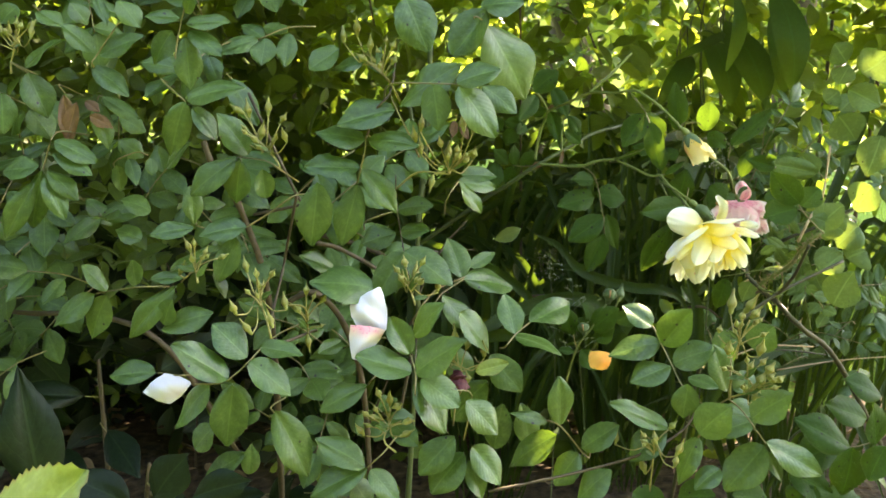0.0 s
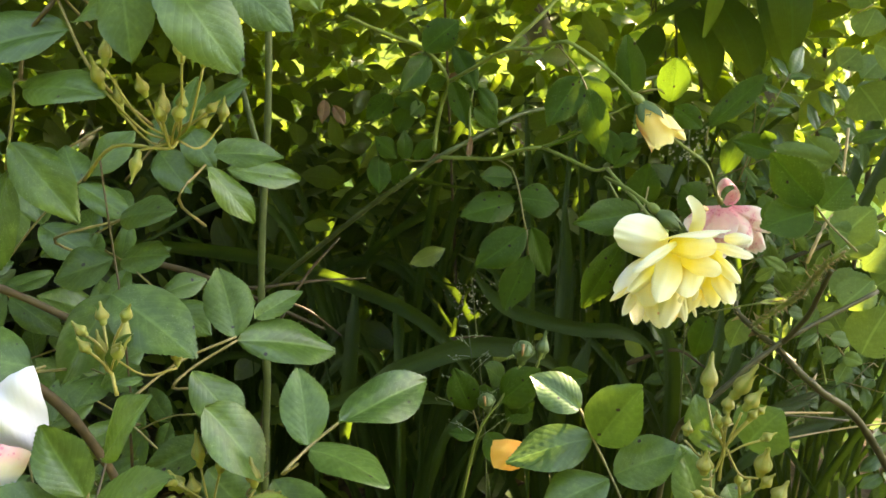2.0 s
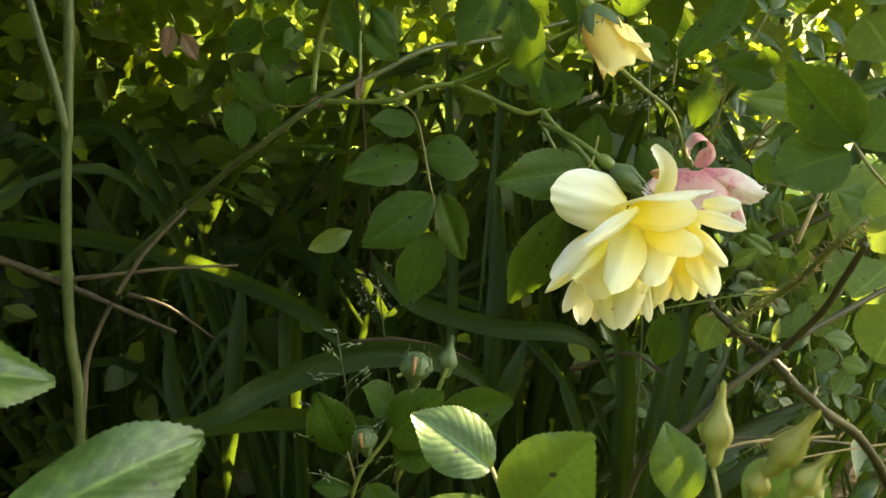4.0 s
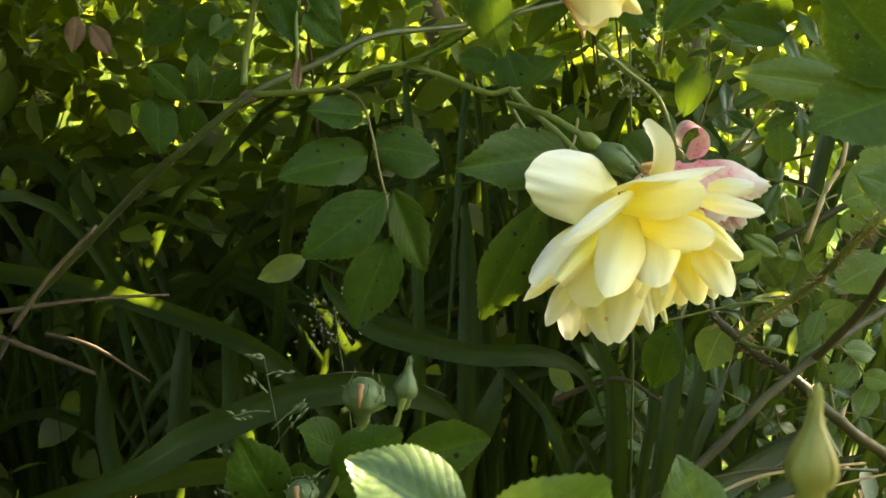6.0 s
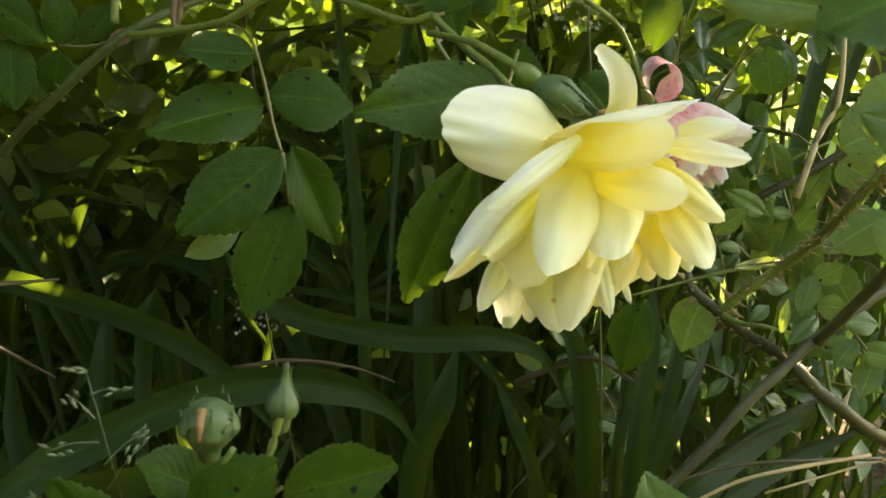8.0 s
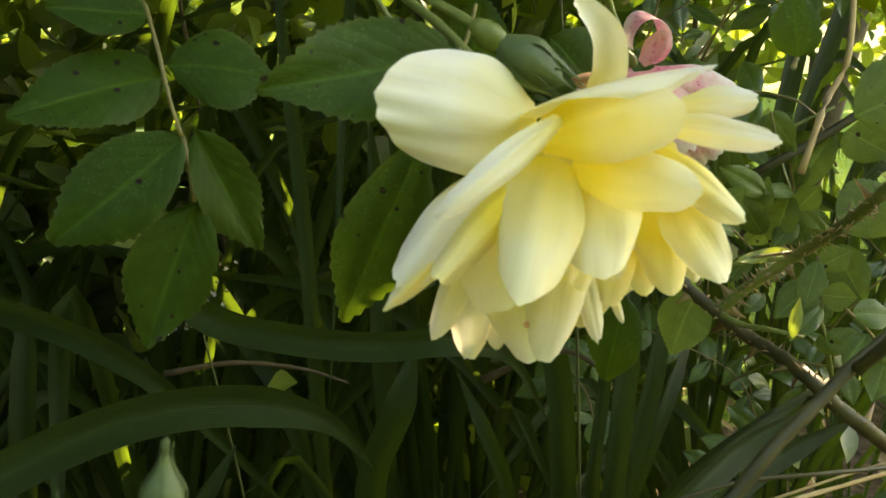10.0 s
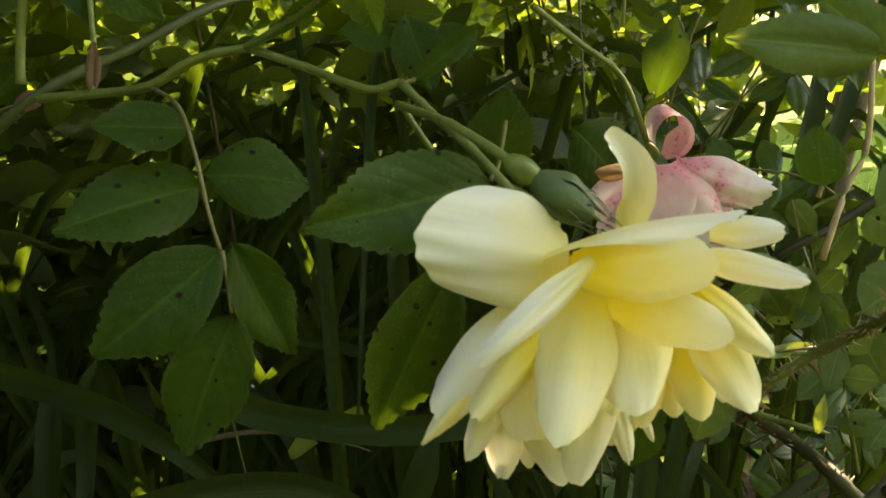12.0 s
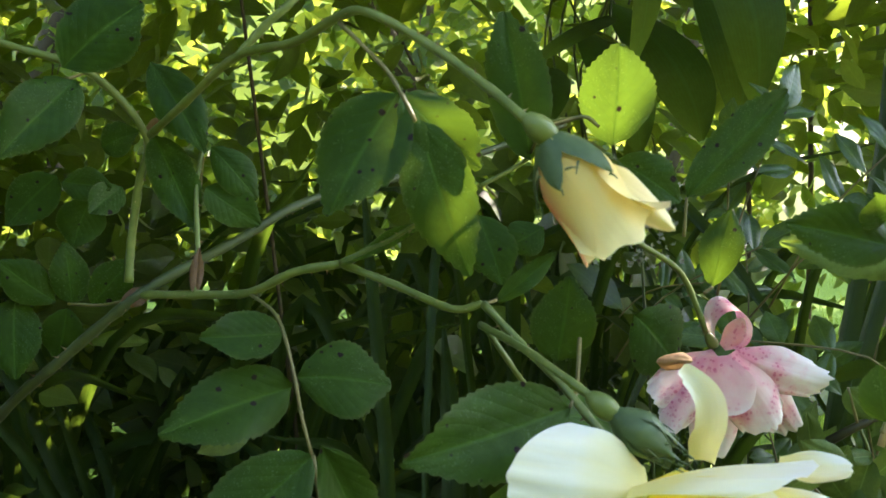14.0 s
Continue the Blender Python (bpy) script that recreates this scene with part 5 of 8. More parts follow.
rose_bud(cl, (0.0315, 0.5942, 0.6879), (0.0333, 0.592, 0.6968), 0.0043)
rose_bud(cl, (0.0316, 0.6141, 0.6677), (0.0331, 0.613, 0.675), 0.0060)
rose_bud(cl, (0.0029, 0.5998, 0.652), (0.0004, 0.5959, 0.6397), 0.0048)
cl = bud_cluster(glossy_bush, [(-0.0236, 0.6101, 0.7114), (-0.0276, 0.6109, 0.7191), (-0.0375, 0.6119, 0.7307)])
rose_bud(cl, (-0.0603, 0.6147, 0.7489), (-0.0613, 0.6173, 0.7598), 0.0051)
rose_bud(cl, (-0.051, 0.6166, 0.754), (-0.0511, 0.6133, 0.7671), 0.0063)
rose_bud(cl, (-0.0414, 0.6125, 0.7423), (-0.04, 0.6099, 0.7687), 0.0039)
rose_bud(cl, (-0.0367, 0.615, 0.7327), (-0.0477, 0.6146, 0.7404), 0.0040)
cl = bud_cluster(glossy_bush, [(-0.1034, 0.5539, 0.5478), (-0.1083, 0.5599, 0.5619), (-0.1151, 0.5655, 0.5763)])
rose_bud(cl, (-0.1269, 0.5838, 0.5899), (-0.1302, 0.5862, 0.6036), 0.0056)
rose_bud(cl, (-0.1251, 0.5449, 0.5697), (-0.1281, 0.5435, 0.5785), 0.0056)
rose_bud(cl, (-0.1148, 0.5715, 0.5728), (-0.1173, 0.5712, 0.5868), 0.0063)
rose_bud(cl, (-0.1167, 0.547, 0.5556), (-0.1238, 0.5465, 0.5654), 0.0060)
rose_bud(cl, (-0.0965, 0.5685, 0.5678), (-0.0989, 0.572, 0.5781), 0.0051)
rose_bud(cl, (-0.1046, 0.5601, 0.5571), (-0.1091, 0.5639, 0.5688), 0.0062)
cl = bud_cluster(glossy_bush, [(-0.0998, 0.5742, 0.5662), (-0.0841, 0.5747, 0.5643), (-0.0831, 0.5774, 0.5452)])
rose_bud(cl, (-0.0835, 0.5787, 0.5406), (-0.0813, 0.5756, 0.525), 0.0048)
cl = bud_cluster(glossy_bush, [(-0.0087, 0.5947, 0.5623), (-0.0145, 0.6018, 0.5772)])
rose_bud(cl, (-0.0175, 0.6036, 0.5767), (-0.0187, 0.6029, 0.5873), 0.0057)
rose_bud(cl, (-0.0095, 0.6056, 0.5806), (-0.0085, 0.6095, 0.5924), 0.0070)
rose_bud(cl, (0.0062, 0.6202, 0.5689), (0.0062, 0.6209, 0.5773), 0.0050)
cl = bud_cluster(glossy_bush, [(0.0250, 0.6000, 0.5010), (0.0250, 0.6000, 0.5090), (0.0240, 0.6000, 0.5150)])
rose_bud(cl, (0.0200, 0.6000, 0.5350), (0.0190, 0.6000, 0.5470), 0.0070)
rose_bud(cl, (0.0110, 0.6000, 0.5230), (0.0070, 0.6000, 0.5300), 0.0085)
rose_bud(cl, (0.0170, 0.6000, 0.5210), (0.0160, 0.6000, 0.5290), 0.0080)
rose_bud(cl, (0.0290, 0.6000, 0.5050), (0.0280, 0.6000, 0.5120), 0.0080)
rose_bud(cl, (0.0410, 0.6000, 0.5260), (0.0400, 0.6000, 0.5360), 0.0070)
cl = bud_cluster(glossy_bush, [(-0.0187, 0.5471, 0.4712), (-0.0261, 0.5445, 0.4804), (-0.0228, 0.5507, 0.4921)])
rose_bud(cl, (-0.0227, 0.5502, 0.5058), (-0.0224, 0.5482, 0.5154), 0.0054)
rose_bud(cl, (-0.0335, 0.5592, 0.4905), (-0.0437, 0.5619, 0.4913), 0.0047)
rose_bud(cl, (-0.0115, 0.554, 0.4911), (-0.0058, 0.555, 0.4908), 0.0062)
rose_bud(cl, (-0.0187, 0.5486, 0.5032), (-0.0127, 0.5458, 0.5065), 0.0046)
rose_bud(cl, (-0.0422, 0.5502, 0.4837), (-0.0468, 0.5501, 0.4898), 0.0046)
rose_bud(cl, (-0.0125, 0.5433, 0.4854), (-0.0047, 0.5406, 0.4907), 0.0053)
cl = bud_cluster(glossy_bush, [(-0.3237, 0.657, 0.724), (-0.3237, 0.6585, 0.7325), (-0.3182, 0.6594, 0.7495)])
rose_bud(cl, (-0.3036, 0.6532, 0.7533), (-0.3025, 0.655, 0.7659), 0.0060)
rose_bud(cl, (-0.3276, 0.6653, 0.7539), (-0.3253, 0.6628, 0.7643), 0.0061)
rose_bud(cl, (-0.321, 0.6642, 0.7476), (-0.3202, 0.6628, 0.758), 0.0070)
rose_bud(cl, (-0.3299, 0.6613, 0.7537), (-0.3329, 0.6642, 0.7623), 0.0052)
cl = bud_cluster(glossy_bush, [(0.2278, 0.617, 0.5195), (0.2283, 0.617, 0.5266), (0.2296, 0.617, 0.5345)])
rose_bud(cl, (0.2262, 0.633, 0.5545), (0.228, 0.635, 0.5702), 0.0086)
rose_bud(cl, (0.2331, 0.615, 0.5588), (0.239, 0.6111, 0.5709), 0.0081)
rose_bud(cl, (0.2295, 0.6172, 0.5506), (0.2314, 0.6179, 0.5579), 0.0063)
rose_bud(cl, (0.2364, 0.612, 0.554), (0.2418, 0.6111, 0.5616), 0.0074)
rose_bud(cl, (0.2436, 0.6141, 0.5261), (0.2447, 0.6103, 0.5372), 0.0086)
rose_bud(cl, (0.2207, 0.614, 0.526), (0.2211, 0.6131, 0.5345), 0.0083)
rose_bud(cl, (0.2137, 0.6166, 0.5406), (0.215, 0.6182, 0.5451), 0.0043)
cl = bud_cluster(glossy_bush, [(0.1708, 0.6219, 0.4094), (0.1717, 0.6218, 0.4329), (0.1738, 0.6259, 0.4496)])
rose_bud(cl, (0.1735, 0.6243, 0.4503), (0.1714, 0.6282, 0.4624), 0.0061)
rose_bud(cl, (0.167, 0.6292, 0.4246), (0.1627, 0.6325, 0.437), 0.0070)
rose_bud(cl, (0.189, 0.6161, 0.4452), (0.1949, 0.6174, 0.4584), 0.0068)
rose_bud(cl, (0.187, 0.6143, 0.4367), (0.1892, 0.6167, 0.4449), 0.0060)
rose_bud(cl, (0.1448, 0.6327, 0.4459), (0.1465, 0.6334, 0.4597), 0.0044)
cl = bud_cluster(glossy_bush, [(-0.1577, 0.5708, 0.5823), (-0.1635, 0.5837, 0.5914)])
rose_bud(cl, (-0.1716, 0.5974, 0.6008), (-0.1772, 0.5976, 0.6131), 0.0041)
rose_bud(cl, (-0.1726, 0.5806, 0.5879), (-0.1669, 0.5772, 0.5988), 0.0032)
# -- the yellow rose bush: canes and leaves
thorny_cane(yellow_bush, [(-0.064, 1.05, 0.5011), (0.0377, 0.985, 0.5836), (0.0668, 0.97, 0.6048), (0.1024, 0.963, 0.6302), (0.1367, 0.98, 0.6475), (0.1676, 1, 0.6626), (0.2195, 1.05, 0.6734), (0.2987, 1.1, 0.6955)], 0.0023, 0.0017)
cane(yellow_bush, [(0.1024, 0.963, 0.6298), (0.1259, 0.95, 0.6296), (0.1464, 0.935, 0.6305), (0.1634, 0.925, 0.6373), (0.1798, 0.92, 0.6394)], 0.0017, 0.0015)
cane(yellow_bush, [(0.1798, 0.92, 0.6394), (0.197, 0.91, 0.632), (0.2139, 0.9, 0.6244), (0.2234, 0.897, 0.6258)], 0.0014, 0.0012)
cane(yellow_bush, [(0.2219, 0.895, 0.6195), (0.229, 0.88, 0.6162), (0.235, 0.865, 0.6127), (0.2469, 0.852, 0.6034)], 0.0012, 0.0012)
cane(yellow_bush, [(0.2234, 0.897, 0.6258), (0.2330, 0.8870, 0.6140), (0.2410, 0.8760, 0.6050), (0.2500, 0.8630, 0.5920), (0.2580, 0.8530, 0.5810)], 0.0013, 0.0013)
cane(yellow_bush, [(0.0982, 0.963, 0.6348), (0.0997, 0.965, 0.6495), (0.1041, 0.965, 0.6705), (0.1096, 0.96, 0.6888), (0.0931, 0.955, 0.7117), (0.0648, 0.95, 0.7231), (0.0335, 0.94, 0.7368)], 0.0017, 0.0014)
cane(yellow_bush, [(0.111, 0.96, 0.6888), (0.1293, 0.94, 0.6979), (0.1507, 0.92, 0.7091), (0.1708, 0.9, 0.709), (0.1854, 0.88, 0.7117), (0.1934, 0.87, 0.7104), (0.2089, 0.86, 0.6991), (0.2224, 0.845, 0.6847), (0.2285, 0.835, 0.6763)], 0.0015, 0.0012)
cane(yellow_bush, [(0.1507, 0.92, 0.7091), (0.1605, 0.92, 0.7186), (0.1701, 0.92, 0.7263), (0.1936, 0.93, 0.7502)], 0.0014, 0.0014)
cane(yellow_bush, [(0.1798, 0.92, 0.6394), (0.1942, 0.91, 0.6459), (0.2059, 0.9, 0.6523)], 0.0016, 0.0006)
cane(yellow_bush, [(0.1249, 0.95, 0.63), (0.1261, 0.955, 0.6399), (0.1262, 0.955, 0.6462), (0.1265, 0.96, 0.6691), (0.1291, 0.965, 0.6839)], 0.0012, 0.0008)
cane(yellow_bush, [(0.2754, 0.95, 0.6494), (0.2931, 0.96, 0.6372), (0.3112, 0.968, 0.6247), (0.3199, 0.973, 0.6093), (0.3244, 0.975, 0.597)], 0.0013, 0.0012)
cane(yellow_bush, [(0.2288, 0.93, 0.6624), (0.2461, 0.93, 0.6712), (0.2456, 0.9, 0.6793), (0.2546, 0.885, 0.6805)], 0.0008, 0.0007)
cane(yellow_bush, [(0.2242, 0.9, 0.6177), (0.2308, 0.9, 0.6064), (0.2374, 0.905, 0.5958), (0.2433, 0.905, 0.5851)], 0.001, 0.0008)
lf = rose_leaf(yellow_bush, [(0.1464, 0.935, 0.6305), (0.1573, 0.92, 0.6235), (0.1623, 0.91, 0.608), (0.1647, 0.905, 0.5924), (0.1671, 0.903, 0.581)])
spotted_leaflet(lf, (0.1582, 0.925, 0.617), (0.1342, 0.91, 0.6207), (0.53, -0.74, 0.41), 0.0171)
spotted_leaflet(lf, (0.1602, 0.925, 0.5978), (0.1201, 0.905, 0.593), (0.35, -0.81, 0.47), 0.0249)
spotted_leaflet(lf, (0.1619, 0.925, 0.6008), (0.1937, 0.925, 0.6003), (0.01, -0.88, 0.48), 0.0278)
lf = rose_leaf(yellow_bush, [(0.1676, 0.903, 0.5808), (0.1687, 0.9, 0.5624)])
spotted_leaflet(lf, (0.1681, 0.903, 0.5808), (0.1308, 0.888, 0.5573), (0.1, -0.9, 0.41), 0.0272)
spotted_leaflet(lf, (0.1705, 0.903, 0.5829), (0.1849, 0.913, 0.5444), (0.39, -0.92, -0.09), 0.0191)
spotted_leaflet(lf, (0.1686, 0.903, 0.5621), (0.1522, 0.893, 0.5224), (0.11, -0.97, 0.2), 0.0244)
lf = rose_leaf(yellow_bush, [(0.2539, 0.9, 0.6121), (0.2465, 0.875, 0.6021), (0.2427, 0.868, 0.5987)])
spotted_leaflet(lf, (0.2424, 0.868, 0.5985), (0.1949, 0.843, 0.5953), (0.44, -0.86, 0.27), 0.0246)
lf = rose_leaf(yellow_bush, [(0.2357, 0.9, 0.597), (0.2424, 0.9, 0.587)])
spotted_leaflet(lf, (0.2433, 0.9, 0.5869), (0.2789, 0.92, 0.5823), (0.46, -0.68, 0.57), 0.0213)
lf = rose_leaf(yellow_bush, [(0.2314, 0.88, 0.5865), (0.2299, 0.88, 0.578)])
spotted_leaflet(lf, (0.2332, 0.88, 0.5779), (0.2066, 0.88, 0.5249), (-0.19, -0.98, 0.1), 0.0238)
lf = rose_leaf(yellow_bush, [(0.1853, 0.88, 0.7101), (0.1971, 0.875, 0.6961), (0.2008, 0.872, 0.6893), (0.2045, 0.87, 0.6805)])
spotted_leaflet(lf, (0.2003, 0.875, 0.6893), (0.1789, 0.867, 0.6561), (-0.12, -0.94, 0.31), 0.0243)
spotted_leaflet(lf, (0.2016, 0.875, 0.6889), (0.2225, 0.875, 0.6665), (0.12, -0.99, 0.12), 0.0173)
spotted_leaflet(lf, (0.2053, 0.875, 0.6814), (0.217, 0.87, 0.6369), (-0.13, -0.99, 0.08), 0.0201)
lf = rose_leaf(yellow_bush, [(0.2456, 0.9, 0.6793), (0.2454, 0.92, 0.6726)])
spotted_leaflet(lf, (0.2448, 0.92, 0.6698), (0.2377, 0.9174, 0.7196), (-0.23, -0.97, -0.08), 0.0211)
spotted_leaflet(lf, (0.2746, 0.92, 0.6681), (0.2932, 0.9109, 0.6541), (-0.29, -0.93, 0.23), 0.0174)
lf = rose_leaf(yellow_bush, [(0.2444, 0.89, 0.678), (0.2546, 0.885, 0.6805), (0.2595, 0.885, 0.6773)])
spotted_leaflet(lf, (0.263, 0.885, 0.6716), (0.2662, 0.885, 0.7018), (-0.38, -0.92, 0.04), 0.0222)
lf = rose_leaf(yellow_bush, [(0.3039, 0.94, 0.6395), (0.3056, 0.94, 0.6539)])
spotted_leaflet(lf, (0.3056, 0.94, 0.6539), (0.3461, 0.94, 0.6928), (-0.28, -0.92, 0.29), 0.0192)
lf = rose_leaf(yellow_bush, [(0.324, 0.975, 0.6135), (0.3281, 0.975, 0.616)])
spotted_leaflet(lf, (0.3361, 0.995, 0.613), (0.3444, 0.9943, 0.6474), (-0.36, -0.93, 0.07), 0.0182)
spotted_leaflet(lf, (0.2999, 0.995, 0.6032), (0.3228, 0.995, 0.5817), (0.12, -0.98, 0.13), 0.0330)
spotted_leaflet(lf, (0.2667, 0.995, 0.5859), (0.2736, 0.995, 0.6222), (-0.31, -0.95, 0.06), 0.0280)
lf = rose_leaf(yellow_bush, [(0.0808, 0.95, 0.7076), (0.0912, 0.955, 0.7118)])
spotted_leaflet(lf, (0.0923, 0.93, 0.7095), (0.1181, 0.9315, 0.7322), (0.1, -0.99, -0.05), 0.0247)
spotted_leaflet(lf, (0.0953, 0.93, 0.706), (0.0771, 0.91, 0.6807), (0.51, -0.82, 0.28), 0.0197)
lf = rose_leaf(yellow_bush, [(0.1291, 0.965, 0.6839), (0.1258, 0.96, 0.6544)])
spotted_leaflet(lf, (0.1137, 0.96, 0.7159), (0.1325, 0.949, 0.6823), (0.17, -0.91, 0.39), 0.0175)
spotted_leaflet(lf, (0.1124, 0.96, 0.6887), (0.1255, 0.9577, 0.6519), (0.17, -0.98, 0.12), 0.0167)
spotted_leaflet(lf, (0.13, 0.96, 0.6689), (0.1484, 0.9613, 0.6529), (0.27, -0.93, 0.24), 0.0153)
spotted_leaflet(lf, (0.1325, 0.96, 0.683), (0.1498, 0.9608, 0.6645), (0.25, -0.95, 0.19), 0.0152)
spotted_leaflet(lf, (0.0934, 0.96, 0.6856), (0.1087, 0.9536, 0.6894), (-0.39, -0.92, -0), 0.0127)
lf = rose_leaf(yellow_bush, [(0.1023, 0.963, 0.6292), (0.0861, 0.968, 0.6265), (0.0729, 0.97, 0.6276)])
spotted_leaflet(lf, (0.0689, 0.97, 0.6292), (0.0537, 0.9575, 0.6446), (0.56, -0.82, -0.11), 0.0158)
spotted_leaflet(lf, (0.074, 0.97, 0.6276), (0.0755, 0.9681, 0.6509), (0.41, -0.9, -0.1), 0.0142)
spotted_leaflet(lf, (0.0823, 0.97, 0.6265), (0.0985, 0.9674, 0.643), (0.01, -0.99, -0.16), 0.0151)
spotted_leaflet(lf, (0.0728, 0.97, 0.6261), (0.0663, 0.9714, 0.6056), (0.12, -0.99, -0.11), 0.0166)
spotted_leaflet(lf, (0.0544, 0.97, 0.6307), (0.0542, 0.9593, 0.6025), (0.33, -0.88, 0.33), 0.0191)
lf = rose_leaf(yellow_bush, [(0.0529, 1, 0.6742), (0.0624, 1, 0.6806)])
spotted_leaflet(lf, (0.0622, 1, 0.6783), (0.0411, 0.9979, 0.6587), (0.07, -1, 0.03), 0.0191)
spotted_leaflet(lf, (0.0643, 1, 0.6759), (0.0846, 0.992, 0.6722), (-0.32, -0.92, 0.24), 0.0140)
spotted_leaflet(lf, (0.075, 1, 0.6682), (0.0675, 0.9969, 0.6478), (0.24, -0.97, 0.06), 0.0187)
spotted_leaflet(lf, (0.0879, 1, 0.6721), (0.0786, 0.9872, 0.6612), (0.6, -0.73, 0.34), 0.0138)
lf = rose_leaf(yellow_bush, [(0.2347, 0.96, 0.6626), (0.2388, 0.96, 0.658)])
spotted_leaflet(lf, (0.2344, 0.98, 0.6516), (0.2403, 0.9679, 0.6246), (-0.11, -0.92, 0.39), 0.0204)
spotted_leaflet(lf, (0.2292, 0.98, 0.6427), (0.2089, 0.9807, 0.6485), (0.06, -0.95, 0.32), 0.0145)
spotted_leaflet(lf, (0.2596, 0.98, 0.6453), (0.2447, 0.9771, 0.6372), (-0.03, -0.92, 0.38), 0.0165)
lf = rose_leaf(yellow_bush, [(0.3175, 0.83, 0.6403), (0.321, 0.84, 0.641)])
spotted_leaflet(lf, (0.321, 0.84, 0.6407), (0.294, 0.84, 0.6481), (0.04, -0.99, 0.13), 0.0155)
spotted_leaflet(lf, (0.3181, 0.84, 0.6454), (0.3082, 0.8268, 0.6537), (0.15, -0.6, -0.78), 0.0097)
# -- leaves and stems at the sunny side of the yellow bush
cane(yellow_bush, [(-0.0161, 0.91, 0.7618), (-0.0185, 0.91, 0.6973), (-0.0212, 0.91, 0.6524), (-0.0266, 0.91, 0.5939), (-0.0299, 0.91, 0.5483), (-0.0311, 0.91, 0.5011), (-0.0288, 0.91, 0.4686), (-0.0324, 0.91, 0.4082), (-0.043, 0.91, 0.2179), (-0.0637, 0.91, -0.0831)], 0.0026, 0.0034)
cane(yellow_bush, [(-0.0401, 0.9, 0.7223), (-0.0361, 0.9, 0.6876), (-0.0311, 0.9, 0.663), (-0.0247, 0.9, 0.635), (-0.0212, 0.9, 0.6136)], 0.002, 0.0022)
lf = rose_leaf(yellow_bush, [(0.3356, 0.748, 0.5917), (0.3198, 0.748, 0.6066), (0.3119, 0.748, 0.6164)])
spotted_leaflet(lf, (0.313, 0.748, 0.6176), (0.2872, 0.748, 0.6453), (-0.2, -0.96, -0.19), 0.0242)
spotted_leaflet(lf, (0.3108, 0.748, 0.614), (0.2832, 0.748, 0.6044), (-0.16, -0.87, 0.46), 0.0240)
spotted_leaflet(lf, (0.3144, 0.748, 0.6152), (0.3279, 0.748, 0.632), (-0.4, -0.86, 0.32), 0.0207)
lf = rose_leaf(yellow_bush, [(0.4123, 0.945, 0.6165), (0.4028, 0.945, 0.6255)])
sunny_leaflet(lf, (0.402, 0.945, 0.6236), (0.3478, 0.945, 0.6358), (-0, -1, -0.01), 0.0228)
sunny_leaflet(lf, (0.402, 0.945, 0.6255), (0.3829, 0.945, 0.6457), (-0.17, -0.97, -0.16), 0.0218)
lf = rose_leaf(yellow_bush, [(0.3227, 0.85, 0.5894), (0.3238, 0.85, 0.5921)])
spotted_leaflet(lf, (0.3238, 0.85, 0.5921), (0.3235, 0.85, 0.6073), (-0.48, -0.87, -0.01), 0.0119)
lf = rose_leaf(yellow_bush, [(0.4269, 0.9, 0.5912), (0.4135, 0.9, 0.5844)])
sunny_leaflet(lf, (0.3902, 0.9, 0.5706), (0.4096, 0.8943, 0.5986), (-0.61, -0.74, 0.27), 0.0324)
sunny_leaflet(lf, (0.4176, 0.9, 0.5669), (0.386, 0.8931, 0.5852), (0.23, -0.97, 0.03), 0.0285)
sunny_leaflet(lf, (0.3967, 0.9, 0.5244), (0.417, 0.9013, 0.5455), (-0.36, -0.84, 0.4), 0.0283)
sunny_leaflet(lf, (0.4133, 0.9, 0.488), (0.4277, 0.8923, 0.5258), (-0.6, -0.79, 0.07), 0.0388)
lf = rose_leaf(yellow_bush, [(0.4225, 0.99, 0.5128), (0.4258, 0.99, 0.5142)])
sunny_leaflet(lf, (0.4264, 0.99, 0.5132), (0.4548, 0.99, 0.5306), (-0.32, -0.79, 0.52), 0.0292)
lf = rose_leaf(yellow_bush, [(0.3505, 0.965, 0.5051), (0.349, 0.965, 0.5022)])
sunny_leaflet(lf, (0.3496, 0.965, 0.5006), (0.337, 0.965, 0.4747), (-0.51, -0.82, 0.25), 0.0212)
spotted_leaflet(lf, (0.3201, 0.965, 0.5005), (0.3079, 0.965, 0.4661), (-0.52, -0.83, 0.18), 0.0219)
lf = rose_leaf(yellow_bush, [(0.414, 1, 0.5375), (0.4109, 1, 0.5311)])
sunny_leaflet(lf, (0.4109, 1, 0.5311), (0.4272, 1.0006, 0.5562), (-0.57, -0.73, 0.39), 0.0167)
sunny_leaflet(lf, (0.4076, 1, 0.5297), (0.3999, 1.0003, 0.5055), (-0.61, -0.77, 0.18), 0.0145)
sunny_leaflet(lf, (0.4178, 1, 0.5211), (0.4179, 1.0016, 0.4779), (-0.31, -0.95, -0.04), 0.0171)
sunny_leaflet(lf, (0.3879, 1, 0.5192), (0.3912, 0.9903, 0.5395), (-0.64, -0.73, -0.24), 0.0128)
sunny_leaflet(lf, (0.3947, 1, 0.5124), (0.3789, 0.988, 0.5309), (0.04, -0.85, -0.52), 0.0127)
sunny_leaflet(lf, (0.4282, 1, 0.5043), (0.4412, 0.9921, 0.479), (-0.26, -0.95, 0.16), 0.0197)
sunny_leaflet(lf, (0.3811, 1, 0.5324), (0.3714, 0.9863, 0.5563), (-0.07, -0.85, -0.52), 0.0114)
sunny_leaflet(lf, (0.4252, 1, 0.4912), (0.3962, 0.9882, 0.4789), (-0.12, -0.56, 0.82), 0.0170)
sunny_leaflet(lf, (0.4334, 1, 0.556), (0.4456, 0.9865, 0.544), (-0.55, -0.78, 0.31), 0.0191)
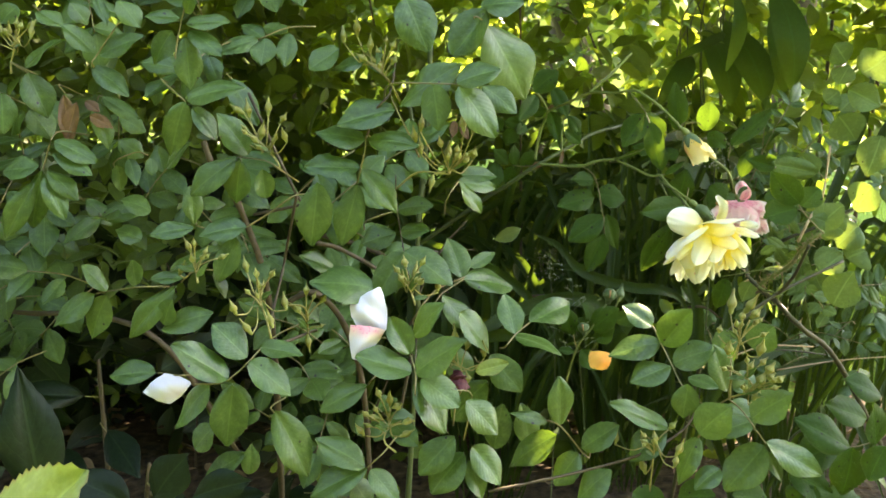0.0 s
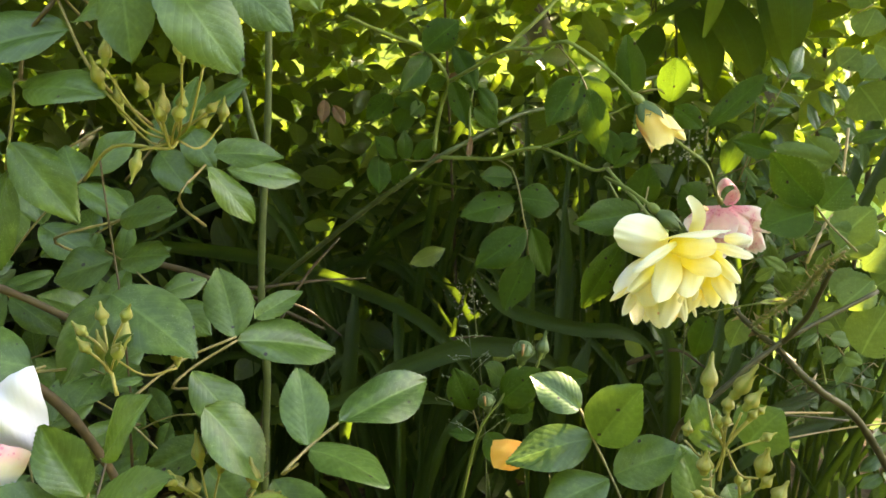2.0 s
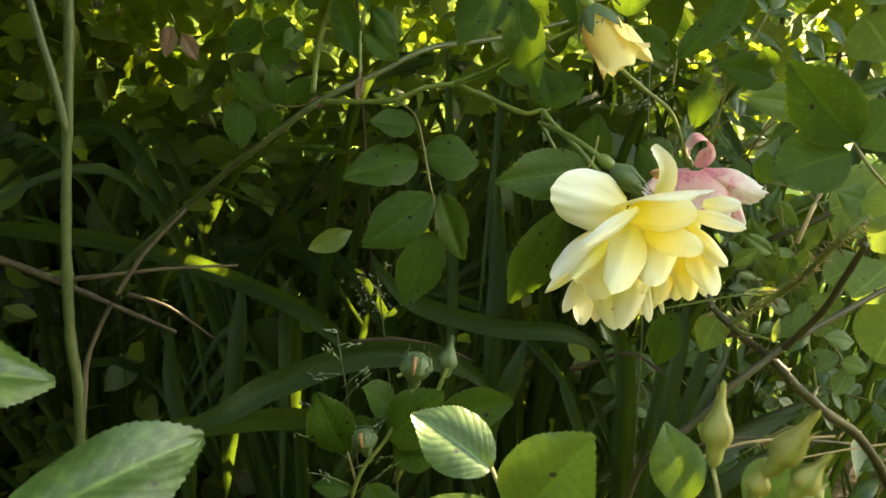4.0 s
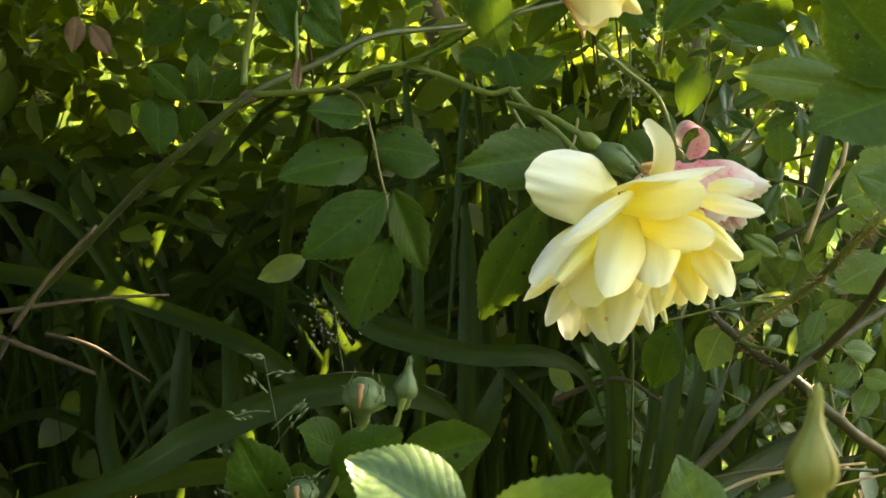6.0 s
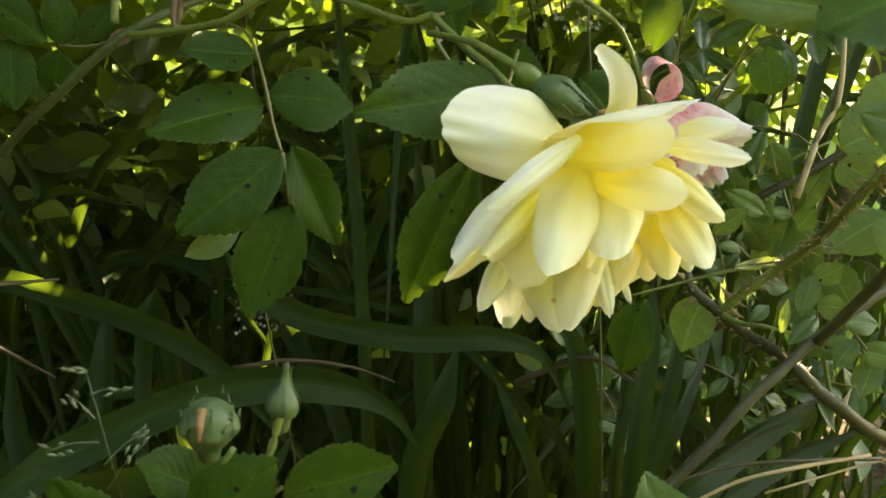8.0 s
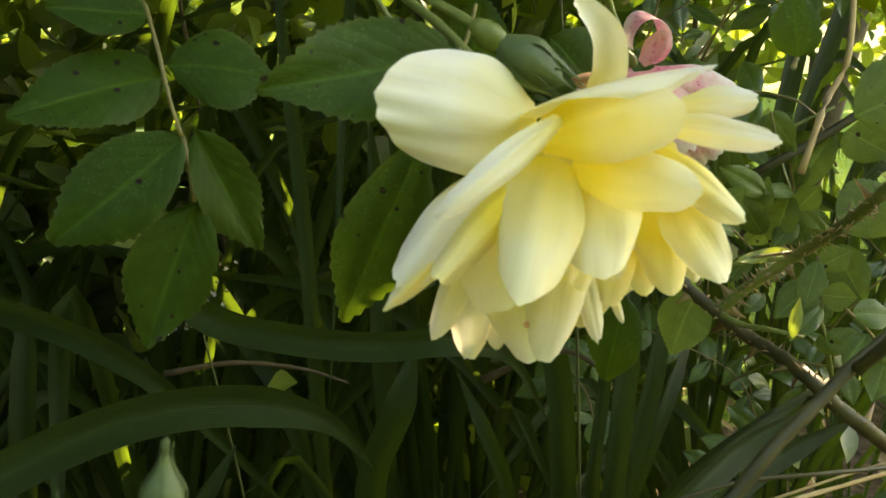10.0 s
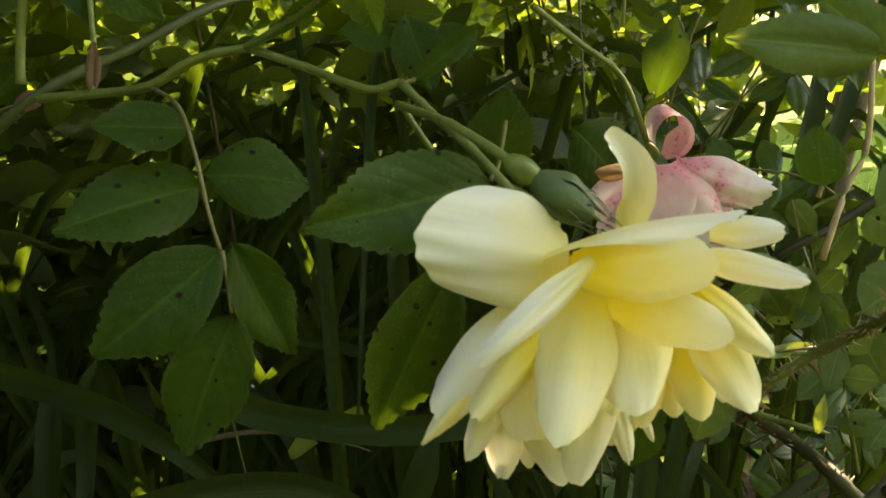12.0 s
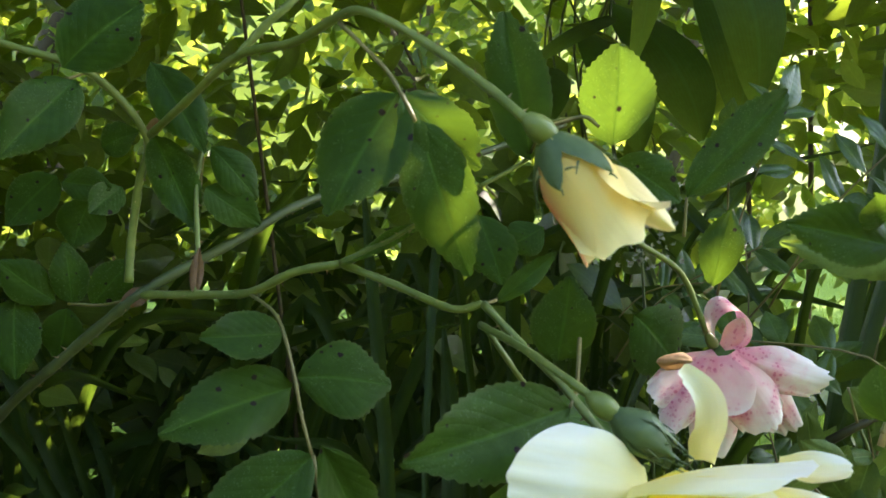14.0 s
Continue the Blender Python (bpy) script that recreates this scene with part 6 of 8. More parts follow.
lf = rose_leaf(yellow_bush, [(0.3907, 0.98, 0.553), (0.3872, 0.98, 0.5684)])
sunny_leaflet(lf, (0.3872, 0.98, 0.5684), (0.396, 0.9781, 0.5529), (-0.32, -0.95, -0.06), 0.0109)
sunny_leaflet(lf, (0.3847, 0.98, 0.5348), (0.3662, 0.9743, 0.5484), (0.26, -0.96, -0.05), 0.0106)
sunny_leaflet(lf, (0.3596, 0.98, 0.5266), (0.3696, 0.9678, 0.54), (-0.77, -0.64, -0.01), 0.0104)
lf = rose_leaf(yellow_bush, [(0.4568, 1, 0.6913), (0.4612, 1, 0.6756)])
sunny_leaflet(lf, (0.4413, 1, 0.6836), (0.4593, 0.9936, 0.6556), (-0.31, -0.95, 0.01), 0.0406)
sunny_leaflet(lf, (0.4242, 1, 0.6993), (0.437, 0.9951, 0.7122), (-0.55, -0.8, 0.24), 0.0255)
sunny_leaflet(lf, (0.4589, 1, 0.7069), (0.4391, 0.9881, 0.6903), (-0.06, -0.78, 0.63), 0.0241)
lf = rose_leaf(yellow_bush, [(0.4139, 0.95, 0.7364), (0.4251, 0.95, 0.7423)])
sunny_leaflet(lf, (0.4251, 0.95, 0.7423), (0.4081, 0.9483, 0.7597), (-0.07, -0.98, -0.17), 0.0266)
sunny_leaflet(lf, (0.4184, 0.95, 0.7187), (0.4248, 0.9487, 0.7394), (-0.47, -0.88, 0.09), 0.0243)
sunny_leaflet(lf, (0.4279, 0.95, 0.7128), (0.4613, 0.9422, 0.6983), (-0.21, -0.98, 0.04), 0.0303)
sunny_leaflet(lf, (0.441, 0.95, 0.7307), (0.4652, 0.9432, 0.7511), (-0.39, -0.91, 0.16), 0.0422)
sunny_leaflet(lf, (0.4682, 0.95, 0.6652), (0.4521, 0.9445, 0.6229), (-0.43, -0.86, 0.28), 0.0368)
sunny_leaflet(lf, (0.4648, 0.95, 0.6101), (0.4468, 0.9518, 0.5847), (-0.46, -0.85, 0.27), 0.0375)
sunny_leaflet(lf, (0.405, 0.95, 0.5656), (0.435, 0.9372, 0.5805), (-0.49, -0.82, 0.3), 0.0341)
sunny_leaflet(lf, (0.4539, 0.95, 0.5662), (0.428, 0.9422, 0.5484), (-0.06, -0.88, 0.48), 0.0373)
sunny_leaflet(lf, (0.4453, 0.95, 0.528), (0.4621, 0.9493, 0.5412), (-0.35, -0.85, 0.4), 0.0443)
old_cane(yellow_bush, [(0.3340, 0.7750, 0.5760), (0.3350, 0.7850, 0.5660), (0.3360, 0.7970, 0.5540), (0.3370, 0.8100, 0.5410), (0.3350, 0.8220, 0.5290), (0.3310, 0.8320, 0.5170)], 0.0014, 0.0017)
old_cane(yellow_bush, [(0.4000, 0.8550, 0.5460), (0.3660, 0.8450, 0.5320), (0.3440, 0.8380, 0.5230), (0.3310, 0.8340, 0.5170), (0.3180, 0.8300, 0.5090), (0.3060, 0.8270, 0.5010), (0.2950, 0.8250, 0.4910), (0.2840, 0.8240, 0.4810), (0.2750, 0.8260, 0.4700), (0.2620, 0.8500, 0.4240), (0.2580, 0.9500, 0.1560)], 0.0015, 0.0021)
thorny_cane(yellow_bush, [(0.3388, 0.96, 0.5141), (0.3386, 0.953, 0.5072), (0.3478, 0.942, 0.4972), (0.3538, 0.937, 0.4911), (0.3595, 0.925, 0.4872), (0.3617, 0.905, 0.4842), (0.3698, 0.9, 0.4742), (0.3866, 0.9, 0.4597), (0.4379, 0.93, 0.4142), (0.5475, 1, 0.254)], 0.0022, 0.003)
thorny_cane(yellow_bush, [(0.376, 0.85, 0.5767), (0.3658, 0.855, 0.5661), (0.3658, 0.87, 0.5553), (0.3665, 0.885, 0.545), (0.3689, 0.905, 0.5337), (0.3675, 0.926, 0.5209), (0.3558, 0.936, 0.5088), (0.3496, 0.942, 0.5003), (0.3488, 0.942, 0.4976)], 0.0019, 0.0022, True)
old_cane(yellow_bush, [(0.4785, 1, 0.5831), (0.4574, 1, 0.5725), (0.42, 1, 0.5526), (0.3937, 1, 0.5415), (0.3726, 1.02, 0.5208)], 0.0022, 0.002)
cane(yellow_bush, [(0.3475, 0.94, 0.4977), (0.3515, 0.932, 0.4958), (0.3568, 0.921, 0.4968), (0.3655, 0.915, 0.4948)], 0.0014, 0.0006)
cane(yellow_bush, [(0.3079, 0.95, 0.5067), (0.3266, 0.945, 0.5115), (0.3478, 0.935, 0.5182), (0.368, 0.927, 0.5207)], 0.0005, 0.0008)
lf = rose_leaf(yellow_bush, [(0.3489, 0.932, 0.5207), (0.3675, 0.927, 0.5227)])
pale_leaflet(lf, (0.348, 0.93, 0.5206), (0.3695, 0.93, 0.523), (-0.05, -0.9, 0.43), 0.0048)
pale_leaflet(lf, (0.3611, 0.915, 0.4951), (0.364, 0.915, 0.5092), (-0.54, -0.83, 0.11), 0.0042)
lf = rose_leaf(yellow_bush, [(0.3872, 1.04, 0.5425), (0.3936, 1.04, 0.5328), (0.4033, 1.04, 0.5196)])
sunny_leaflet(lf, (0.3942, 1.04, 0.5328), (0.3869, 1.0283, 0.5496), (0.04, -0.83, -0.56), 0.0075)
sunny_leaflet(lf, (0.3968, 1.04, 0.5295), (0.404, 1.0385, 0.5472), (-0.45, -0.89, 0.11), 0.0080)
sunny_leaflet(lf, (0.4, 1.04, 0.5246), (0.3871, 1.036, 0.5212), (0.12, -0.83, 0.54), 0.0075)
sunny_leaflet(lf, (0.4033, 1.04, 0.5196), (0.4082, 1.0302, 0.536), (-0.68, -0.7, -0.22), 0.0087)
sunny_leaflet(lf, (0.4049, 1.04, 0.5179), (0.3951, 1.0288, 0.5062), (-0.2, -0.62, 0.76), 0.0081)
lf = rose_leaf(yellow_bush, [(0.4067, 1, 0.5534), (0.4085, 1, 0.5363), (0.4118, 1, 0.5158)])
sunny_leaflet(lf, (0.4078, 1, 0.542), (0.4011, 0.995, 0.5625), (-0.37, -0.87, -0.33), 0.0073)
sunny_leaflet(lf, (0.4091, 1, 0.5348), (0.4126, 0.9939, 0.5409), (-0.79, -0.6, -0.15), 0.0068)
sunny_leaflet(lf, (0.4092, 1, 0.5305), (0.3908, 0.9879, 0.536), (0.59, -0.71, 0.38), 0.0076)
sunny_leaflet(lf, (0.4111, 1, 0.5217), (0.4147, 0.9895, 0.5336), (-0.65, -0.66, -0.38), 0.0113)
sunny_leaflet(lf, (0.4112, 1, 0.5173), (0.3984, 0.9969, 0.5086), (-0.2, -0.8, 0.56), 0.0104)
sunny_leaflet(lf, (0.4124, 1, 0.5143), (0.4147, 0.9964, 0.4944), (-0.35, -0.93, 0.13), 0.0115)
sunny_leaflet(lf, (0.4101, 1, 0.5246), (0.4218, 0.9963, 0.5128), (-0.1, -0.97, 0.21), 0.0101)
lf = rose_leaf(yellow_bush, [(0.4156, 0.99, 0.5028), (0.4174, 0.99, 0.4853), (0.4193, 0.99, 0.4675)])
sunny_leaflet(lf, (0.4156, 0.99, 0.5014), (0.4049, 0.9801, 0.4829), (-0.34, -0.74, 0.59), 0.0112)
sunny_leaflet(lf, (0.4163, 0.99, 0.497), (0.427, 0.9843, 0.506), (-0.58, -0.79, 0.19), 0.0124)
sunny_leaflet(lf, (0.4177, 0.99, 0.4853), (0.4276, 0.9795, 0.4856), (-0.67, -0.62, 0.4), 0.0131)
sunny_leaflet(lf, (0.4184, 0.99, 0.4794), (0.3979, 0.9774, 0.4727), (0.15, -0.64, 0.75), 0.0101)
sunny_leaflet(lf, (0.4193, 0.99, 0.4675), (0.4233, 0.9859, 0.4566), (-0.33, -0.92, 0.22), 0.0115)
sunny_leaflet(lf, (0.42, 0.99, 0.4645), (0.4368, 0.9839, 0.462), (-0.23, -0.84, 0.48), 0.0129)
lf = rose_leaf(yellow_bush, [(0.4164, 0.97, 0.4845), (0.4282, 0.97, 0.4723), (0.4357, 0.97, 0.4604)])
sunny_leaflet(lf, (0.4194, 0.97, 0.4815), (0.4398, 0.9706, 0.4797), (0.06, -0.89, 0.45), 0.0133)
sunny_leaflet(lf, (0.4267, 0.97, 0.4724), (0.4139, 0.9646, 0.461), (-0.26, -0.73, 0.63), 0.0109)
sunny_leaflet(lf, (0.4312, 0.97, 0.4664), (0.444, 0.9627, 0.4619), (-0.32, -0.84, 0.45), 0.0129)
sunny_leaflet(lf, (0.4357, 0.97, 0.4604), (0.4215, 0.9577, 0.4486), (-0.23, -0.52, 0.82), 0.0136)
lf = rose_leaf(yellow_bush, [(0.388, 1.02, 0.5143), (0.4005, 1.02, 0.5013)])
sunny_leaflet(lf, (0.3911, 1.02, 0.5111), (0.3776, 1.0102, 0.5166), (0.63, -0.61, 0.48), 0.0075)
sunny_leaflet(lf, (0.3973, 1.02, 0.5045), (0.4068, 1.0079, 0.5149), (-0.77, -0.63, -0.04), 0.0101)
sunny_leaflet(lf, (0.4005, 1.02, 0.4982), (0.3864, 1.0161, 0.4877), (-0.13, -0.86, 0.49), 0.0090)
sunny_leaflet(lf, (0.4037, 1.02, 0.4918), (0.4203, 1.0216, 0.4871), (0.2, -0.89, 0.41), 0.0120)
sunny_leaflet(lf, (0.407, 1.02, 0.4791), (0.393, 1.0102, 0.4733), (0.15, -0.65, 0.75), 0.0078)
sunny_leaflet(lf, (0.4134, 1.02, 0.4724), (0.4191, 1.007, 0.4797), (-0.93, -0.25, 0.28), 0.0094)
cane(yellow_bush, [(0.4399, 1.02, 0.5648), (0.4139, 1.02, 0.5516), (0.4153, 1.01, 0.5229), (0.4135, 1, 0.5011), (0.4193, 0.99, 0.4675), (0.4317, 1, 0.4331)], 0.0007, 0.0012)
old_cane(yellow_bush, [(0.3169, 0.95, 0.4111), (0.3357, 0.95, 0.419), (0.3627, 0.95, 0.4229), (0.3983, 0.95, 0.4215), (0.4354, 0.96, 0.4146)], 0.0009, 0.001)
dry_stalk(yellow_bush, [(0.4352, 1, 0.6501), (0.4272, 0.99, 0.5903), (0.4144, 0.985, 0.5703), (0.4009, 0.98, 0.5417)], 0.0012, 0.0016)
dry_stalk(yellow_bush, [(0.3117, 0.9, 0.4295), (0.3351, 0.9, 0.4393), (0.3586, 0.9, 0.4431), (0.4044, 0.92, 0.4361)], 0.0008, 0.0008)
dry_stalk(yellow_bush, [(0.3963, 1, 0.3816), (0.4587, 1, 0.3935), (0.5229, 1, 0.4004), (0.6093, 1, 0.4035)], 0.0007, 0.0008)
lf = rose_leaf(yellow_bush, [(0.2234, 0.897, 0.6253), (0.2283, 0.9, 0.6264)])
spotted_leaflet(lf, (0.2279, 0.897, 0.6259), (0.2474, 0.897, 0.6404), (-0.18, -0.95, 0.24), 0.0071)
spotted_leaflet(lf, (0.1789, 0.92, 0.6389), (0.2068, 0.9, 0.6523), (-0.62, -0.77, 0.14), 0.0049)
lf = rose_leaf(yellow_bush, [(0.1239, 0.95, 0.6295), (0.1251, 0.95, 0.63)])
dry_leaflet(lf, (0.1249, 0.95, 0.6296), (0.1278, 0.95, 0.6467), (0.12, -0.99, -0.02), 0.0049)
dry_leaflet(lf, (0.0952, 0.962, 0.627), (0.1065, 0.962, 0.6313), (-0.12, -0.94, 0.31), 0.0076)
dry_leaflet(lf, (0.1104, 0.96, 0.6888), (0.1166, 0.96, 0.6957), (-0.04, -1, 0.04), 0.0052)
lf = rose_leaf(glossy_bush, [(-0.2897, 0.705, 0.706), (-0.2883, 0.66, 0.7157), (-0.2844, 0.66, 0.7093)])
dry_leaflet(lf, (-0.2858, 0.66, 0.708), (-0.2822, 0.6609, 0.6698), (0.56, -0.83, 0.03), 0.0142)
dry_leaflet(lf, (-0.276, 0.66, 0.7029), (-0.2841, 0.6583, 0.6748), (0.21, -0.98, -0), 0.0108)
dry_leaflet(lf, (-0.2666, 0.66, 0.6922), (-0.2493, 0.6618, 0.6831), (0.32, -0.83, 0.45), 0.0102)
dry_leaflet(lf, (-0.2693, 0.66, 0.703), (-0.2563, 0.6548, 0.6967), (0.04, -0.72, 0.69), 0.0091)
lf = rose_leaf(glossy_bush, [(0.0068, 1, 0.6839), (0.0099, 1, 0.6771)])
dry_leaflet(lf, (0.0064, 1, 0.6754), (0.0042, 0.9942, 0.6564), (0.32, -0.92, 0.24), 0.0104)
dry_leaflet(lf, (0.013, 1, 0.6704), (0.0232, 1.0007, 0.6551), (0.38, -0.9, 0.21), 0.0109)
# -- low green buds and leaves before the daylilies
cane(yellow_bush, [(0.1587, 0.8, 0.5117), (0.1529, 0.8, 0.5028), (0.1456, 0.8, 0.4878), (0.1308, 0.8, 0.4635), (0.1169, 0.82, 0.3896)], 0.0008, 0.001)
cane(yellow_bush, [(0.1717, 0.8, 0.5205), (0.1674, 0.8, 0.5087), (0.1616, 0.8, 0.4937), (0.1485, 0.81, 0.4625)], 0.001, 0.0012)
lf = rose_leaf(yellow_bush, [(0.1323, 0.8, 0.4666), (0.1281, 0.8, 0.4819)])
spotted_leaflet(lf, (0.1266, 0.8, 0.4804), (0.1176, 0.7882, 0.5097), (0.28, -0.92, -0.28), 0.0200)
spotted_leaflet(lf, (0.1296, 0.8, 0.4879), (0.1413, 0.7931, 0.4962), (-0.62, -0.74, 0.26), 0.0148)
spotted_leaflet(lf, (0.1456, 0.8, 0.4878), (0.1683, 0.7905, 0.5086), (-0.5, -0.85, 0.15), 0.0232)
spotted_leaflet(lf, (0.1484, 0.8, 0.4756), (0.1659, 0.7981, 0.4883), (-0.3, -0.91, 0.28), 0.0193)
spotted_leaflet(lf, (0.1308, 0.8, 0.4635), (0.1135, 0.7971, 0.4679), (0.27, -0.76, 0.59), 0.0091)
spotted_leaflet(lf, (0.1367, 0.8, 0.4665), (0.1482, 0.7881, 0.4501), (-0.08, -0.83, 0.55), 0.0174)
spotted_leaflet(lf, (0.1543, 0.8, 0.4756), (0.16, 0.7959, 0.4891), (-0.32, -0.93, -0.15), 0.0145)
lf = rose_leaf(yellow_bush, [(0.1635, 0.81, 0.4923), (0.1689, 0.81, 0.4955)])
spotted_leaflet(lf, (0.1688, 0.81, 0.4937), (0.1983, 0.7977, 0.5051), (-0.48, -0.76, 0.43), 0.0190)
spotted_leaflet(lf, (0.1485, 0.81, 0.4972), (0.1353, 0.7968, 0.5107), (0.8, -0.55, 0.24), 0.0155)
spotted_leaflet(lf, (0.1503, 0.81, 0.4989), (0.1643, 0.8014, 0.4942), (-0.15, -0.65, 0.75), 0.0140)
# -- the open yellow bloom: outer petals one by one
ribbon_petal(bloom, [(0.279, 0.866, 0.581), (0.279, 0.864, 0.587), (0.28, 0.862, 0.592), (0.279, 0.86, 0.599), (0.276, 0.859, 0.604), (0.272, 0.858, 0.608), (0.27, 0.856, 0.609)], (0.007, 0.0092, 0.0088, 0.0084, 0.008, 0.006, 0.002))
wing_petal(bloom, (0.2569, 0.8460, 0.5806), (0.2199, 0.8380, 0.5876), (-0.39, -0.91, 0.16), 0.0282)
outer_petal(bloom, (0.2949, 0.8520, 0.5826), (0.3099, 0.8420, 0.5826), (0.05, -0.98, 0.17), 0.0085)
outer_petal(bloom, (0.2849, 0.8420, 0.5796), (0.3049, 0.8240, 0.5756), (-0.04, -0.99, 0.12), 0.0076)
petal(bloom, (0.2559, 0.8420, 0.5786), (0.2779, 0.8120, 0.5846), (-0.19, -0.97, 0.14), 0.0167)
petal(bloom, (0.2639, 0.8420, 0.5706), (0.2829, 0.8160, 0.5686), (-0.15, -0.99, 0.06), 0.0144)
petal(bloom, (0.2849, 0.8450, 0.5736), (0.2989, 0.8300, 0.5566), (-0.02, -1.00, 0.03), 0.0091)
petal(bloom, (0.2889, 0.8450, 0.5626), (0.2959, 0.8320, 0.5426), (-0.05, -1.00, -0.04), 0.0139)
petal(bloom, (0.2599, 0.8400, 0.5736), (0.2439, 0.8160, 0.5506), (-0.28, -0.96, 0.03), 0.0194)
petal(bloom, (0.2699, 0.8420, 0.5666), (0.2659, 0.8220, 0.5496), (-0.19, -0.98, -0.02), 0.0199)
outer_petal(bloom, (0.2579, 0.8280, 0.5836), (0.2289, 0.8150, 0.5676), (-0.29, -0.95, 0.11), 0.0070)
outer_petal(bloom, (0.2499, 0.8500, 0.5716), (0.2229, 0.8340, 0.5496), (-0.39, -0.92, 0.02), 0.0150)
petal(bloom, (0.2449, 0.8460, 0.5626), (0.2199, 0.8320, 0.5456), (-0.37, -0.93, 0.01), 0.0068)
petal(bloom, (0.2529, 0.8380, 0.5706), (0.2279, 0.8220, 0.5516), (-0.32, -0.95, 0.04), 0.0087)
petal(bloom, (0.2449, 0.8500, 0.5616), (0.2429, 0.8360, 0.5386), (-0.36, -0.93, -0.06), 0.0219)
outer_petal(bloom, (0.2409, 0.8560, 0.5486), (0.2299, 0.8520, 0.5306), (-0.40, -0.91, -0.08), 0.0080)
outer_petal(bloom, (0.2399, 0.8570, 0.5476), (0.2389, 0.8520, 0.5236), (-0.38, -0.92, -0.10), 0.0113)
outer_petal(bloom, (0.2499, 0.8520, 0.5436), (0.2509, 0.8450, 0.5236), (-0.31, -0.94, -0.12), 0.0162)
outer_petal(bloom, (0.2639, 0.8510, 0.5526), (0.2549, 0.8430, 0.5236), (-0.27, -0.95, -0.15), 0.0164)
petal(bloom, (0.2669, 0.8560, 0.5366), (0.2629, 0.8520, 0.5246), (-0.24, -0.95, -0.18), 0.0059)
outer_petal(bloom, (0.2679, 0.8530, 0.5486), (0.2699, 0.8470, 0.5266), (-0.21, -0.96, -0.18), 0.0065)
outer_petal(bloom, (0.2769, 0.8560, 0.5366), (0.2789, 0.8530, 0.5286), (-0.15, -0.97, -0.19), 0.0027)
petal(bloom, (0.2659, 0.8500, 0.5556), (0.2609, 0.8420, 0.5436), (-0.24, -0.96, -0.15), 0.0089)
petal(bloom, (0.2699, 0.8500, 0.5516), (0.2659, 0.8430, 0.5406), (-0.20, -0.97, -0.16), 0.0069)
petal(bloom, (0.2789, 0.8530, 0.5506), (0.2749, 0.8480, 0.5346), (-0.13, -0.97, -0.18), 0.0131)
petal(bloom, (0.2849, 0.8540, 0.5496), (0.2829, 0.8480, 0.5366), (-0.08, -0.98, -0.16), 0.0110)
petal(bloom, (0.2869, 0.8480, 0.5576), (0.2859, 0.8400, 0.5386), (-0.06, -0.99, -0.10), 0.0133)
petal(bloom, (0.2979, 0.8560, 0.5506), (0.2969, 0.8510, 0.5386), (-0.01, -0.99, -0.11), 0.0088)
outer_petal(bloom, (0.2739, 0.8550, 0.5436), (0.2739, 0.8500, 0.5356), (-0.16, -0.97, -0.20), 0.0087)
outer_petal(bloom, (0.2469, 0.8580, 0.5346), (0.2469, 0.8550, 0.5246), (-0.34, -0.93, -0.14), 0.0081)
outer_petal(bloom, (0.2589, 0.8580, 0.5306), (0.2549, 0.8540, 0.5206), (-0.29, -0.94, -0.16), 0.0068)
outer_petal(bloom, (0.2669, 0.8570, 0.5436), (0.2659, 0.8520, 0.5306), (-0.23, -0.95, -0.21), 0.0080)
petal(bloom, (0.2729, 0.8580, 0.5516), (0.2769, 0.8480, 0.5416), (-0.13, -0.97, -0.21), 0.0142)
petal(bloom, (0.2629, 0.8580, 0.5566), (0.2549, 0.8500, 0.5346), (-0.30, -0.93, -0.20), 0.0200)
petal(bloom, (0.2859, 0.8600, 0.5566), (0.2879, 0.8530, 0.5396), (-0.01, -0.98, -0.17), 0.0181)
petal(bloom, (0.2539, 0.8620, 0.5536), (0.2419, 0.8540, 0.5366), (-0.40, -0.90, -0.16), 0.0207)
petal(bloom, (0.2629, 0.8580, 0.5796), (0.2729, 0.8510, 0.5516), (-0.15, -0.97, -0.19), 0.0311)
petal(bloom, (0.2809, 0.8590, 0.5746), (0.2879, 0.8520, 0.5496), (0.08, -0.99, -0.11), 0.0301)
petal(bloom, (0.2549, 0.8610, 0.5676), (0.2429, 0.8540, 0.5426), (-0.44, -0.89, -0.15), 0.0243)
petal(bloom, (0.2719, 0.8620, 0.5536), (0.2679, 0.8560, 0.5286), (-0.20, -0.95, -0.25), 0.0270)
petal(bloom, (0.2819, 0.8630, 0.5546), (0.2809, 0.8570, 0.5346), (-0.07, -0.97, -0.23), 0.0247)
bud_petal(half_open, (0.2426, 0.834, 0.6651), (0.2615, 0.834, 0.6489), (-0.09, -0.99, -0.1), 0.0094, 0)
# -- the spent pink bloom
pink_petal(spent, (0.3284, 0.975, 0.5878), (0.2982, 0.975, 0.5727), (-0.17, -0.92, 0.34), 0.0173)
pink_petal(spent, (0.3257, 0.972, 0.5876), (0.3031, 0.972, 0.5606), (-0.22, -0.96, 0.19), 0.0163)
pink_petal(spent, (0.3273, 0.97, 0.5883), (0.3268, 0.964, 0.5653), (-0.43, -0.87, 0.24), 0.0256)
pink_petal(spent, (0.3312, 0.972, 0.5877), (0.3445, 0.969, 0.554), (-0.15, -0.99, 0.03), 0.0244)
pink_petal(spent, (0.336, 0.975, 0.5872), (0.3739, 0.975, 0.57), (0.08, -0.98, 0.18), 0.0200)
pink_petal(spent, (0.3426, 0.985, 0.582), (0.3652, 0.985, 0.5503), (-0.11, -0.99, -0.08), 0.0194)
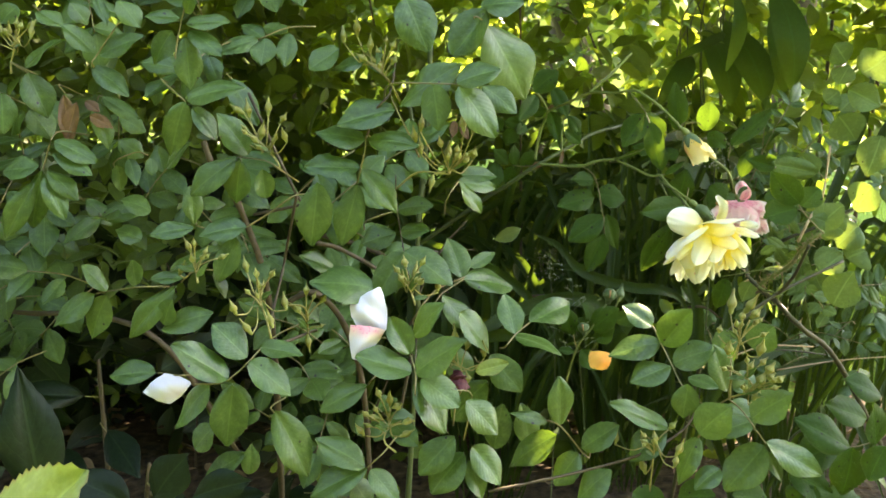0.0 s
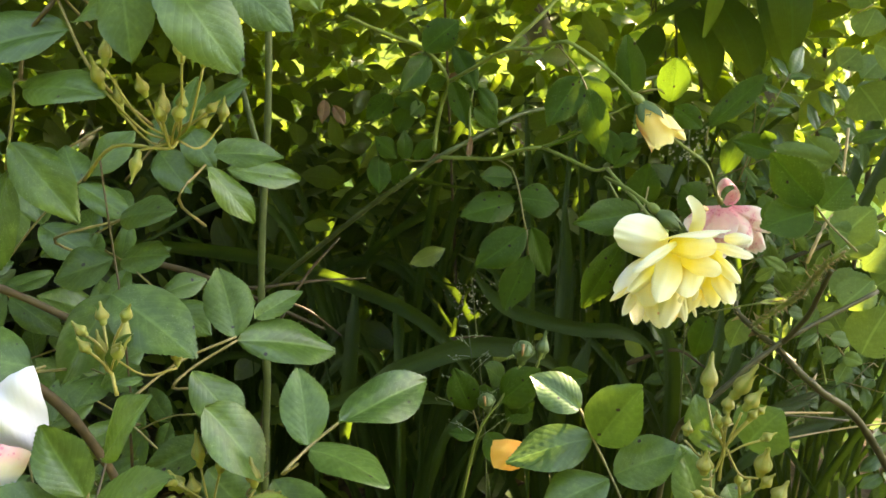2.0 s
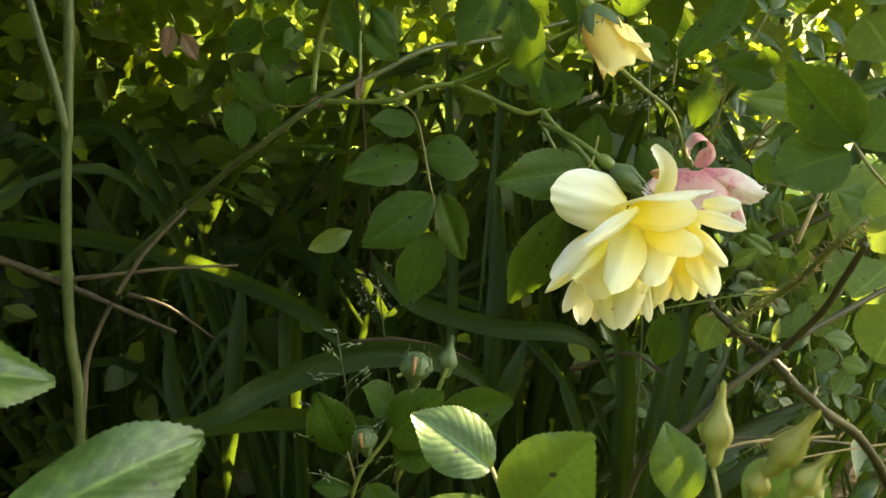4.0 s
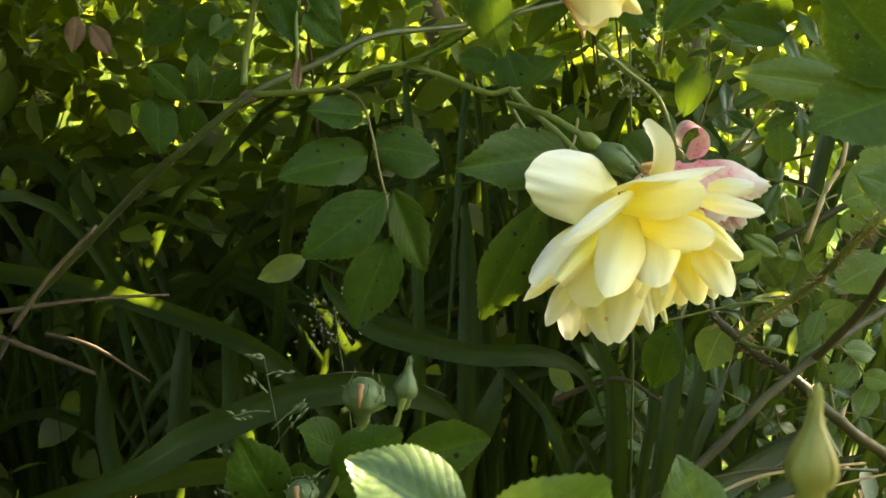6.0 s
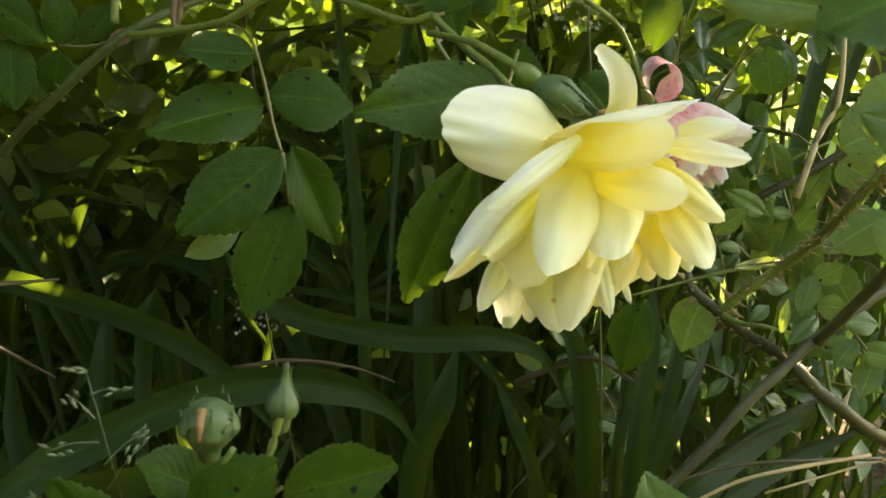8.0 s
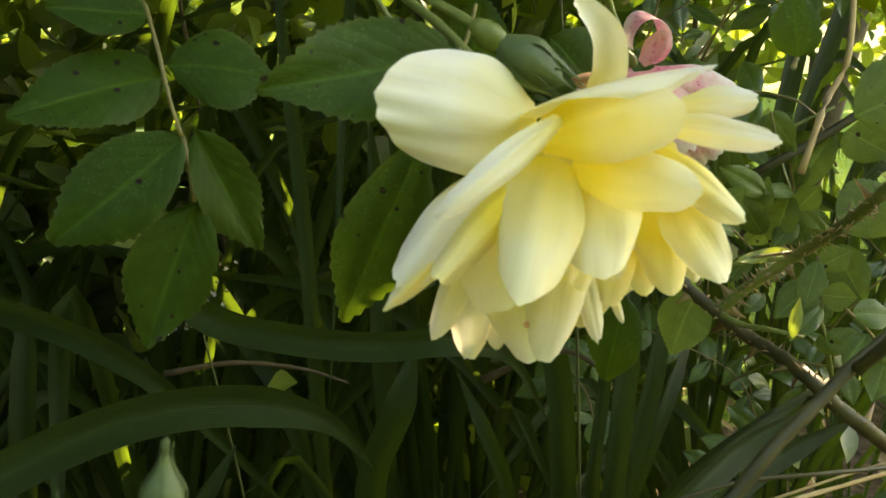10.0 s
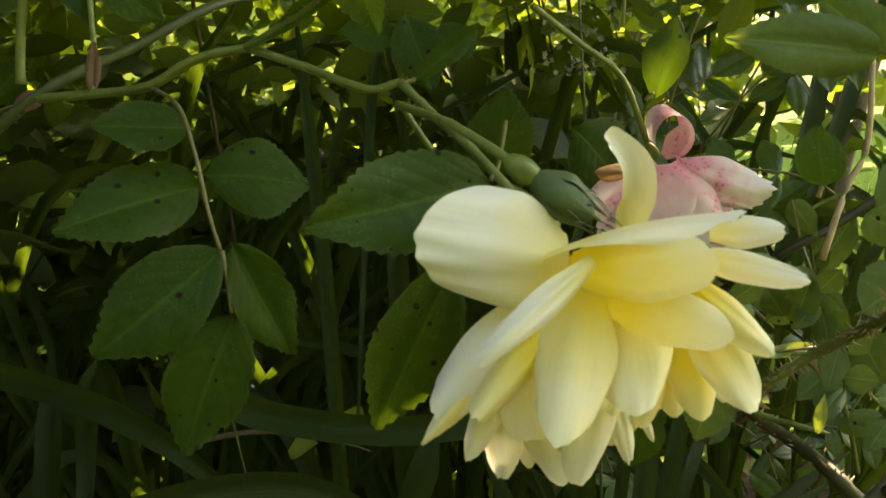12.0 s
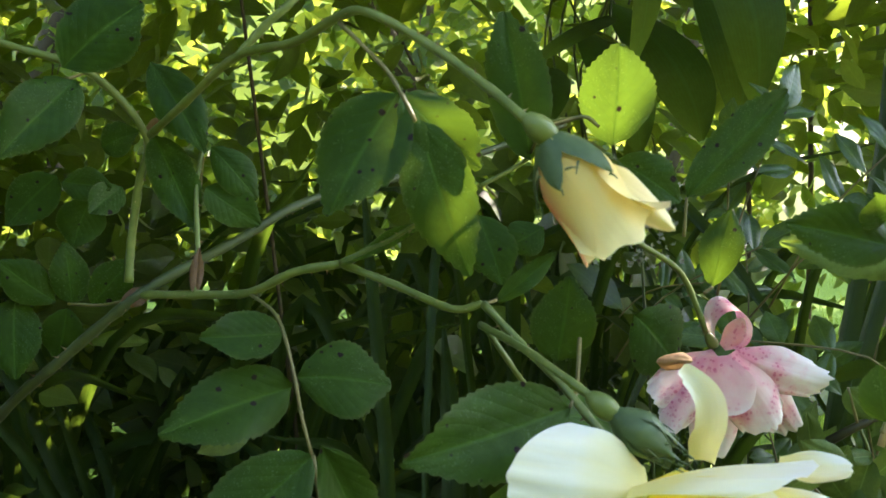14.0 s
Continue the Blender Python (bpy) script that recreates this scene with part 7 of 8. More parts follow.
pink_petal(spent, (0.3327, 0.985, 0.5828), (0.3285, 0.985, 0.542), (-0.45, -0.89, 0.05), 0.0217)
pink_petal(spent, (0.3297, 0.972, 0.5913), (0.3402, 0.968, 0.6004), (-0.48, -0.86, 0.17), 0.0106)
dry_petal(spent, (0.3196, 0.975, 0.5856), (0.3037, 0.975, 0.5869), (0.02, -0.95, 0.32), 0.0080)
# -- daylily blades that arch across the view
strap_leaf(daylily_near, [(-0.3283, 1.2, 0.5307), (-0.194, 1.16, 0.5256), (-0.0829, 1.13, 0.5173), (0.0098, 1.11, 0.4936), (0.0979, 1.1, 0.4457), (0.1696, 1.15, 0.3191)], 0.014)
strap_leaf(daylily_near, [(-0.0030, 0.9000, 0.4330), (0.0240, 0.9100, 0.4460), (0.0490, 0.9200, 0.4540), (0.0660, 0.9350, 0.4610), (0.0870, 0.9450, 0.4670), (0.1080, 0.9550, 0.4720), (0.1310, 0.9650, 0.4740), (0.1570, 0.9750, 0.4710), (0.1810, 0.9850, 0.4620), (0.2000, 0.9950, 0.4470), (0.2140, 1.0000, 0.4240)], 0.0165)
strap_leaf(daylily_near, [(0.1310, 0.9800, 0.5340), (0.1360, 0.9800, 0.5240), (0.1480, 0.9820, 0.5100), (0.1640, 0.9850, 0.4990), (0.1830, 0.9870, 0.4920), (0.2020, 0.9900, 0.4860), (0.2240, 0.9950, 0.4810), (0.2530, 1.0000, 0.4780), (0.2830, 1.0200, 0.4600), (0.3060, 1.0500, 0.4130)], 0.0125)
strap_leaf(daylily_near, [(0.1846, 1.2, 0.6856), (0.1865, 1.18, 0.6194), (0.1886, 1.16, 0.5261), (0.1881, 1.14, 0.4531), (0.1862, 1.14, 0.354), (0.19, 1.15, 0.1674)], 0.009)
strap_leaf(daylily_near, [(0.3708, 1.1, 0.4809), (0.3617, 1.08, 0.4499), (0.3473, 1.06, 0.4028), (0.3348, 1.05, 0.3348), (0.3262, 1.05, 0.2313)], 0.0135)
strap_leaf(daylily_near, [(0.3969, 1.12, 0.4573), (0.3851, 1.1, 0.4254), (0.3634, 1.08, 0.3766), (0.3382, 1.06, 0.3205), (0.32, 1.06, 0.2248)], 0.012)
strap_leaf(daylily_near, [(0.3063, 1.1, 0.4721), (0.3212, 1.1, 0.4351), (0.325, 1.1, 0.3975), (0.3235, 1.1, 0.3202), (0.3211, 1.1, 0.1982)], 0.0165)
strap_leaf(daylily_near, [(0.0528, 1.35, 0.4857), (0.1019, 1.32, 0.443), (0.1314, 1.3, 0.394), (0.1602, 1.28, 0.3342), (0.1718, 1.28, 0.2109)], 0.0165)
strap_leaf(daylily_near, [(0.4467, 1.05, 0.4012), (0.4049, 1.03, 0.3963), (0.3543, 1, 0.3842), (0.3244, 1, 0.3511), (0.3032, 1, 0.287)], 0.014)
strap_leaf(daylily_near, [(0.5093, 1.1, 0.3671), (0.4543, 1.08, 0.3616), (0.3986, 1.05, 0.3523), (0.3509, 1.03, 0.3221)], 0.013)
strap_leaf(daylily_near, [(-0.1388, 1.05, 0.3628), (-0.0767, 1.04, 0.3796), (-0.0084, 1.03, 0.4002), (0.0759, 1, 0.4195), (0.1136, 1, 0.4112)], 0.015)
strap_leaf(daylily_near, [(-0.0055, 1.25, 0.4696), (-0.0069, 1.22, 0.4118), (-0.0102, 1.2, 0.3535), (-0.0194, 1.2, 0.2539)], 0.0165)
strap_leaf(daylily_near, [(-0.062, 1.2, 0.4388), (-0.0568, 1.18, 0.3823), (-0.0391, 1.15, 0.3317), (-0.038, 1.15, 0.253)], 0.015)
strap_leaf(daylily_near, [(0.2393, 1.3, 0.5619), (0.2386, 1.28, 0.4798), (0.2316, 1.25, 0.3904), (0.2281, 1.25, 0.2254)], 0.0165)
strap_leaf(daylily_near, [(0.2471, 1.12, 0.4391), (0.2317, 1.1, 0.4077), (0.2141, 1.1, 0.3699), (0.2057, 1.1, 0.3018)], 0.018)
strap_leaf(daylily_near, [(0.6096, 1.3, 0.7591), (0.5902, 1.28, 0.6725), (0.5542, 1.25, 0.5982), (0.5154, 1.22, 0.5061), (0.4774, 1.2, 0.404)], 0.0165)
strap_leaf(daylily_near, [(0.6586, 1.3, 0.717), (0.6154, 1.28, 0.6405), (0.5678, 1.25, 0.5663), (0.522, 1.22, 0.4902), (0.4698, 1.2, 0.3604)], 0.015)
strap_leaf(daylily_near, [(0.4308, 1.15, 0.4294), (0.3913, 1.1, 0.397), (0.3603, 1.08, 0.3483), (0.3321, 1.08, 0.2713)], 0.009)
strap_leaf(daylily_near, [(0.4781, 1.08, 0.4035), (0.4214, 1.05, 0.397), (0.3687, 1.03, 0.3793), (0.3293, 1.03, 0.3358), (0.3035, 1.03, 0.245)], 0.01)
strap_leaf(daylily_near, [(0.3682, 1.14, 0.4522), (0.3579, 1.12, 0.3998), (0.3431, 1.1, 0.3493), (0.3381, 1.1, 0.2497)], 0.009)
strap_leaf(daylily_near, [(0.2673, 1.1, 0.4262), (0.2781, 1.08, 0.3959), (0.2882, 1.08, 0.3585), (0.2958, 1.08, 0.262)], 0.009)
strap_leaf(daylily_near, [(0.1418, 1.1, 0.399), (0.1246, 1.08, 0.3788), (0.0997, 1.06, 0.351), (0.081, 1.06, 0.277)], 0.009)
# -- dry canes in the shade
cane(dry_bush, [(-0.151, 1, 0.5395), (-0.1093, 1, 0.5283), (-0.0762, 1, 0.5152), (-0.0393, 1, 0.4981), (0.0006, 1, 0.4796)], 0.0032, 0.00128)
cane(dry_bush, [(-0.0762, 1, 0.5152), (-0.049, 1, 0.517), (-0.0074, 1.02, 0.5184), (0.0316, 1.05, 0.5144)], 0.002, 0.0008)
cane(dry_bush, [(-0.056, 0.92, 0.3244), (-0.0327, 0.92, 0.4448), (-0.0287, 0.93, 0.4886), (-0.0051, 0.945, 0.5351), (0.0232, 0.955, 0.567)], 0.0022, 0.0008800000000000001)
cane(dry_bush, [(0.1051, 1.12, 0.4375), (0.1416, 1.12, 0.4397), (0.1782, 1.12, 0.4324), (0.2059, 1.12, 0.4202)], 0.0018, 0.00072)
cane(dry_bush, [(-0.064, 1.1, 0.4826), (-0.0323, 1.1, 0.4713), (-0.0035, 1.12, 0.4405)], 0.002, 0.0008)
cane(dry_bush, [(0.2849, 1.12, 0.4125), (0.3258, 1.1, 0.4328), (0.3522, 1.08, 0.4205)], 0.0025, 0.001)


# the level cream petal on top
outer_petal(bloom, (0.2515, 0.842, 0.5835), (0.289, 0.822, 0.592), (-0.18, 0.24, 0.95), 0.026)


def clasp_sepal(flower, neck, tip, radius, turn, reach, span, material, seed, swell=0.0):
    """A pointed sepal lying on a bud, with a whisker at its tip and two at its sides."""
    rnd = random.Random(seed)
    o, z = root_of(flower), (Vector(tip) - Vector(neck)).normalized()
    a = z.cross(Vector((0, 1, 0))).normalized()
    b = z.cross(a)
    length, verts, uvs = (Vector(tip) - Vector(neck)).length, [], []

    def spot(v, w, proud):
        r = radius * (0.3 + 0.74 * math.sin(math.pi / 2 * min(1, v / 0.42)) - (0.16 + swell) * max(0, v - 0.4)) + proud
        return Vector(neck) - o + z * length * v + (a * math.cos(w) + b * math.sin(w)) * r

    for i in range(13):
        s = i / 12
        half = span * 0.5 * (1 - s ** 1.6) ** 0.9 * (0.75 + 0.25 * math.sin(math.pi * min(1, s * 2))) + 0.6
        for u in (-1, -0.5, 0, 0.5, 1):
            verts.append(spot(reach * s, radians(turn + 5 * s * math.sin(seed) + half * u), radius * (0.05 + 0.05 * (1 - abs(u)) + 0.12 * s ** 4)))
            uvs.append((0.5 + 0.5 * u, s))
    part("sepal", mesh_of("sepal", verts, grid_faces(13, 5), uvs), material, flower)
    for s, u in ((1.0, 0.0), (0.55, 1.0), (0.7, -1.0)):
        half = span * 0.5 * (1 - s ** 1.6) ** 0.9
        w = radians(turn + half * u + 5 * s * math.sin(seed))
        p = spot(reach * s, w, radius * 0.08)
        q = spot(reach * (s + rnd.uniform(0.1, 0.24)), w + u * 0.25, radius * rnd.uniform(0.12, 0.3))
        part("sepal_whisker", tube("sepal_whisker", [p, p.lerp(q, 0.5) + Vector((0, 0, 0.0003)), q], 0.00035, 0.00008, 5, 3), material, flower)


def calyx_of(flower, top, neck, width):
    part("calyx", HIP, None, flower, "swollen green hip").matrix_basis = axis_pose(Vector(top).lerp(Vector(neck), 0.66), neck, width, root_of(flower), 0, 1.0)


calyx_of(half_open, (0.2285, 0.835, 0.677), (0.2352, 0.835, 0.6708), 0.0066)
for k, reach in enumerate((0.42, 0.5, 0.38, 0.46, 0.36)):
    clasp_sepal(half_open, (0.2338, 0.835, 0.6715), (0.2490, 0.8340, 0.6450), 0.0092, 200 + 72 * k, reach, 84, CALYX, k)

green_bud = thing("rose_bud", "closed green rose bud nodding above the open bloom", "rose bud", (0.2457, 0.852, 0.6038))
calyx_of(green_bud, (0.2445, 0.8535, 0.6053), (0.2513, 0.851, 0.5995), 0.0066)
bud_neck, bud_tip = (0.2503, 0.8512, 0.6003), (0.2662, 0.8455, 0.5878)
v, f = lathe([(0.3, 0.0), (0.72, 0.12), (0.98, 0.32), (1.0, 0.5), (0.84, 0.7), (0.5, 0.88), (0.2, 0.97), (0.02, 1.0)], 16)
shut = mesh_of("bud", v, f)
m = axis_pose(bud_neck, bud_tip, 0.0052, root_of(green_bud))
m = m @ Matrix.Diagonal((1, 1, 0.0178 / 0.0052, 1))
part("bud", shut, CALYX, green_bud).matrix_basis = m
for k in range(5):
    clasp_sepal(green_bud, bud_neck, bud_tip, 0.0055, 20 + 72 * k, 0.98, 80, CALYX, 10 + k, 1.0)


# wrapped petals of the half-open bud
def wrapped_petal(flower, neck, tip, radius, start, span, size, flare, material, seed):
    o, z = root_of(flower), (Vector(tip) - Vector(neck)).normalized()
    a = z.cross(Vector((0, 1, 0))).normalized()
    b = z.cross(a)
    length, verts, uvs = (Vector(tip) - Vector(neck)).length, [], []
    for i in range(15):
        v = i / 14
        r = radius * size * (0.3 + 0.72 * math.sin(math.pi / 2 * min(1, v / 0.45)) - 0.16 * max(0, v - 0.4) + flare * max(0, v - 0.72) ** 2 * 9)
        for j in range(13):
            u = 2 * j / 12 - 1
            w = radians(start + span * u * 0.5 * (0.75 + 0.25 * math.sin(math.pi * v)))
            rim = 1 + flare * 1.2 * abs(u) ** 3 * v ** 3 + 0.05 * math.sin(9 * u + seed) * v ** 4
            drop = length * (v * (1 - 0.13 * abs(u) ** 2) + 0.03 * math.sin(7 * u + seed) * v ** 3)
            verts.append(Vector(neck) - o + z * drop + (a * math.cos(w) + b * math.sin(w)) * r * rim)
            uvs.append((0.5 + 0.5 * u, v))
    part("petal", mesh_of("petal", verts, grid_faces(15, 13), uvs), material, flower)


for start, span, size, flare, long, material, seed in ((200, 190, 1.0, 0.12, 1.0, PETAL_BLUSH, 1), (330, 200, 1.04, 0.5, 0.98, PETAL_BUD, 2), (80, 190, 0.95, 0.2, 1.0, PETAL_BUD, 3), (260, 150, 0.7, 0.25, 1.05, PETAL_BUD, 4), (30, 160, 0.62, 0.2, 1.02, PETAL_BUD, 5)):
    neck, tip = Vector((0.2338, 0.835, 0.6715)), Vector((0.2490, 0.8340, 0.6450))
    wrapped_petal(half_open, neck, neck.lerp(tip, long), 0.0088, start, span, size, flare, material, seed)

# curled-back petal above the spent bloom
part("calyx", HIP, None, spent).matrix_basis = axis_pose((0.3285, 0.979, 0.592), (0.331, 0.978, 0.587), 0.005, root_of(spent))


def ring_petal(flower, centre, radius, width):
    o, verts, uvs = root_of(flower), [], []
    for i in range(17):
        w = -1.4 + 4.9 * i / 16
        half = width * (0.35 + 0.65 * math.sin(math.pi * (0.1 + 0.8 * i / 16)))
        for u in (-1, -0.3, 0.3, 1):
            verts.append(Vector(centre) - o + Vector((radius * math.cos(w) * 0.75, u * half * 0.6 - 0.002 * math.cos(w), radius * math.sin(w) + u * half * 0.15)))
            uvs.append((0.5 + 0.5 * u, i / 16))
    me = mesh_of("petal", verts, grid_faces(17, 4), uvs)
    part("petal", me, PETAL_PINK, flower, "pink petal curled back on itself")


ring_petal(spent, (0.332, 0.972, 0.6005), 0.0088, 0.014)

# -- low buds standing over the daylilies
low_buds = part("bud_stalk", tube("bud_stalk", [(0.15 - 0.42, 0.8 - 1.0, 0.515), (0.1535 - 0.42, 0.8 - 1.0, 0.517)], 0.001, 0.001, 5), STEM, yellow_bush)
low_buds["stem_top"] = [0.1535 - 0.42, 0.8 - 1.0, 0.500]
v, f = lathe([(0.1, -0.5), (0.19, -0.42), (0.23, -0.25), (0.26, -0.1), (0.4, 0.02), (0.5, 0.2), (0.52, 0.4), (0.46, 0.6), (0.3, 0.76), (0.12, 0.84), (0.02, 0.86)], 14)
ROUND_BUD = mesh_of("bud", v, f)
ROUND_BUD.materials.append(CALYX)
SLIM_BUD, SLIM_SEPALS = BUD_KINDS[2][0].copy(), [me.copy() for me in BUD_KINDS[2][1]]
for me in (SLIM_BUD, *SLIM_SEPALS):
    me.materials.clear()
    me.materials.append(CALYX)
for base, tip, width in (((0.1575, 0.778, 0.523), (0.1588, 0.776, 0.533), 0.0122), ((0.1712, 0.803, 0.5185), (0.1741, 0.8029, 0.5347), 0.0085), ((0.137, 0.79, 0.488), (0.135, 0.788, 0.499), 0.010)):
    slim = width < 0.009
    m = axis_pose(base, tip, width, root_of(yellow_bush), 10, 1.05 if slim else 0.95)
    part("bud", SLIM_BUD if slim else ROUND_BUD, None, low_buds).matrix_basis = m
    if slim:
        for me in SLIM_SEPALS:
            part("sepal", me, None, low_buds).matrix_basis = m
        continue
    way = (Vector(tip) - Vector(base)).normalized()
    for k in range(5):
        clasp_sepal(low_buds, Vector(base) - way * width * 0.05, Vector(base) + way * width * 0.86, width * 0.51, 30 + 72 * k, 0.92, 70, CALYX, 20 + k, 0.55)
    part("withered_tip", tube("withered_tip", [Vector(base) - root_of(low_buds) + way * width * up + Vector((-0.08 * width, -width * deep, 0)) for up, deep in ((0.72, 0.24), (0.55, 0.46), (0.4, 0.54), (0.2, 0.55))], 0.0011, 0.0005, 7, 3), DRY, low_buds, "brown withered petal tip")

# the withered dark bud among the glossy leaves
withered = part("withered_bud", BUD_KINDS[3][0].copy(), None, glossy_bush, "withered dark red bud")
withered.data.materials.clear()
withered.data.materials.append(DARK_BUD)
for v in withered.data.vertices:
    v.co = v.co * (1 + 0.5 * noise.noise(v.co * 4.0)) + Vector((0.12 * noise.noise(v.co * 9.0), 0.1 * noise.noise(v.co * 7.0), 0))
withered.matrix_basis = axis_pose((0.0220, 0.5960, 0.5100), (0.0230, 0.5880, 0.4950), 0.0115, root_of(glossy_bush), 0, 0.6)
shrunk = [petal_mesh(70 + k, cup=0.5, roll=0.3, ruffle=0.3, notch=0.1, claw=0.5, crimp=4.0) for k in range(3)]
for k in range(9):
    w = 2 * math.pi * k / 9 + 0.3
    ring = Vector((math.cos(w), math.sin(w) * 0.7, 0.0))
    foot = Vector((0.0220, 0.5960, 0.5100)) + ring * 0.003
    me = shrunk[k % 3].copy()
    me.materials.append(DARK_BUD)
    shred = part("withered_petal", me, None, glossy_bush, "shrivelled dark red petal")
    shred.matrix_basis = blade_pose(foot, foot + ring * (0.007 if k % 2 else 0.004) + Vector((0.0005, -0.004, -0.009)), ring + Vector((0, -0.25, 0.1)), 0.011, root_of(glossy_bush))


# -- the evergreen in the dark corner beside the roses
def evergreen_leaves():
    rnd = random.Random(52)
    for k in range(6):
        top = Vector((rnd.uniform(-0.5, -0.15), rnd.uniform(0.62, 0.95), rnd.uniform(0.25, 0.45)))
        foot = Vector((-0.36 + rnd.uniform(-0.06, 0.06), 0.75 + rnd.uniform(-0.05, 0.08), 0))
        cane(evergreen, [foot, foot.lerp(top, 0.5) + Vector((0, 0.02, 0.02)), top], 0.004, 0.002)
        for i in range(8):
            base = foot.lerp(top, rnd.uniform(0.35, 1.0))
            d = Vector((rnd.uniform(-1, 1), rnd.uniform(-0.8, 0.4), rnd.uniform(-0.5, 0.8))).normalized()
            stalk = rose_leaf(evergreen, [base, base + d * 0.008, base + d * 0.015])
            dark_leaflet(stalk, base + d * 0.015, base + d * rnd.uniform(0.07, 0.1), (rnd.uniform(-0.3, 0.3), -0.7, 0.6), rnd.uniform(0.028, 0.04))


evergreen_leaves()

# -- leaflets and buds crowded round the low clusters
lf = rose_leaf(glossy_bush, [(0.0190, 0.6000, 0.4690), (0.0210, 0.6000, 0.4880), (0.0260, 0.6000, 0.4980)])
leaflet(lf, (0.0170, 0.6100, 0.4700), (0.0420, 0.6040, 0.5020), (0.1, -0.75, 0.65), 0.0260)
leaflet(lf, (0.0120, 0.6400, 0.5240), (-0.0150, 0.6340, 0.5140), (0.1, -0.75, 0.65), 0.0180)
leaflet(lf, (0.0130, 0.6300, 0.5170), (0.0340, 0.6240, 0.4990), (0.1, -0.75, 0.65), 0.0240)
leaflet(lf, (0.0520, 0.7400, 0.3880), (0.0600, 0.7340, 0.4320), (0.1, -0.75, 0.65), 0.0260)
leaflet(lf, (0.0850, 0.7400, 0.3940), (0.0780, 0.7340, 0.4330), (0.1, -0.75, 0.65), 0.0240)
pale_leaflet(lf, (0.0350, 0.5950, 0.5130), (0.0580, 0.5890, 0.5230), (0.15, -0.7, 0.7), 0.0135)
lf = rose_leaf(glossy_bush, [(0.2350, 0.6500, 0.4750), (0.2360, 0.6550, 0.4890), (0.2370, 0.6600, 0.5050)])
leaflet(lf, (0.2380, 0.6650, 0.4770), (0.2250, 0.6590, 0.5140), (0.1, -0.75, 0.65), 0.0240)
leaflet(lf, (0.2590, 0.6800, 0.5080), (0.2730, 0.6740, 0.5280), (0.1, -0.75, 0.65), 0.0280)
leaflet(lf, (0.2510, 0.6800, 0.4890), (0.2590, 0.6740, 0.4720), (0.1, -0.75, 0.65), 0.0220)
leaflet(lf, (0.2390, 0.6650, 0.4650), (0.2600, 0.6590, 0.4550), (0.1, -0.75, 0.65), 0.0220)
cl = bud_cluster(glossy_bush, [(0.2320, 0.6400, 0.4800), (0.2320, 0.6400, 0.4940), (0.2370, 0.6380, 0.4980), (0.2440, 0.6360, 0.4970)], 1.5)
rose_bud(cl, (0.2570, 0.6320, 0.5050), (0.2620, 0.6320, 0.5130), 0.0085)
rose_bud(cl, (0.2510, 0.6320, 0.4960), (0.2560, 0.6320, 0.5060), 0.0095)
rose_bud(cl, (0.2580, 0.6320, 0.5000), (0.2630, 0.6320, 0.5040), 0.0070)
rose_bud(cl, (0.2650, 0.6320, 0.4980), (0.2700, 0.6320, 0.5020), 0.0075)
cl = bud_cluster(glossy_bush, [(0.2320, 0.6400, 0.4800), (0.2400, 0.6380, 0.4840), (0.2450, 0.6360, 0.4860)], 1.2)
rose_bud(cl, (0.2490, 0.6340, 0.4840), (0.2530, 0.6340, 0.4930), 0.0085)
old_cane(yellow_bush, [(0.3430, 0.8000, 0.3590), (0.3670, 0.8000, 0.3710), (0.3840, 0.8000, 0.3830)], 0.0008, 0.0006)

# low leaves take the darker spotted colour in place of the shade there
lf = rose_leaf(glossy_bush, [(0.3980, 0.7300, 0.4150), (0.3830, 0.7300, 0.4060), (0.3690, 0.7300, 0.4020)])
spotted_leaflet(lf, (0.3700, 0.7300, 0.4020), (0.3220, 0.7200, 0.4320), (-0.05, -0.72, 0.68), 0.0340)
spotted_leaflet(lf, (0.3670, 0.7450, 0.3970), (0.3220, 0.7350, 0.3880), (-0.05, -0.72, 0.68), 0.0340)
spotted_leaflet(lf, (0.3650, 0.7200, 0.4070), (0.3620, 0.7100, 0.3640), (-0.05, -0.72, 0.68), 0.0320)
spotted_leaflet(lf, (0.3770, 0.7000, 0.4190), (0.3650, 0.6900, 0.4600), (0.10, -0.72, 0.68), 0.0240)
spotted_leaflet(lf, (0.3950, 0.7600, 0.4170), (0.3550, 0.7500, 0.4370), (-0.05, -0.72, 0.68), 0.0300)
spotted_leaflet(lf, (0.3890, 0.7100, 0.4130), (0.3740, 0.7000, 0.3850), (0.10, -0.72, 0.68), 0.0260)
spotted_leaflet(lf, (0.3190, 0.7400, 0.3750), (0.3570, 0.7300, 0.3590), (-0.05, -0.72, 0.68), 0.0340)
spotted_leaflet(lf, (0.2900, 0.7000, 0.3660), (0.2560, 0.6900, 0.3720), (0.10, -0.72, 0.68), 0.0280)
spotted_leaflet(lf, (0.3960, 0.7400, 0.4480), (0.3640, 0.7300, 0.4660), (0.10, -0.72, 0.68), 0.0260)
spotted_leaflet(lf, (0.3400, 0.7300, 0.3650), (0.3230, 0.7200, 0.3450), (-0.05, -0.72, 0.68), 0.0340)
spotted_leaflet(lf, (0.4020, 0.7500, 0.3310), (0.3450, 0.7400, 0.3430), (-0.05, -0.72, 0.68), 0.0400)
spotted_leaflet(lf, (0.1730, 0.7000, 0.3700), (0.2010, 0.6900, 0.3570), (-0.05, -0.72, 0.68), 0.0300)
spotted_leaflet(lf, (0.2120, 0.7000, 0.3660), (0.2410, 0.6900, 0.3720), (-0.05, -0.72, 0.68), 0.0300)

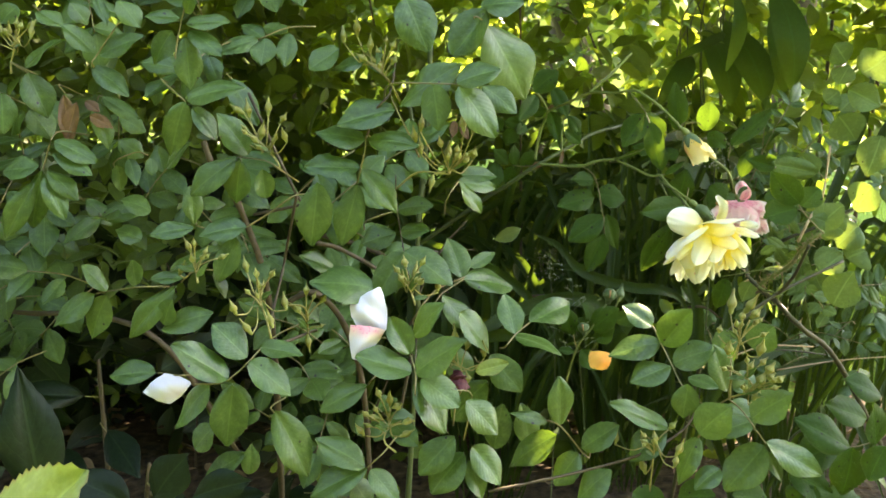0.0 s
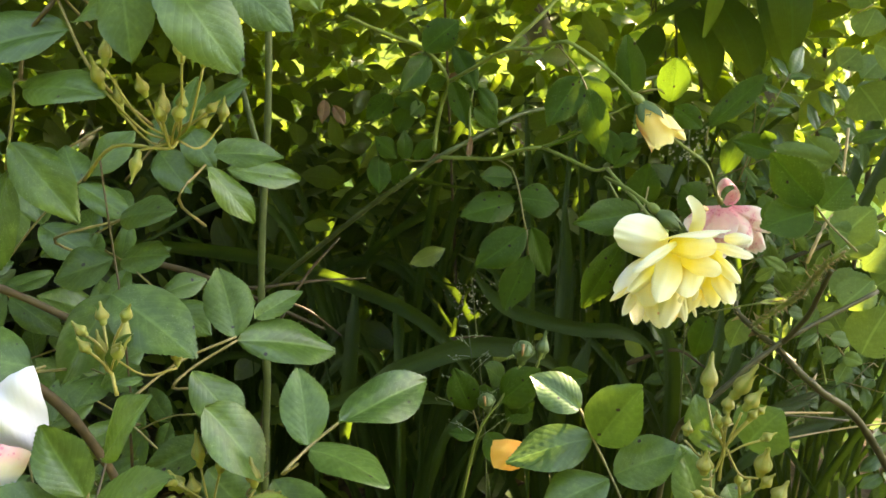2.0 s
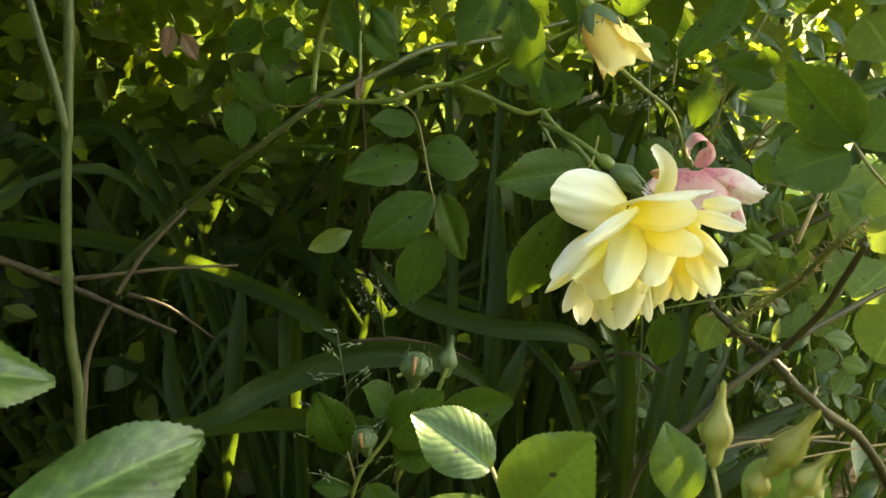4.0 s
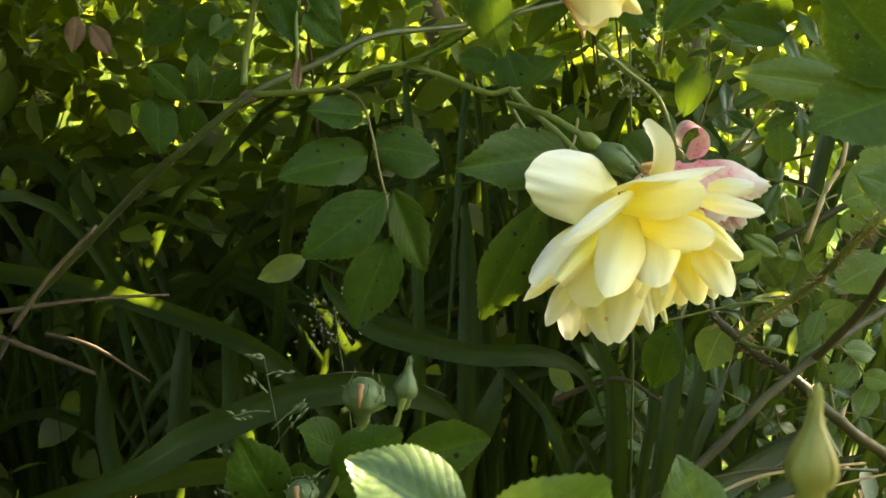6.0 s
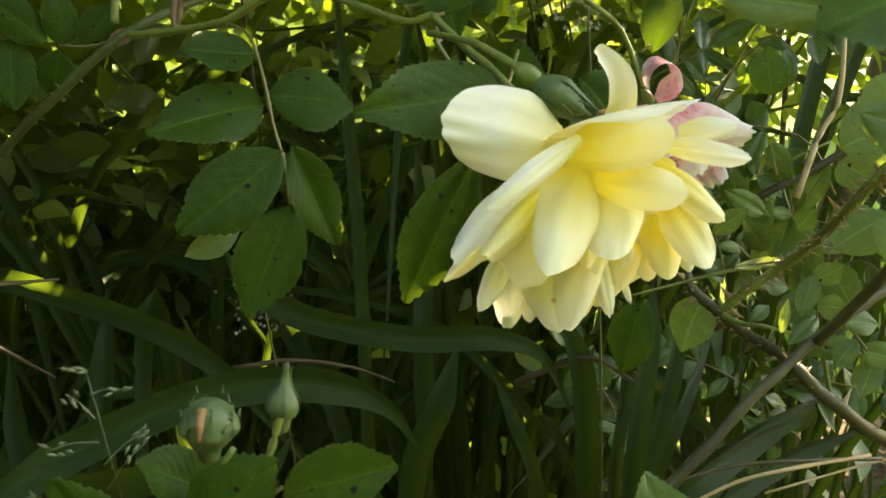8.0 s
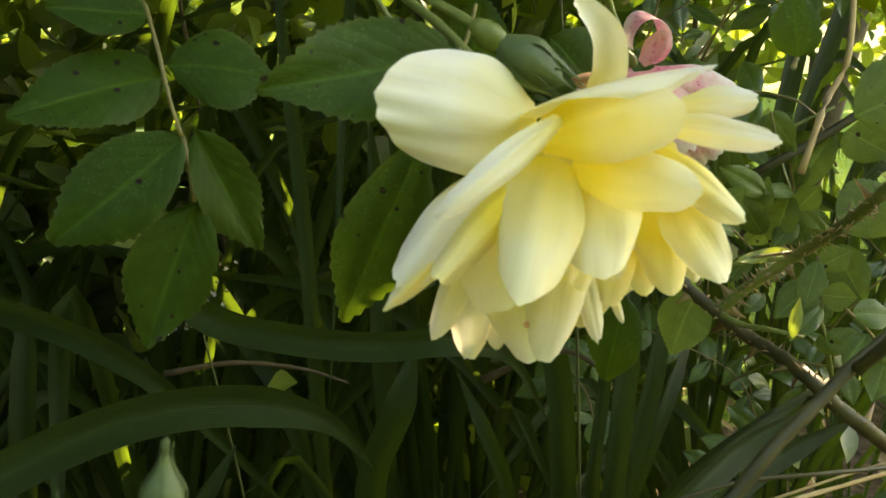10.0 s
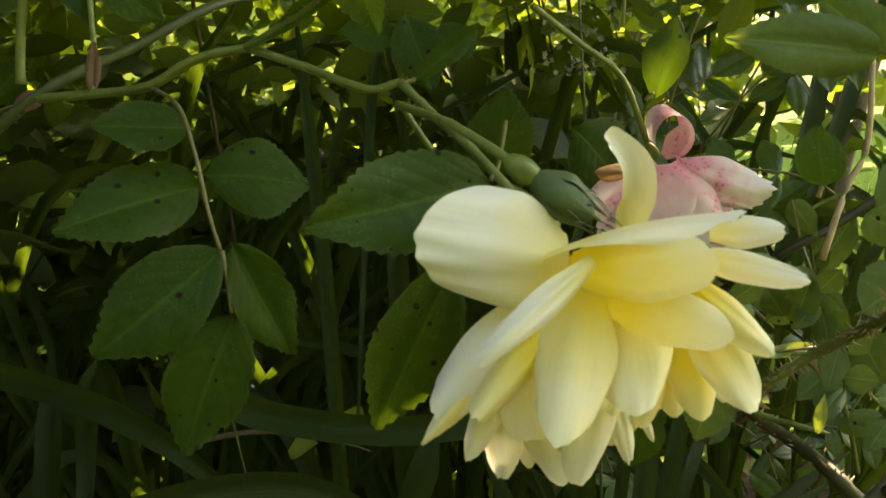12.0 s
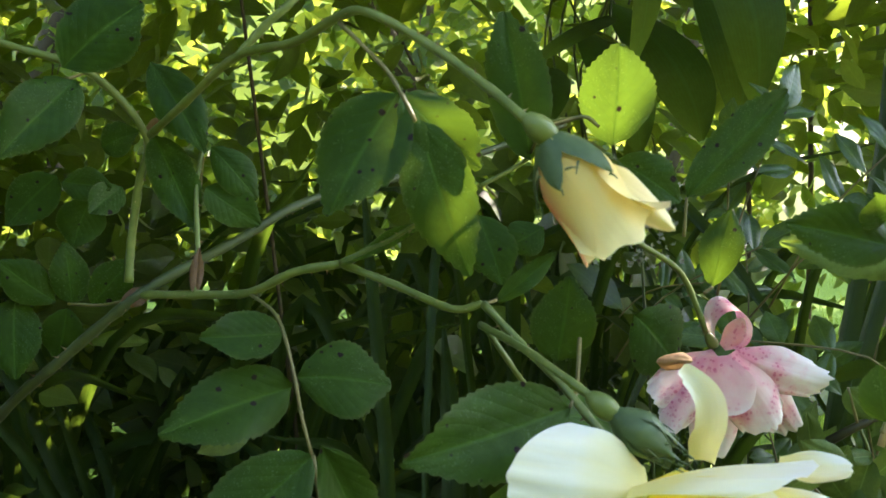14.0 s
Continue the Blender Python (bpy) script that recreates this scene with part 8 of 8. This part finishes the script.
# -- fallen petals caught on the leaves
def limp_petal(label, corners, material, seed, bow):
    """A limp fallen petal between four corners (claw side first), its sides bowed out and its face creased."""
    a, b, c, d = [Vector(p) for p in corners]
    o = (a + b + c + d) / 4
    out = (b - a).cross(d - a).normalized()
    if out.y > 0:
        out = -out
    rnd = random.Random(seed)
    waves = [(rnd.uniform(3, 9), rnd.uniform(3, 9), rnd.uniform(0, 6.3)) for _ in range(5)]
    size, verts, uvs = (c - a).length, [], []
    for i in range(25):
        v = i / 24
        for j in range(25):
            u = j / 24
            p = a.lerp(b, u).lerp(d.lerp(c, u), v) - o
            p += (b - a) * bow[0] * (2 * u - 1) * abs(2 * u - 1) * math.sin(math.pi * v) + (d - a) * bow[1] * (2 * v - 1) * abs(2 * v - 1) * math.sin(math.pi * u)
            lift = 0.16 * math.sin(math.pi * u) * math.sin(math.pi * v) ** 0.7
            lift += sum(0.011 * math.sin(x * u + y * v + w) for x, y, w in waves) + 0.03 * abs(math.sin(5 * u + 2.4 * v + seed))
            edge = 0.008 * math.sin(23 * u + 17 * v + seed) * (1 if i in (0, 24) or j in (0, 24) else 0)
            verts.append(p + out * lift * size + (c - a) * edge)
            uvs.append((u, v))
    me = mesh_of("petal", verts, grid_faces(25, 25), uvs)
    me.materials.append(material)
    ob = new("rose_petal", me)
    ob.location = o
    tagged(ob, label, "petal")


limp_petal("white fallen petal resting on glossy leaves", [(-0.0470, 0.5740, 0.5510), (-0.0270, 0.5760, 0.5490), (-0.0320, 0.5800, 0.5790), (-0.0530, 0.5780, 0.5660)], PETAL_WHITE, 2, (0.1, 0.08))
limp_petal("white fallen petal with pink-stained fold", [(-0.0510, 0.5660, 0.5550), (-0.0270, 0.5660, 0.5520), (-0.0430, 0.5640, 0.5310), (-0.0500, 0.5640, 0.5320)], PETAL_STAINED, 5, (0.06, 0.05))
limp_petal("white fallen petal lodged between leaves", [(-0.1620, 0.5600, 0.5130), (-0.1760, 0.5560, 0.4990), (-0.1950, 0.5560, 0.5070), (-0.1810, 0.5620, 0.5190)], PETAL_WHITE, 3, (0.08, 0.08))
limp_petal("orange fallen petal on a low leaf", [(0.1550, 0.7540, 0.4630), (0.1590, 0.7640, 0.4740), (0.1400, 0.7640, 0.4760), (0.1400, 0.7540, 0.4630)], PETAL_ORANGE, 6, (0.1, 0.12))


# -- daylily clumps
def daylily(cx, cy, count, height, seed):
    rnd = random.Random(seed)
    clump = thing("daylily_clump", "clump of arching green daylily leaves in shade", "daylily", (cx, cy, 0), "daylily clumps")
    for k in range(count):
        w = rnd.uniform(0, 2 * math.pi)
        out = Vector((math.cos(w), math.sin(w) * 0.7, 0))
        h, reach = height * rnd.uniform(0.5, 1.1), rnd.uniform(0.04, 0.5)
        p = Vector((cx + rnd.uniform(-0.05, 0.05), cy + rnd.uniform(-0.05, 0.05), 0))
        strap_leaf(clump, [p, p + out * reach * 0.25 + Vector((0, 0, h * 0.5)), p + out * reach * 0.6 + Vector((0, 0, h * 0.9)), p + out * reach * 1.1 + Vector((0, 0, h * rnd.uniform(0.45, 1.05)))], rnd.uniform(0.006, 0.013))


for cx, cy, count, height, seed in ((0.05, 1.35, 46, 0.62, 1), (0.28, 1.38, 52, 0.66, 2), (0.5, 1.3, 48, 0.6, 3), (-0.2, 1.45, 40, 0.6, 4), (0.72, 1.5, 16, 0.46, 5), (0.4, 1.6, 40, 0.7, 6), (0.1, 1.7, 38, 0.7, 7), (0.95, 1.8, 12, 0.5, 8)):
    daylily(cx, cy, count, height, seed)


# -- broad dark lily leaves hanging behind the blooms
def broad_blade(plant, base, tip, width):
    foot, b, t = Vector((0.62, 1.75, 0.0)), Vector(base), Vector(tip)
    o = root_of(plant)
    crook = b + (b - t) * 0.25 + Vector((0, 0.06, 0.02))
    stalk = part("leaf_stalk", tube("leaf_stalk", [foot - o, foot.lerp(crook, 0.7) + Vector((0, 0.25, 0.12)) - o, crook - o, b - o], 0.0018, 0.001, 7), CANE_GREEN, plant)
    verts, uvs = [], []
    for i in range(15):
        v = i / 14
        half = 0.5 * width * math.sin(math.pi * (0.03 + 0.97 * v) ** 0.8) ** 0.8
        for u in (-1, -0.5, 0, 0.5, 1):
            verts.append(b.lerp(t, v) - o + Vector((u * half, 0.3 * abs(u) * half + 0.01 * math.sin(4 * v + u), 0.12 * u * half)) + Vector((0, -0.05 * math.sin(math.pi * v), 0)))
            uvs.append((0.5 + 0.5 * u, v))
    part("leaf_blade", mesh_of("leaf_blade", verts, grid_faces(15, 5), uvs), LEAF_LILY, stalk)


lily = thing("lily_plant", "tall lily with broad dark drooping leaves in shade", "lily", (0.62, 1.75, 0))
broad_blade(lily, (0.401, 1.34, 0.811), (0.456, 1.31, 0.692), 0.052)
broad_blade(lily, (0.383, 1.38, 0.801), (0.418, 1.35, 0.686), 0.045)
broad_blade(lily, (0.352, 1.36, 0.764), (0.304, 1.33, 0.686), 0.040)
broad_blade(lily, (0.442, 1.26, 0.855), (0.465, 1.23, 0.711), 0.046)
broad_blade(lily, (0.378, 1.22, 0.845), (0.364, 1.19, 0.736), 0.018)
broad_blade(lily, (0.4590, 1.3000, 0.8190), (0.4730, 1.2800, 0.7050), 0.050)
broad_blade(lily, (0.385, 1.3, 0.793), (0.308, 1.27, 0.749), 0.036)


# -- grass seed head in front of the daylilies
def seed_head():
    rnd = random.Random(8)
    top, foot = Vector((0.125, 0.8, 0.535)), Vector((0.16, 0.83, 0.0))
    head = thing("grass_seed_head", "fine pale grass seed head on a thin stalk", "grass", foot)
    part("stalk", tube("stalk", [(0, 0, 0), (top - foot) * 0.6 + Vector((0.01, 0, 0)), top - foot], 0.0004, 0.0002, 5), CANE_GREEN, head)
    for k in range(13):
        t = k / 12
        fork = (top - foot) + Vector((0.004, 0, -0.075)) * t
        way = Vector((rnd.choice((-1, 1)) * rnd.uniform(0.5, 1), rnd.uniform(-0.6, 0.4), rnd.uniform(-0.1, 0.7))).normalized()
        end = fork + way * (0.006 + 0.022 * t) * rnd.uniform(0.7, 1.2)
        twig = part("branchlet", tube("branchlet", [fork, fork.lerp(end, 0.5) + Vector((0, 0, 0.001)), end], 0.0002, 0.00012, 4, 3), SEED, head)
        for i in range(5):
            p = fork.lerp(end, rnd.uniform(0.45, 1.05)) + Vector((rnd.uniform(-1, 1), rnd.uniform(-1, 1), rnd.uniform(-1, 1))) * 0.0016
            d = (way + Vector((rnd.uniform(-1, 1), rnd.uniform(-1, 1), rnd.uniform(-0.3, 1))) * 0.6).normalized() * rnd.uniform(0.0012, 0.002)
            s = d.orthogonal().normalized() * 0.0005
            o2 = d.cross(s).normalized() * 0.0005
            me = mesh_of("spikelet", [p - d, p + s, p + o2, p - s, p - o2, p + d], [(0, 1, 2), (0, 2, 3), (0, 3, 4), (0, 4, 1), (5, 2, 1), (5, 3, 2), (5, 4, 3), (5, 1, 4)])
            part("spikelet", me, SEED, twig)


seed_head()


# -- small white flower spikes among the leaves
def flower_spike(top, length, foot, seed):
    rnd = random.Random(seed)
    spike = thing("flower_spike", "small spike of tiny cream flowers among the leaves", "wildflower", foot, "white flower spikes")
    o, top = Vector(foot), Vector(top)
    part("stalk", tube("stalk", [(0, 0, 0), (top - o) * 0.6 + Vector((0.01, 0.01, 0)), top - o], 0.001, 0.0006, 5), CANE_GREEN, spike)
    for k in range(90):
        c = top - o + Vector((rnd.gauss(0, 0.28), rnd.gauss(0, 0.28), -rnd.random())) * length
        verts, faces = [c], []
        turn, tilt = rnd.uniform(0, 6.28), Vector((rnd.uniform(-1, 1), rnd.uniform(-1, 0), rnd.uniform(-0.3, 1))).normalized()
        a = tilt.orthogonal().normalized()
        b2 = tilt.cross(a)
        for i in range(10):
            w = turn + 2 * math.pi * i / 10
            r = (0.0015 if i % 2 else 0.0008) * rnd.uniform(0.8, 1.2)
            verts.append(c + (a * math.cos(w) + b2 * math.sin(w)) * r + tilt * (0.0009 if i % 2 else 0))
            faces.append((0, 1 + i, 1 + (i + 1) % 10))
        part("floret", mesh_of("floret", verts, faces), CREAM, spike)


flower_spike((0.305, 0.995, 0.66), 0.035, (0.32, 1.1, 0.0), 1)
flower_spike((0.128, 1.1, 0.505), 0.04, (0.14, 1.12, 0.0), 2)


# -- shrubs, hedge and shade tree behind
def cloud_points(n, lo, hi, seed, lean=(0, -0.5, 0.7), clump=0.0, clumps=40):
    rnd = np.random.default_rng(seed)
    if clump:
        seeds = rnd.uniform(lo, hi, (clumps, 3))
        pts = seeds[rnd.integers(0, clumps, n)] + rnd.normal(size=(n, 3)) * clump
    else:
        pts = rnd.uniform(lo, hi, (n, 3))
    return pts, rnd.normal(size=(n, 3)) * 0.6 + np.array(lean)


# leaf sprays deeper in the glossy bush
def deep_sprays():
    rnd = random.Random(41)
    for k in range(95):
        x, z = rnd.uniform(-0.52, -0.05), rnd.uniform(0.3, 0.92)
        if z < 0.47 and x < -0.14:
            continue
        base = Vector((x, rnd.uniform(0.7, 0.84), z))
        d = Vector((rnd.uniform(-1, 1), rnd.uniform(-0.8, 0.1), rnd.uniform(-0.8, 0.7))).normalized()
        long = rnd.uniform(0.045, 0.075)
        stalk = rose_leaf(glossy_bush, [base, base + d * long * 0.5 + Vector((0, 0, 0.004)), base + d * long])
        side = d.cross(Vector((0.2, -0.7, 0.7))).normalized()
        up = Vector((rnd.uniform(-0.4, 0.4), -0.7, 0.7))
        leaflet(stalk, base + d * long, base + d * (long + rnd.uniform(0.03, 0.042)), up, rnd.uniform(0.018, 0.025))
        for i, along in enumerate((0.5, 0.9)):
            for way in (-1, 1):
                p = base + d * long * along
                q = p + (side * way + d * 0.45 + Vector((0, 0, rnd.uniform(-0.3, 0.2)))).normalized() * rnd.uniform(0.024, 0.038)
                leaflet(stalk, p, q, up, rnd.uniform(0.015, 0.022))


deep_sprays()

# leaf sprays at the sunny side, behind the blooms
def sunny_sprays():
    rnd = random.Random(63)
    for k in range(60):
        base = Vector((rnd.uniform(0.36, 0.85), rnd.uniform(1.03, 1.3), rnd.uniform(0.34, 0.72)))
        d = Vector((rnd.uniform(-1, 1), rnd.uniform(-0.6, 0.3), rnd.uniform(-0.5, 0.9))).normalized()
        long = rnd.uniform(0.04, 0.07)
        stalk = rose_leaf(yellow_bush, [base - d * 0.03 + Vector((0, 0.02, -0.03)), base, base + d * long])
        side = d.cross(Vector((0.2, -0.8, 0.5))).normalized()
        up = Vector((rnd.uniform(-0.5, 0.5), -0.7, 0.6))
        leaflet(stalk, base + d * long, base + d * (long + rnd.uniform(0.024, 0.036)), up, rnd.uniform(0.013, 0.018))
        for along in (0.25, 0.6, 0.92):
            for way in (-1, 1):
                p = base + d * long * along
                q = p + (side * way + d * 0.4 + Vector((0, 0, rnd.uniform(-0.3, 0.3)))).normalized() * rnd.uniform(0.018, 0.03)
                leaflet(stalk, p, q, up, rnd.uniform(0.009, 0.014))


sunny_sprays()

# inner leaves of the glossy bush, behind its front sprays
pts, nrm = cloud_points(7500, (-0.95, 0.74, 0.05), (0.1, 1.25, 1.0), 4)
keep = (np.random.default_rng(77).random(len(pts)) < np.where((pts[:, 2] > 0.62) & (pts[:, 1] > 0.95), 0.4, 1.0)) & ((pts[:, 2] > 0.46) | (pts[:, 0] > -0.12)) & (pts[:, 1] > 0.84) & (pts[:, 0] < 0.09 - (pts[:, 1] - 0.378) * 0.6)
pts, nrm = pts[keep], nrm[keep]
# duller green than the front leaflets: the bush's inner shade is in it
leaf_cloud("inner_foliage", pts, nrm, np.random.default_rng(2).uniform(0.022, 0.042, len(pts)), LEAF_FILL, "crowded inner leaves of the rose bush, darkened for their shade", "foliage", 0.55, 5)

# a low shrub in the shade between the roses and the hedge
pts, nrm = cloud_points(9000, (-1.5, 1.4, 0.05), (1.9, 2.1, 1.05), 6, clump=0.11, clumps=200)
thin = (pts[:, 0] < 0.25) | ((pts[:, 2] < 0.45) & (pts[:, 0] < 0.5)) | (np.arange(len(pts)) % 5 < 2)
thin &= (pts[:, 0] < 0.62) | (pts[:, 2] > 0.62) | (np.arange(len(pts)) % 9 == 0)
pts, nrm = pts[thin], nrm[thin]
leaf_cloud("shrub_foliage", pts, nrm, np.random.default_rng(3).uniform(0.03, 0.055, len(pts)), LEAF_SHRUB_LIT, "shaded green shrub leaves behind the roses", "shrub", 0.5, 6, True)

# hedge with the sun behind it
pts, nrm = cloud_points(26000, (-2.6, 1.9, 0.3), (3.4, 2.9, 2.6), 7, lean=(0, -0.2, 0.4), clump=0.13, clumps=420)
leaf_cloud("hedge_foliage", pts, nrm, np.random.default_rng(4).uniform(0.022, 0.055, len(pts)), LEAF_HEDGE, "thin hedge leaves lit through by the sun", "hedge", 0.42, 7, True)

# unseen tree crown over the hedge, added to keep the roses in shade
pts, nrm = cloud_points(7000, (-3.2, 2.6, 1.6), (4.4, 4.6, 4.8), 9, lean=(0.2, 0.3, 0.5), clump=0.2, clumps=150)
leaf_cloud("tree_foliage", pts, nrm, np.random.default_rng(5).uniform(0.1, 0.18, len(pts)), LEAF_HEDGE, "unseen leafy crown added over the hedge for shade", "tree", 0.6, 8, True)

# unseen low leaf cover, added above the bed to keep light out
def shade_boughs():
    pts, nrm = cloud_points(16000, (-2.0, 0.78, 1.08), (1.5, 2.0, 1.6), 19, lean=(0.1, -0.2, 0.9), clump=0.1, clumps=470)
    ok = (pts[:, 2] > 0.93 + 0.12 * np.maximum(0, pts[:, 1] - 0.8)) & (pts[:, 1] > 0.7 + 0.4 * np.clip(pts[:, 0] - 0.2, 0, 1.2))
    pts, nrm = pts[ok], nrm[ok]
    leaf_cloud("bough_foliage", pts, nrm, np.random.default_rng(8).uniform(0.06, 0.11, len(pts)), LEAF_FILL, "unseen leaf cover added over the bed to block sky and sun", "tree", 0.6, 11, True)


shade_boughs()

# more growth behind the hedge, in shade
pts, nrm = cloud_points(3600, (-3.2, 2.95, 0.0), (1.4, 3.5, 2.3), 43, lean=(0, -0.5, 0.4), clump=0.16, clumps=260)
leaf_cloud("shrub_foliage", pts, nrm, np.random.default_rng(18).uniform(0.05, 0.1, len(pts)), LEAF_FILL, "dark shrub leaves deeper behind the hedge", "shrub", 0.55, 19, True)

# unseen hedge behind the camera, added to block the low sky
pts, nrm = cloud_points(9000, (-6.5, -2.7, 0.0), (6.5, -1.8, 3.0), 29, lean=(0, 0.7, 0.4))
leaf_cloud("garden_hedge", pts, nrm, np.random.default_rng(10).uniform(0.16, 0.28, len(pts)), LEAF_FILL, "unseen tall hedge added behind the camera to block low sky light", "hedge", 0.6, 13)

# close growth at the back of the bed: colours carry its shade and light
pts, nrm = cloud_points(8000, (-1.6, 1.55, 0.0), (0.55, 1.95, 0.9), 31, lean=(0, -0.6, 0.5), clump=0.1, clumps=240)
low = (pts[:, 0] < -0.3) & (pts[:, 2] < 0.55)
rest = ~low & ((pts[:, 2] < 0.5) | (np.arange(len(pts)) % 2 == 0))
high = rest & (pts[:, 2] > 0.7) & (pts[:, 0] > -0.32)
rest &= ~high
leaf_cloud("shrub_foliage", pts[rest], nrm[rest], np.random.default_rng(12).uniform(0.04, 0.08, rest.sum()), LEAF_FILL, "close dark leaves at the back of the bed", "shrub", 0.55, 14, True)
# upper leaves lightened in colour for the brighter light up there
leaf_cloud("shrub_foliage", pts[high], nrm[high], np.random.default_rng(14).uniform(0.03, 0.06, high.sum()), LEAF_SHRUB_LIT, "shrub leaves at the top of the bed, lightened as if lit", "shrub", 0.55, 24, True)
# darkened leaves low in the corner, in place of its shade
leaf_cloud("shrub_foliage", pts[low], nrm[low], np.random.default_rng(13).uniform(0.06, 0.12, low.sum()), LEAF_SHADED_SHRUB, "broad shrub leaves low in the bed, darkened for its shade", "shrub", 0.5, 15, True)

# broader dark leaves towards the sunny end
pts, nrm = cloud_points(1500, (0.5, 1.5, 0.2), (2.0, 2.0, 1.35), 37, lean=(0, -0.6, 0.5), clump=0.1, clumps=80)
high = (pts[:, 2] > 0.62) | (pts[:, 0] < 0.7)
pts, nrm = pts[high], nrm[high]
leaf_cloud("shrub_foliage", pts, nrm, np.random.default_rng(16).uniform(0.035, 0.075, len(pts)), LEAF_SHRUB_LIT, "broad dark leaves with the light behind them", "shrub", 0.5, 17, True)

# mostly unseen shrub mass, added at the side to keep light off the bed
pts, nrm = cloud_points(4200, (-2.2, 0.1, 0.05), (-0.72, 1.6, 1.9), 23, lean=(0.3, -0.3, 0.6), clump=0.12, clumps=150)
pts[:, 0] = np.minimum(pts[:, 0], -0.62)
leaf_cloud("side_foliage", pts, nrm, np.random.default_rng(9).uniform(0.06, 0.11, len(pts)), LEAF_SHADED_SHRUB, "dense shrub added beside the rose bush to darken the bed", "shrub", 0.55, 12)


def stems(name, label, category, count, lo, hi, height, radius, seed):
    rnd = random.Random(seed)
    base = thing(name, label, category, ((lo[0] + hi[0]) / 2, (lo[1] + hi[1]) / 2, 0))
    o = root_of(base)
    for k in range(count):
        p = Vector((rnd.uniform(lo[0], hi[0]), rnd.uniform(lo[1], hi[1]), 0)) - o
        d = Vector((rnd.uniform(-0.45, 0.45), rnd.uniform(-0.2, 0.2), 1))
        h = height * rnd.uniform(0.7, 1.1)
        r = radius * rnd.uniform(0.6, 1.3)
        part("stem", tube("stem", [p, p + d * h * 0.4 + Vector((rnd.uniform(-0.05, 0.05), 0, 0)), p + d * h], r, r * 0.5, 7), CANE_BROWN, base)


stems("hedge_stems", "thin brown hedge stems", "hedge", 13, (-1.8, 1.95), (2.4, 2.5), 1.8, 0.006, 3)
stems("shrub_stems", "thin brown shrub stems", "shrub", 6, (-1.0, 1.4), (1.2, 1.9), 0.9, 0.0024, 4)
stems("tree_trunks", "dark slender tree trunks behind the hedge", "tree", 7, (-2.5, 2.8), (3.5, 4.2), 3.4, 0.05, 5)


# -- far side of the lawn: a sunlit bank and its shrubs
def far_bank():
    verts = []
    for i in range(25):
        for j in range(61):
            x, y = -60 + 2 * j, 12 + 1.2 * i
            verts.append((x, y, -0.1 + 0.62 * (y - 12) + 0.8 * noise.noise((x * 0.3, y * 0.3, 0))))
    ob = new("backdrop", mesh_of("backdrop", verts, grid_faces(25, 61), [(0.5 + 0.001 * k, 0.5) for k in range(25 * 61)]))
    ob.data.materials.append(LEAF_FAR)
    return tagged(ob, "sunlit green bank rising beyond the lawn", "bank", kind="structure")


far_bank()
pts, nrm = cloud_points(16000, (-16, 9.0, 0.1), (18, 12.0, 9.0), 12, lean=(0.2, 0.3, 0.8), clump=0.6, clumps=420)
leaf_cloud("far_shrubs", pts, nrm, np.random.default_rng(6).uniform(0.25, 0.5, len(pts)), LEAF_FAR, "sunlit bank of trees and shrubs beyond the lawn", "trees", 0.6, 9)


# -- lawn blades and leaf litter
def lawn():
    rnd = np.random.default_rng(14)
    n = 9000
    p = np.column_stack((rnd.uniform(-2.5, 4.0, n), 2.0 + rnd.gamma(1.6, 0.8, n), np.zeros(n)))
    h = rnd.uniform(0.04, 0.11, n)
    lean = rnd.normal(size=(n, 2)) * 0.5
    w = rnd.uniform(0, math.pi, n)
    half = np.column_stack((np.cos(w), np.sin(w), np.zeros(n))) * 0.0022
    tip = p + np.column_stack((lean * h[:, None], h))
    mid = p + np.column_stack((lean * h[:, None] * 0.3, h * 0.6))
    verts = np.stack((p - half, p + half, mid - half * 0.8, mid + half * 0.8, tip), 1).reshape(-1, 3)
    faces = []
    for i in range(n):
        s = 5 * i
        faces += [(s, s + 1, s + 3, s + 2), (s + 2, s + 3, s + 4)]
    uv = [(0, 0), (1, 0), (0.1, 0.6), (0.9, 0.6), (0.5, 1)]
    ob = new("lawn_grass", mesh_of("lawn_grass", verts.tolist(), faces, uv * n))
    ob.data.materials.append(GRASS)
    tagged(ob, "sunlit green lawn grass", "grass", kind="stuff")


lawn()
pts, nrm = cloud_points(2400, (-1.4, 0.6, 0.005), (1.8, 2.3, 0.03), 15, lean=(0, 0, 2.0))
leaf_cloud("leaf_litter", pts, nrm, np.random.default_rng(7).uniform(0.02, 0.05, len(pts)), LITTER, "dry brown leaf litter on the soil", "leaf litter", 0.4, 10)
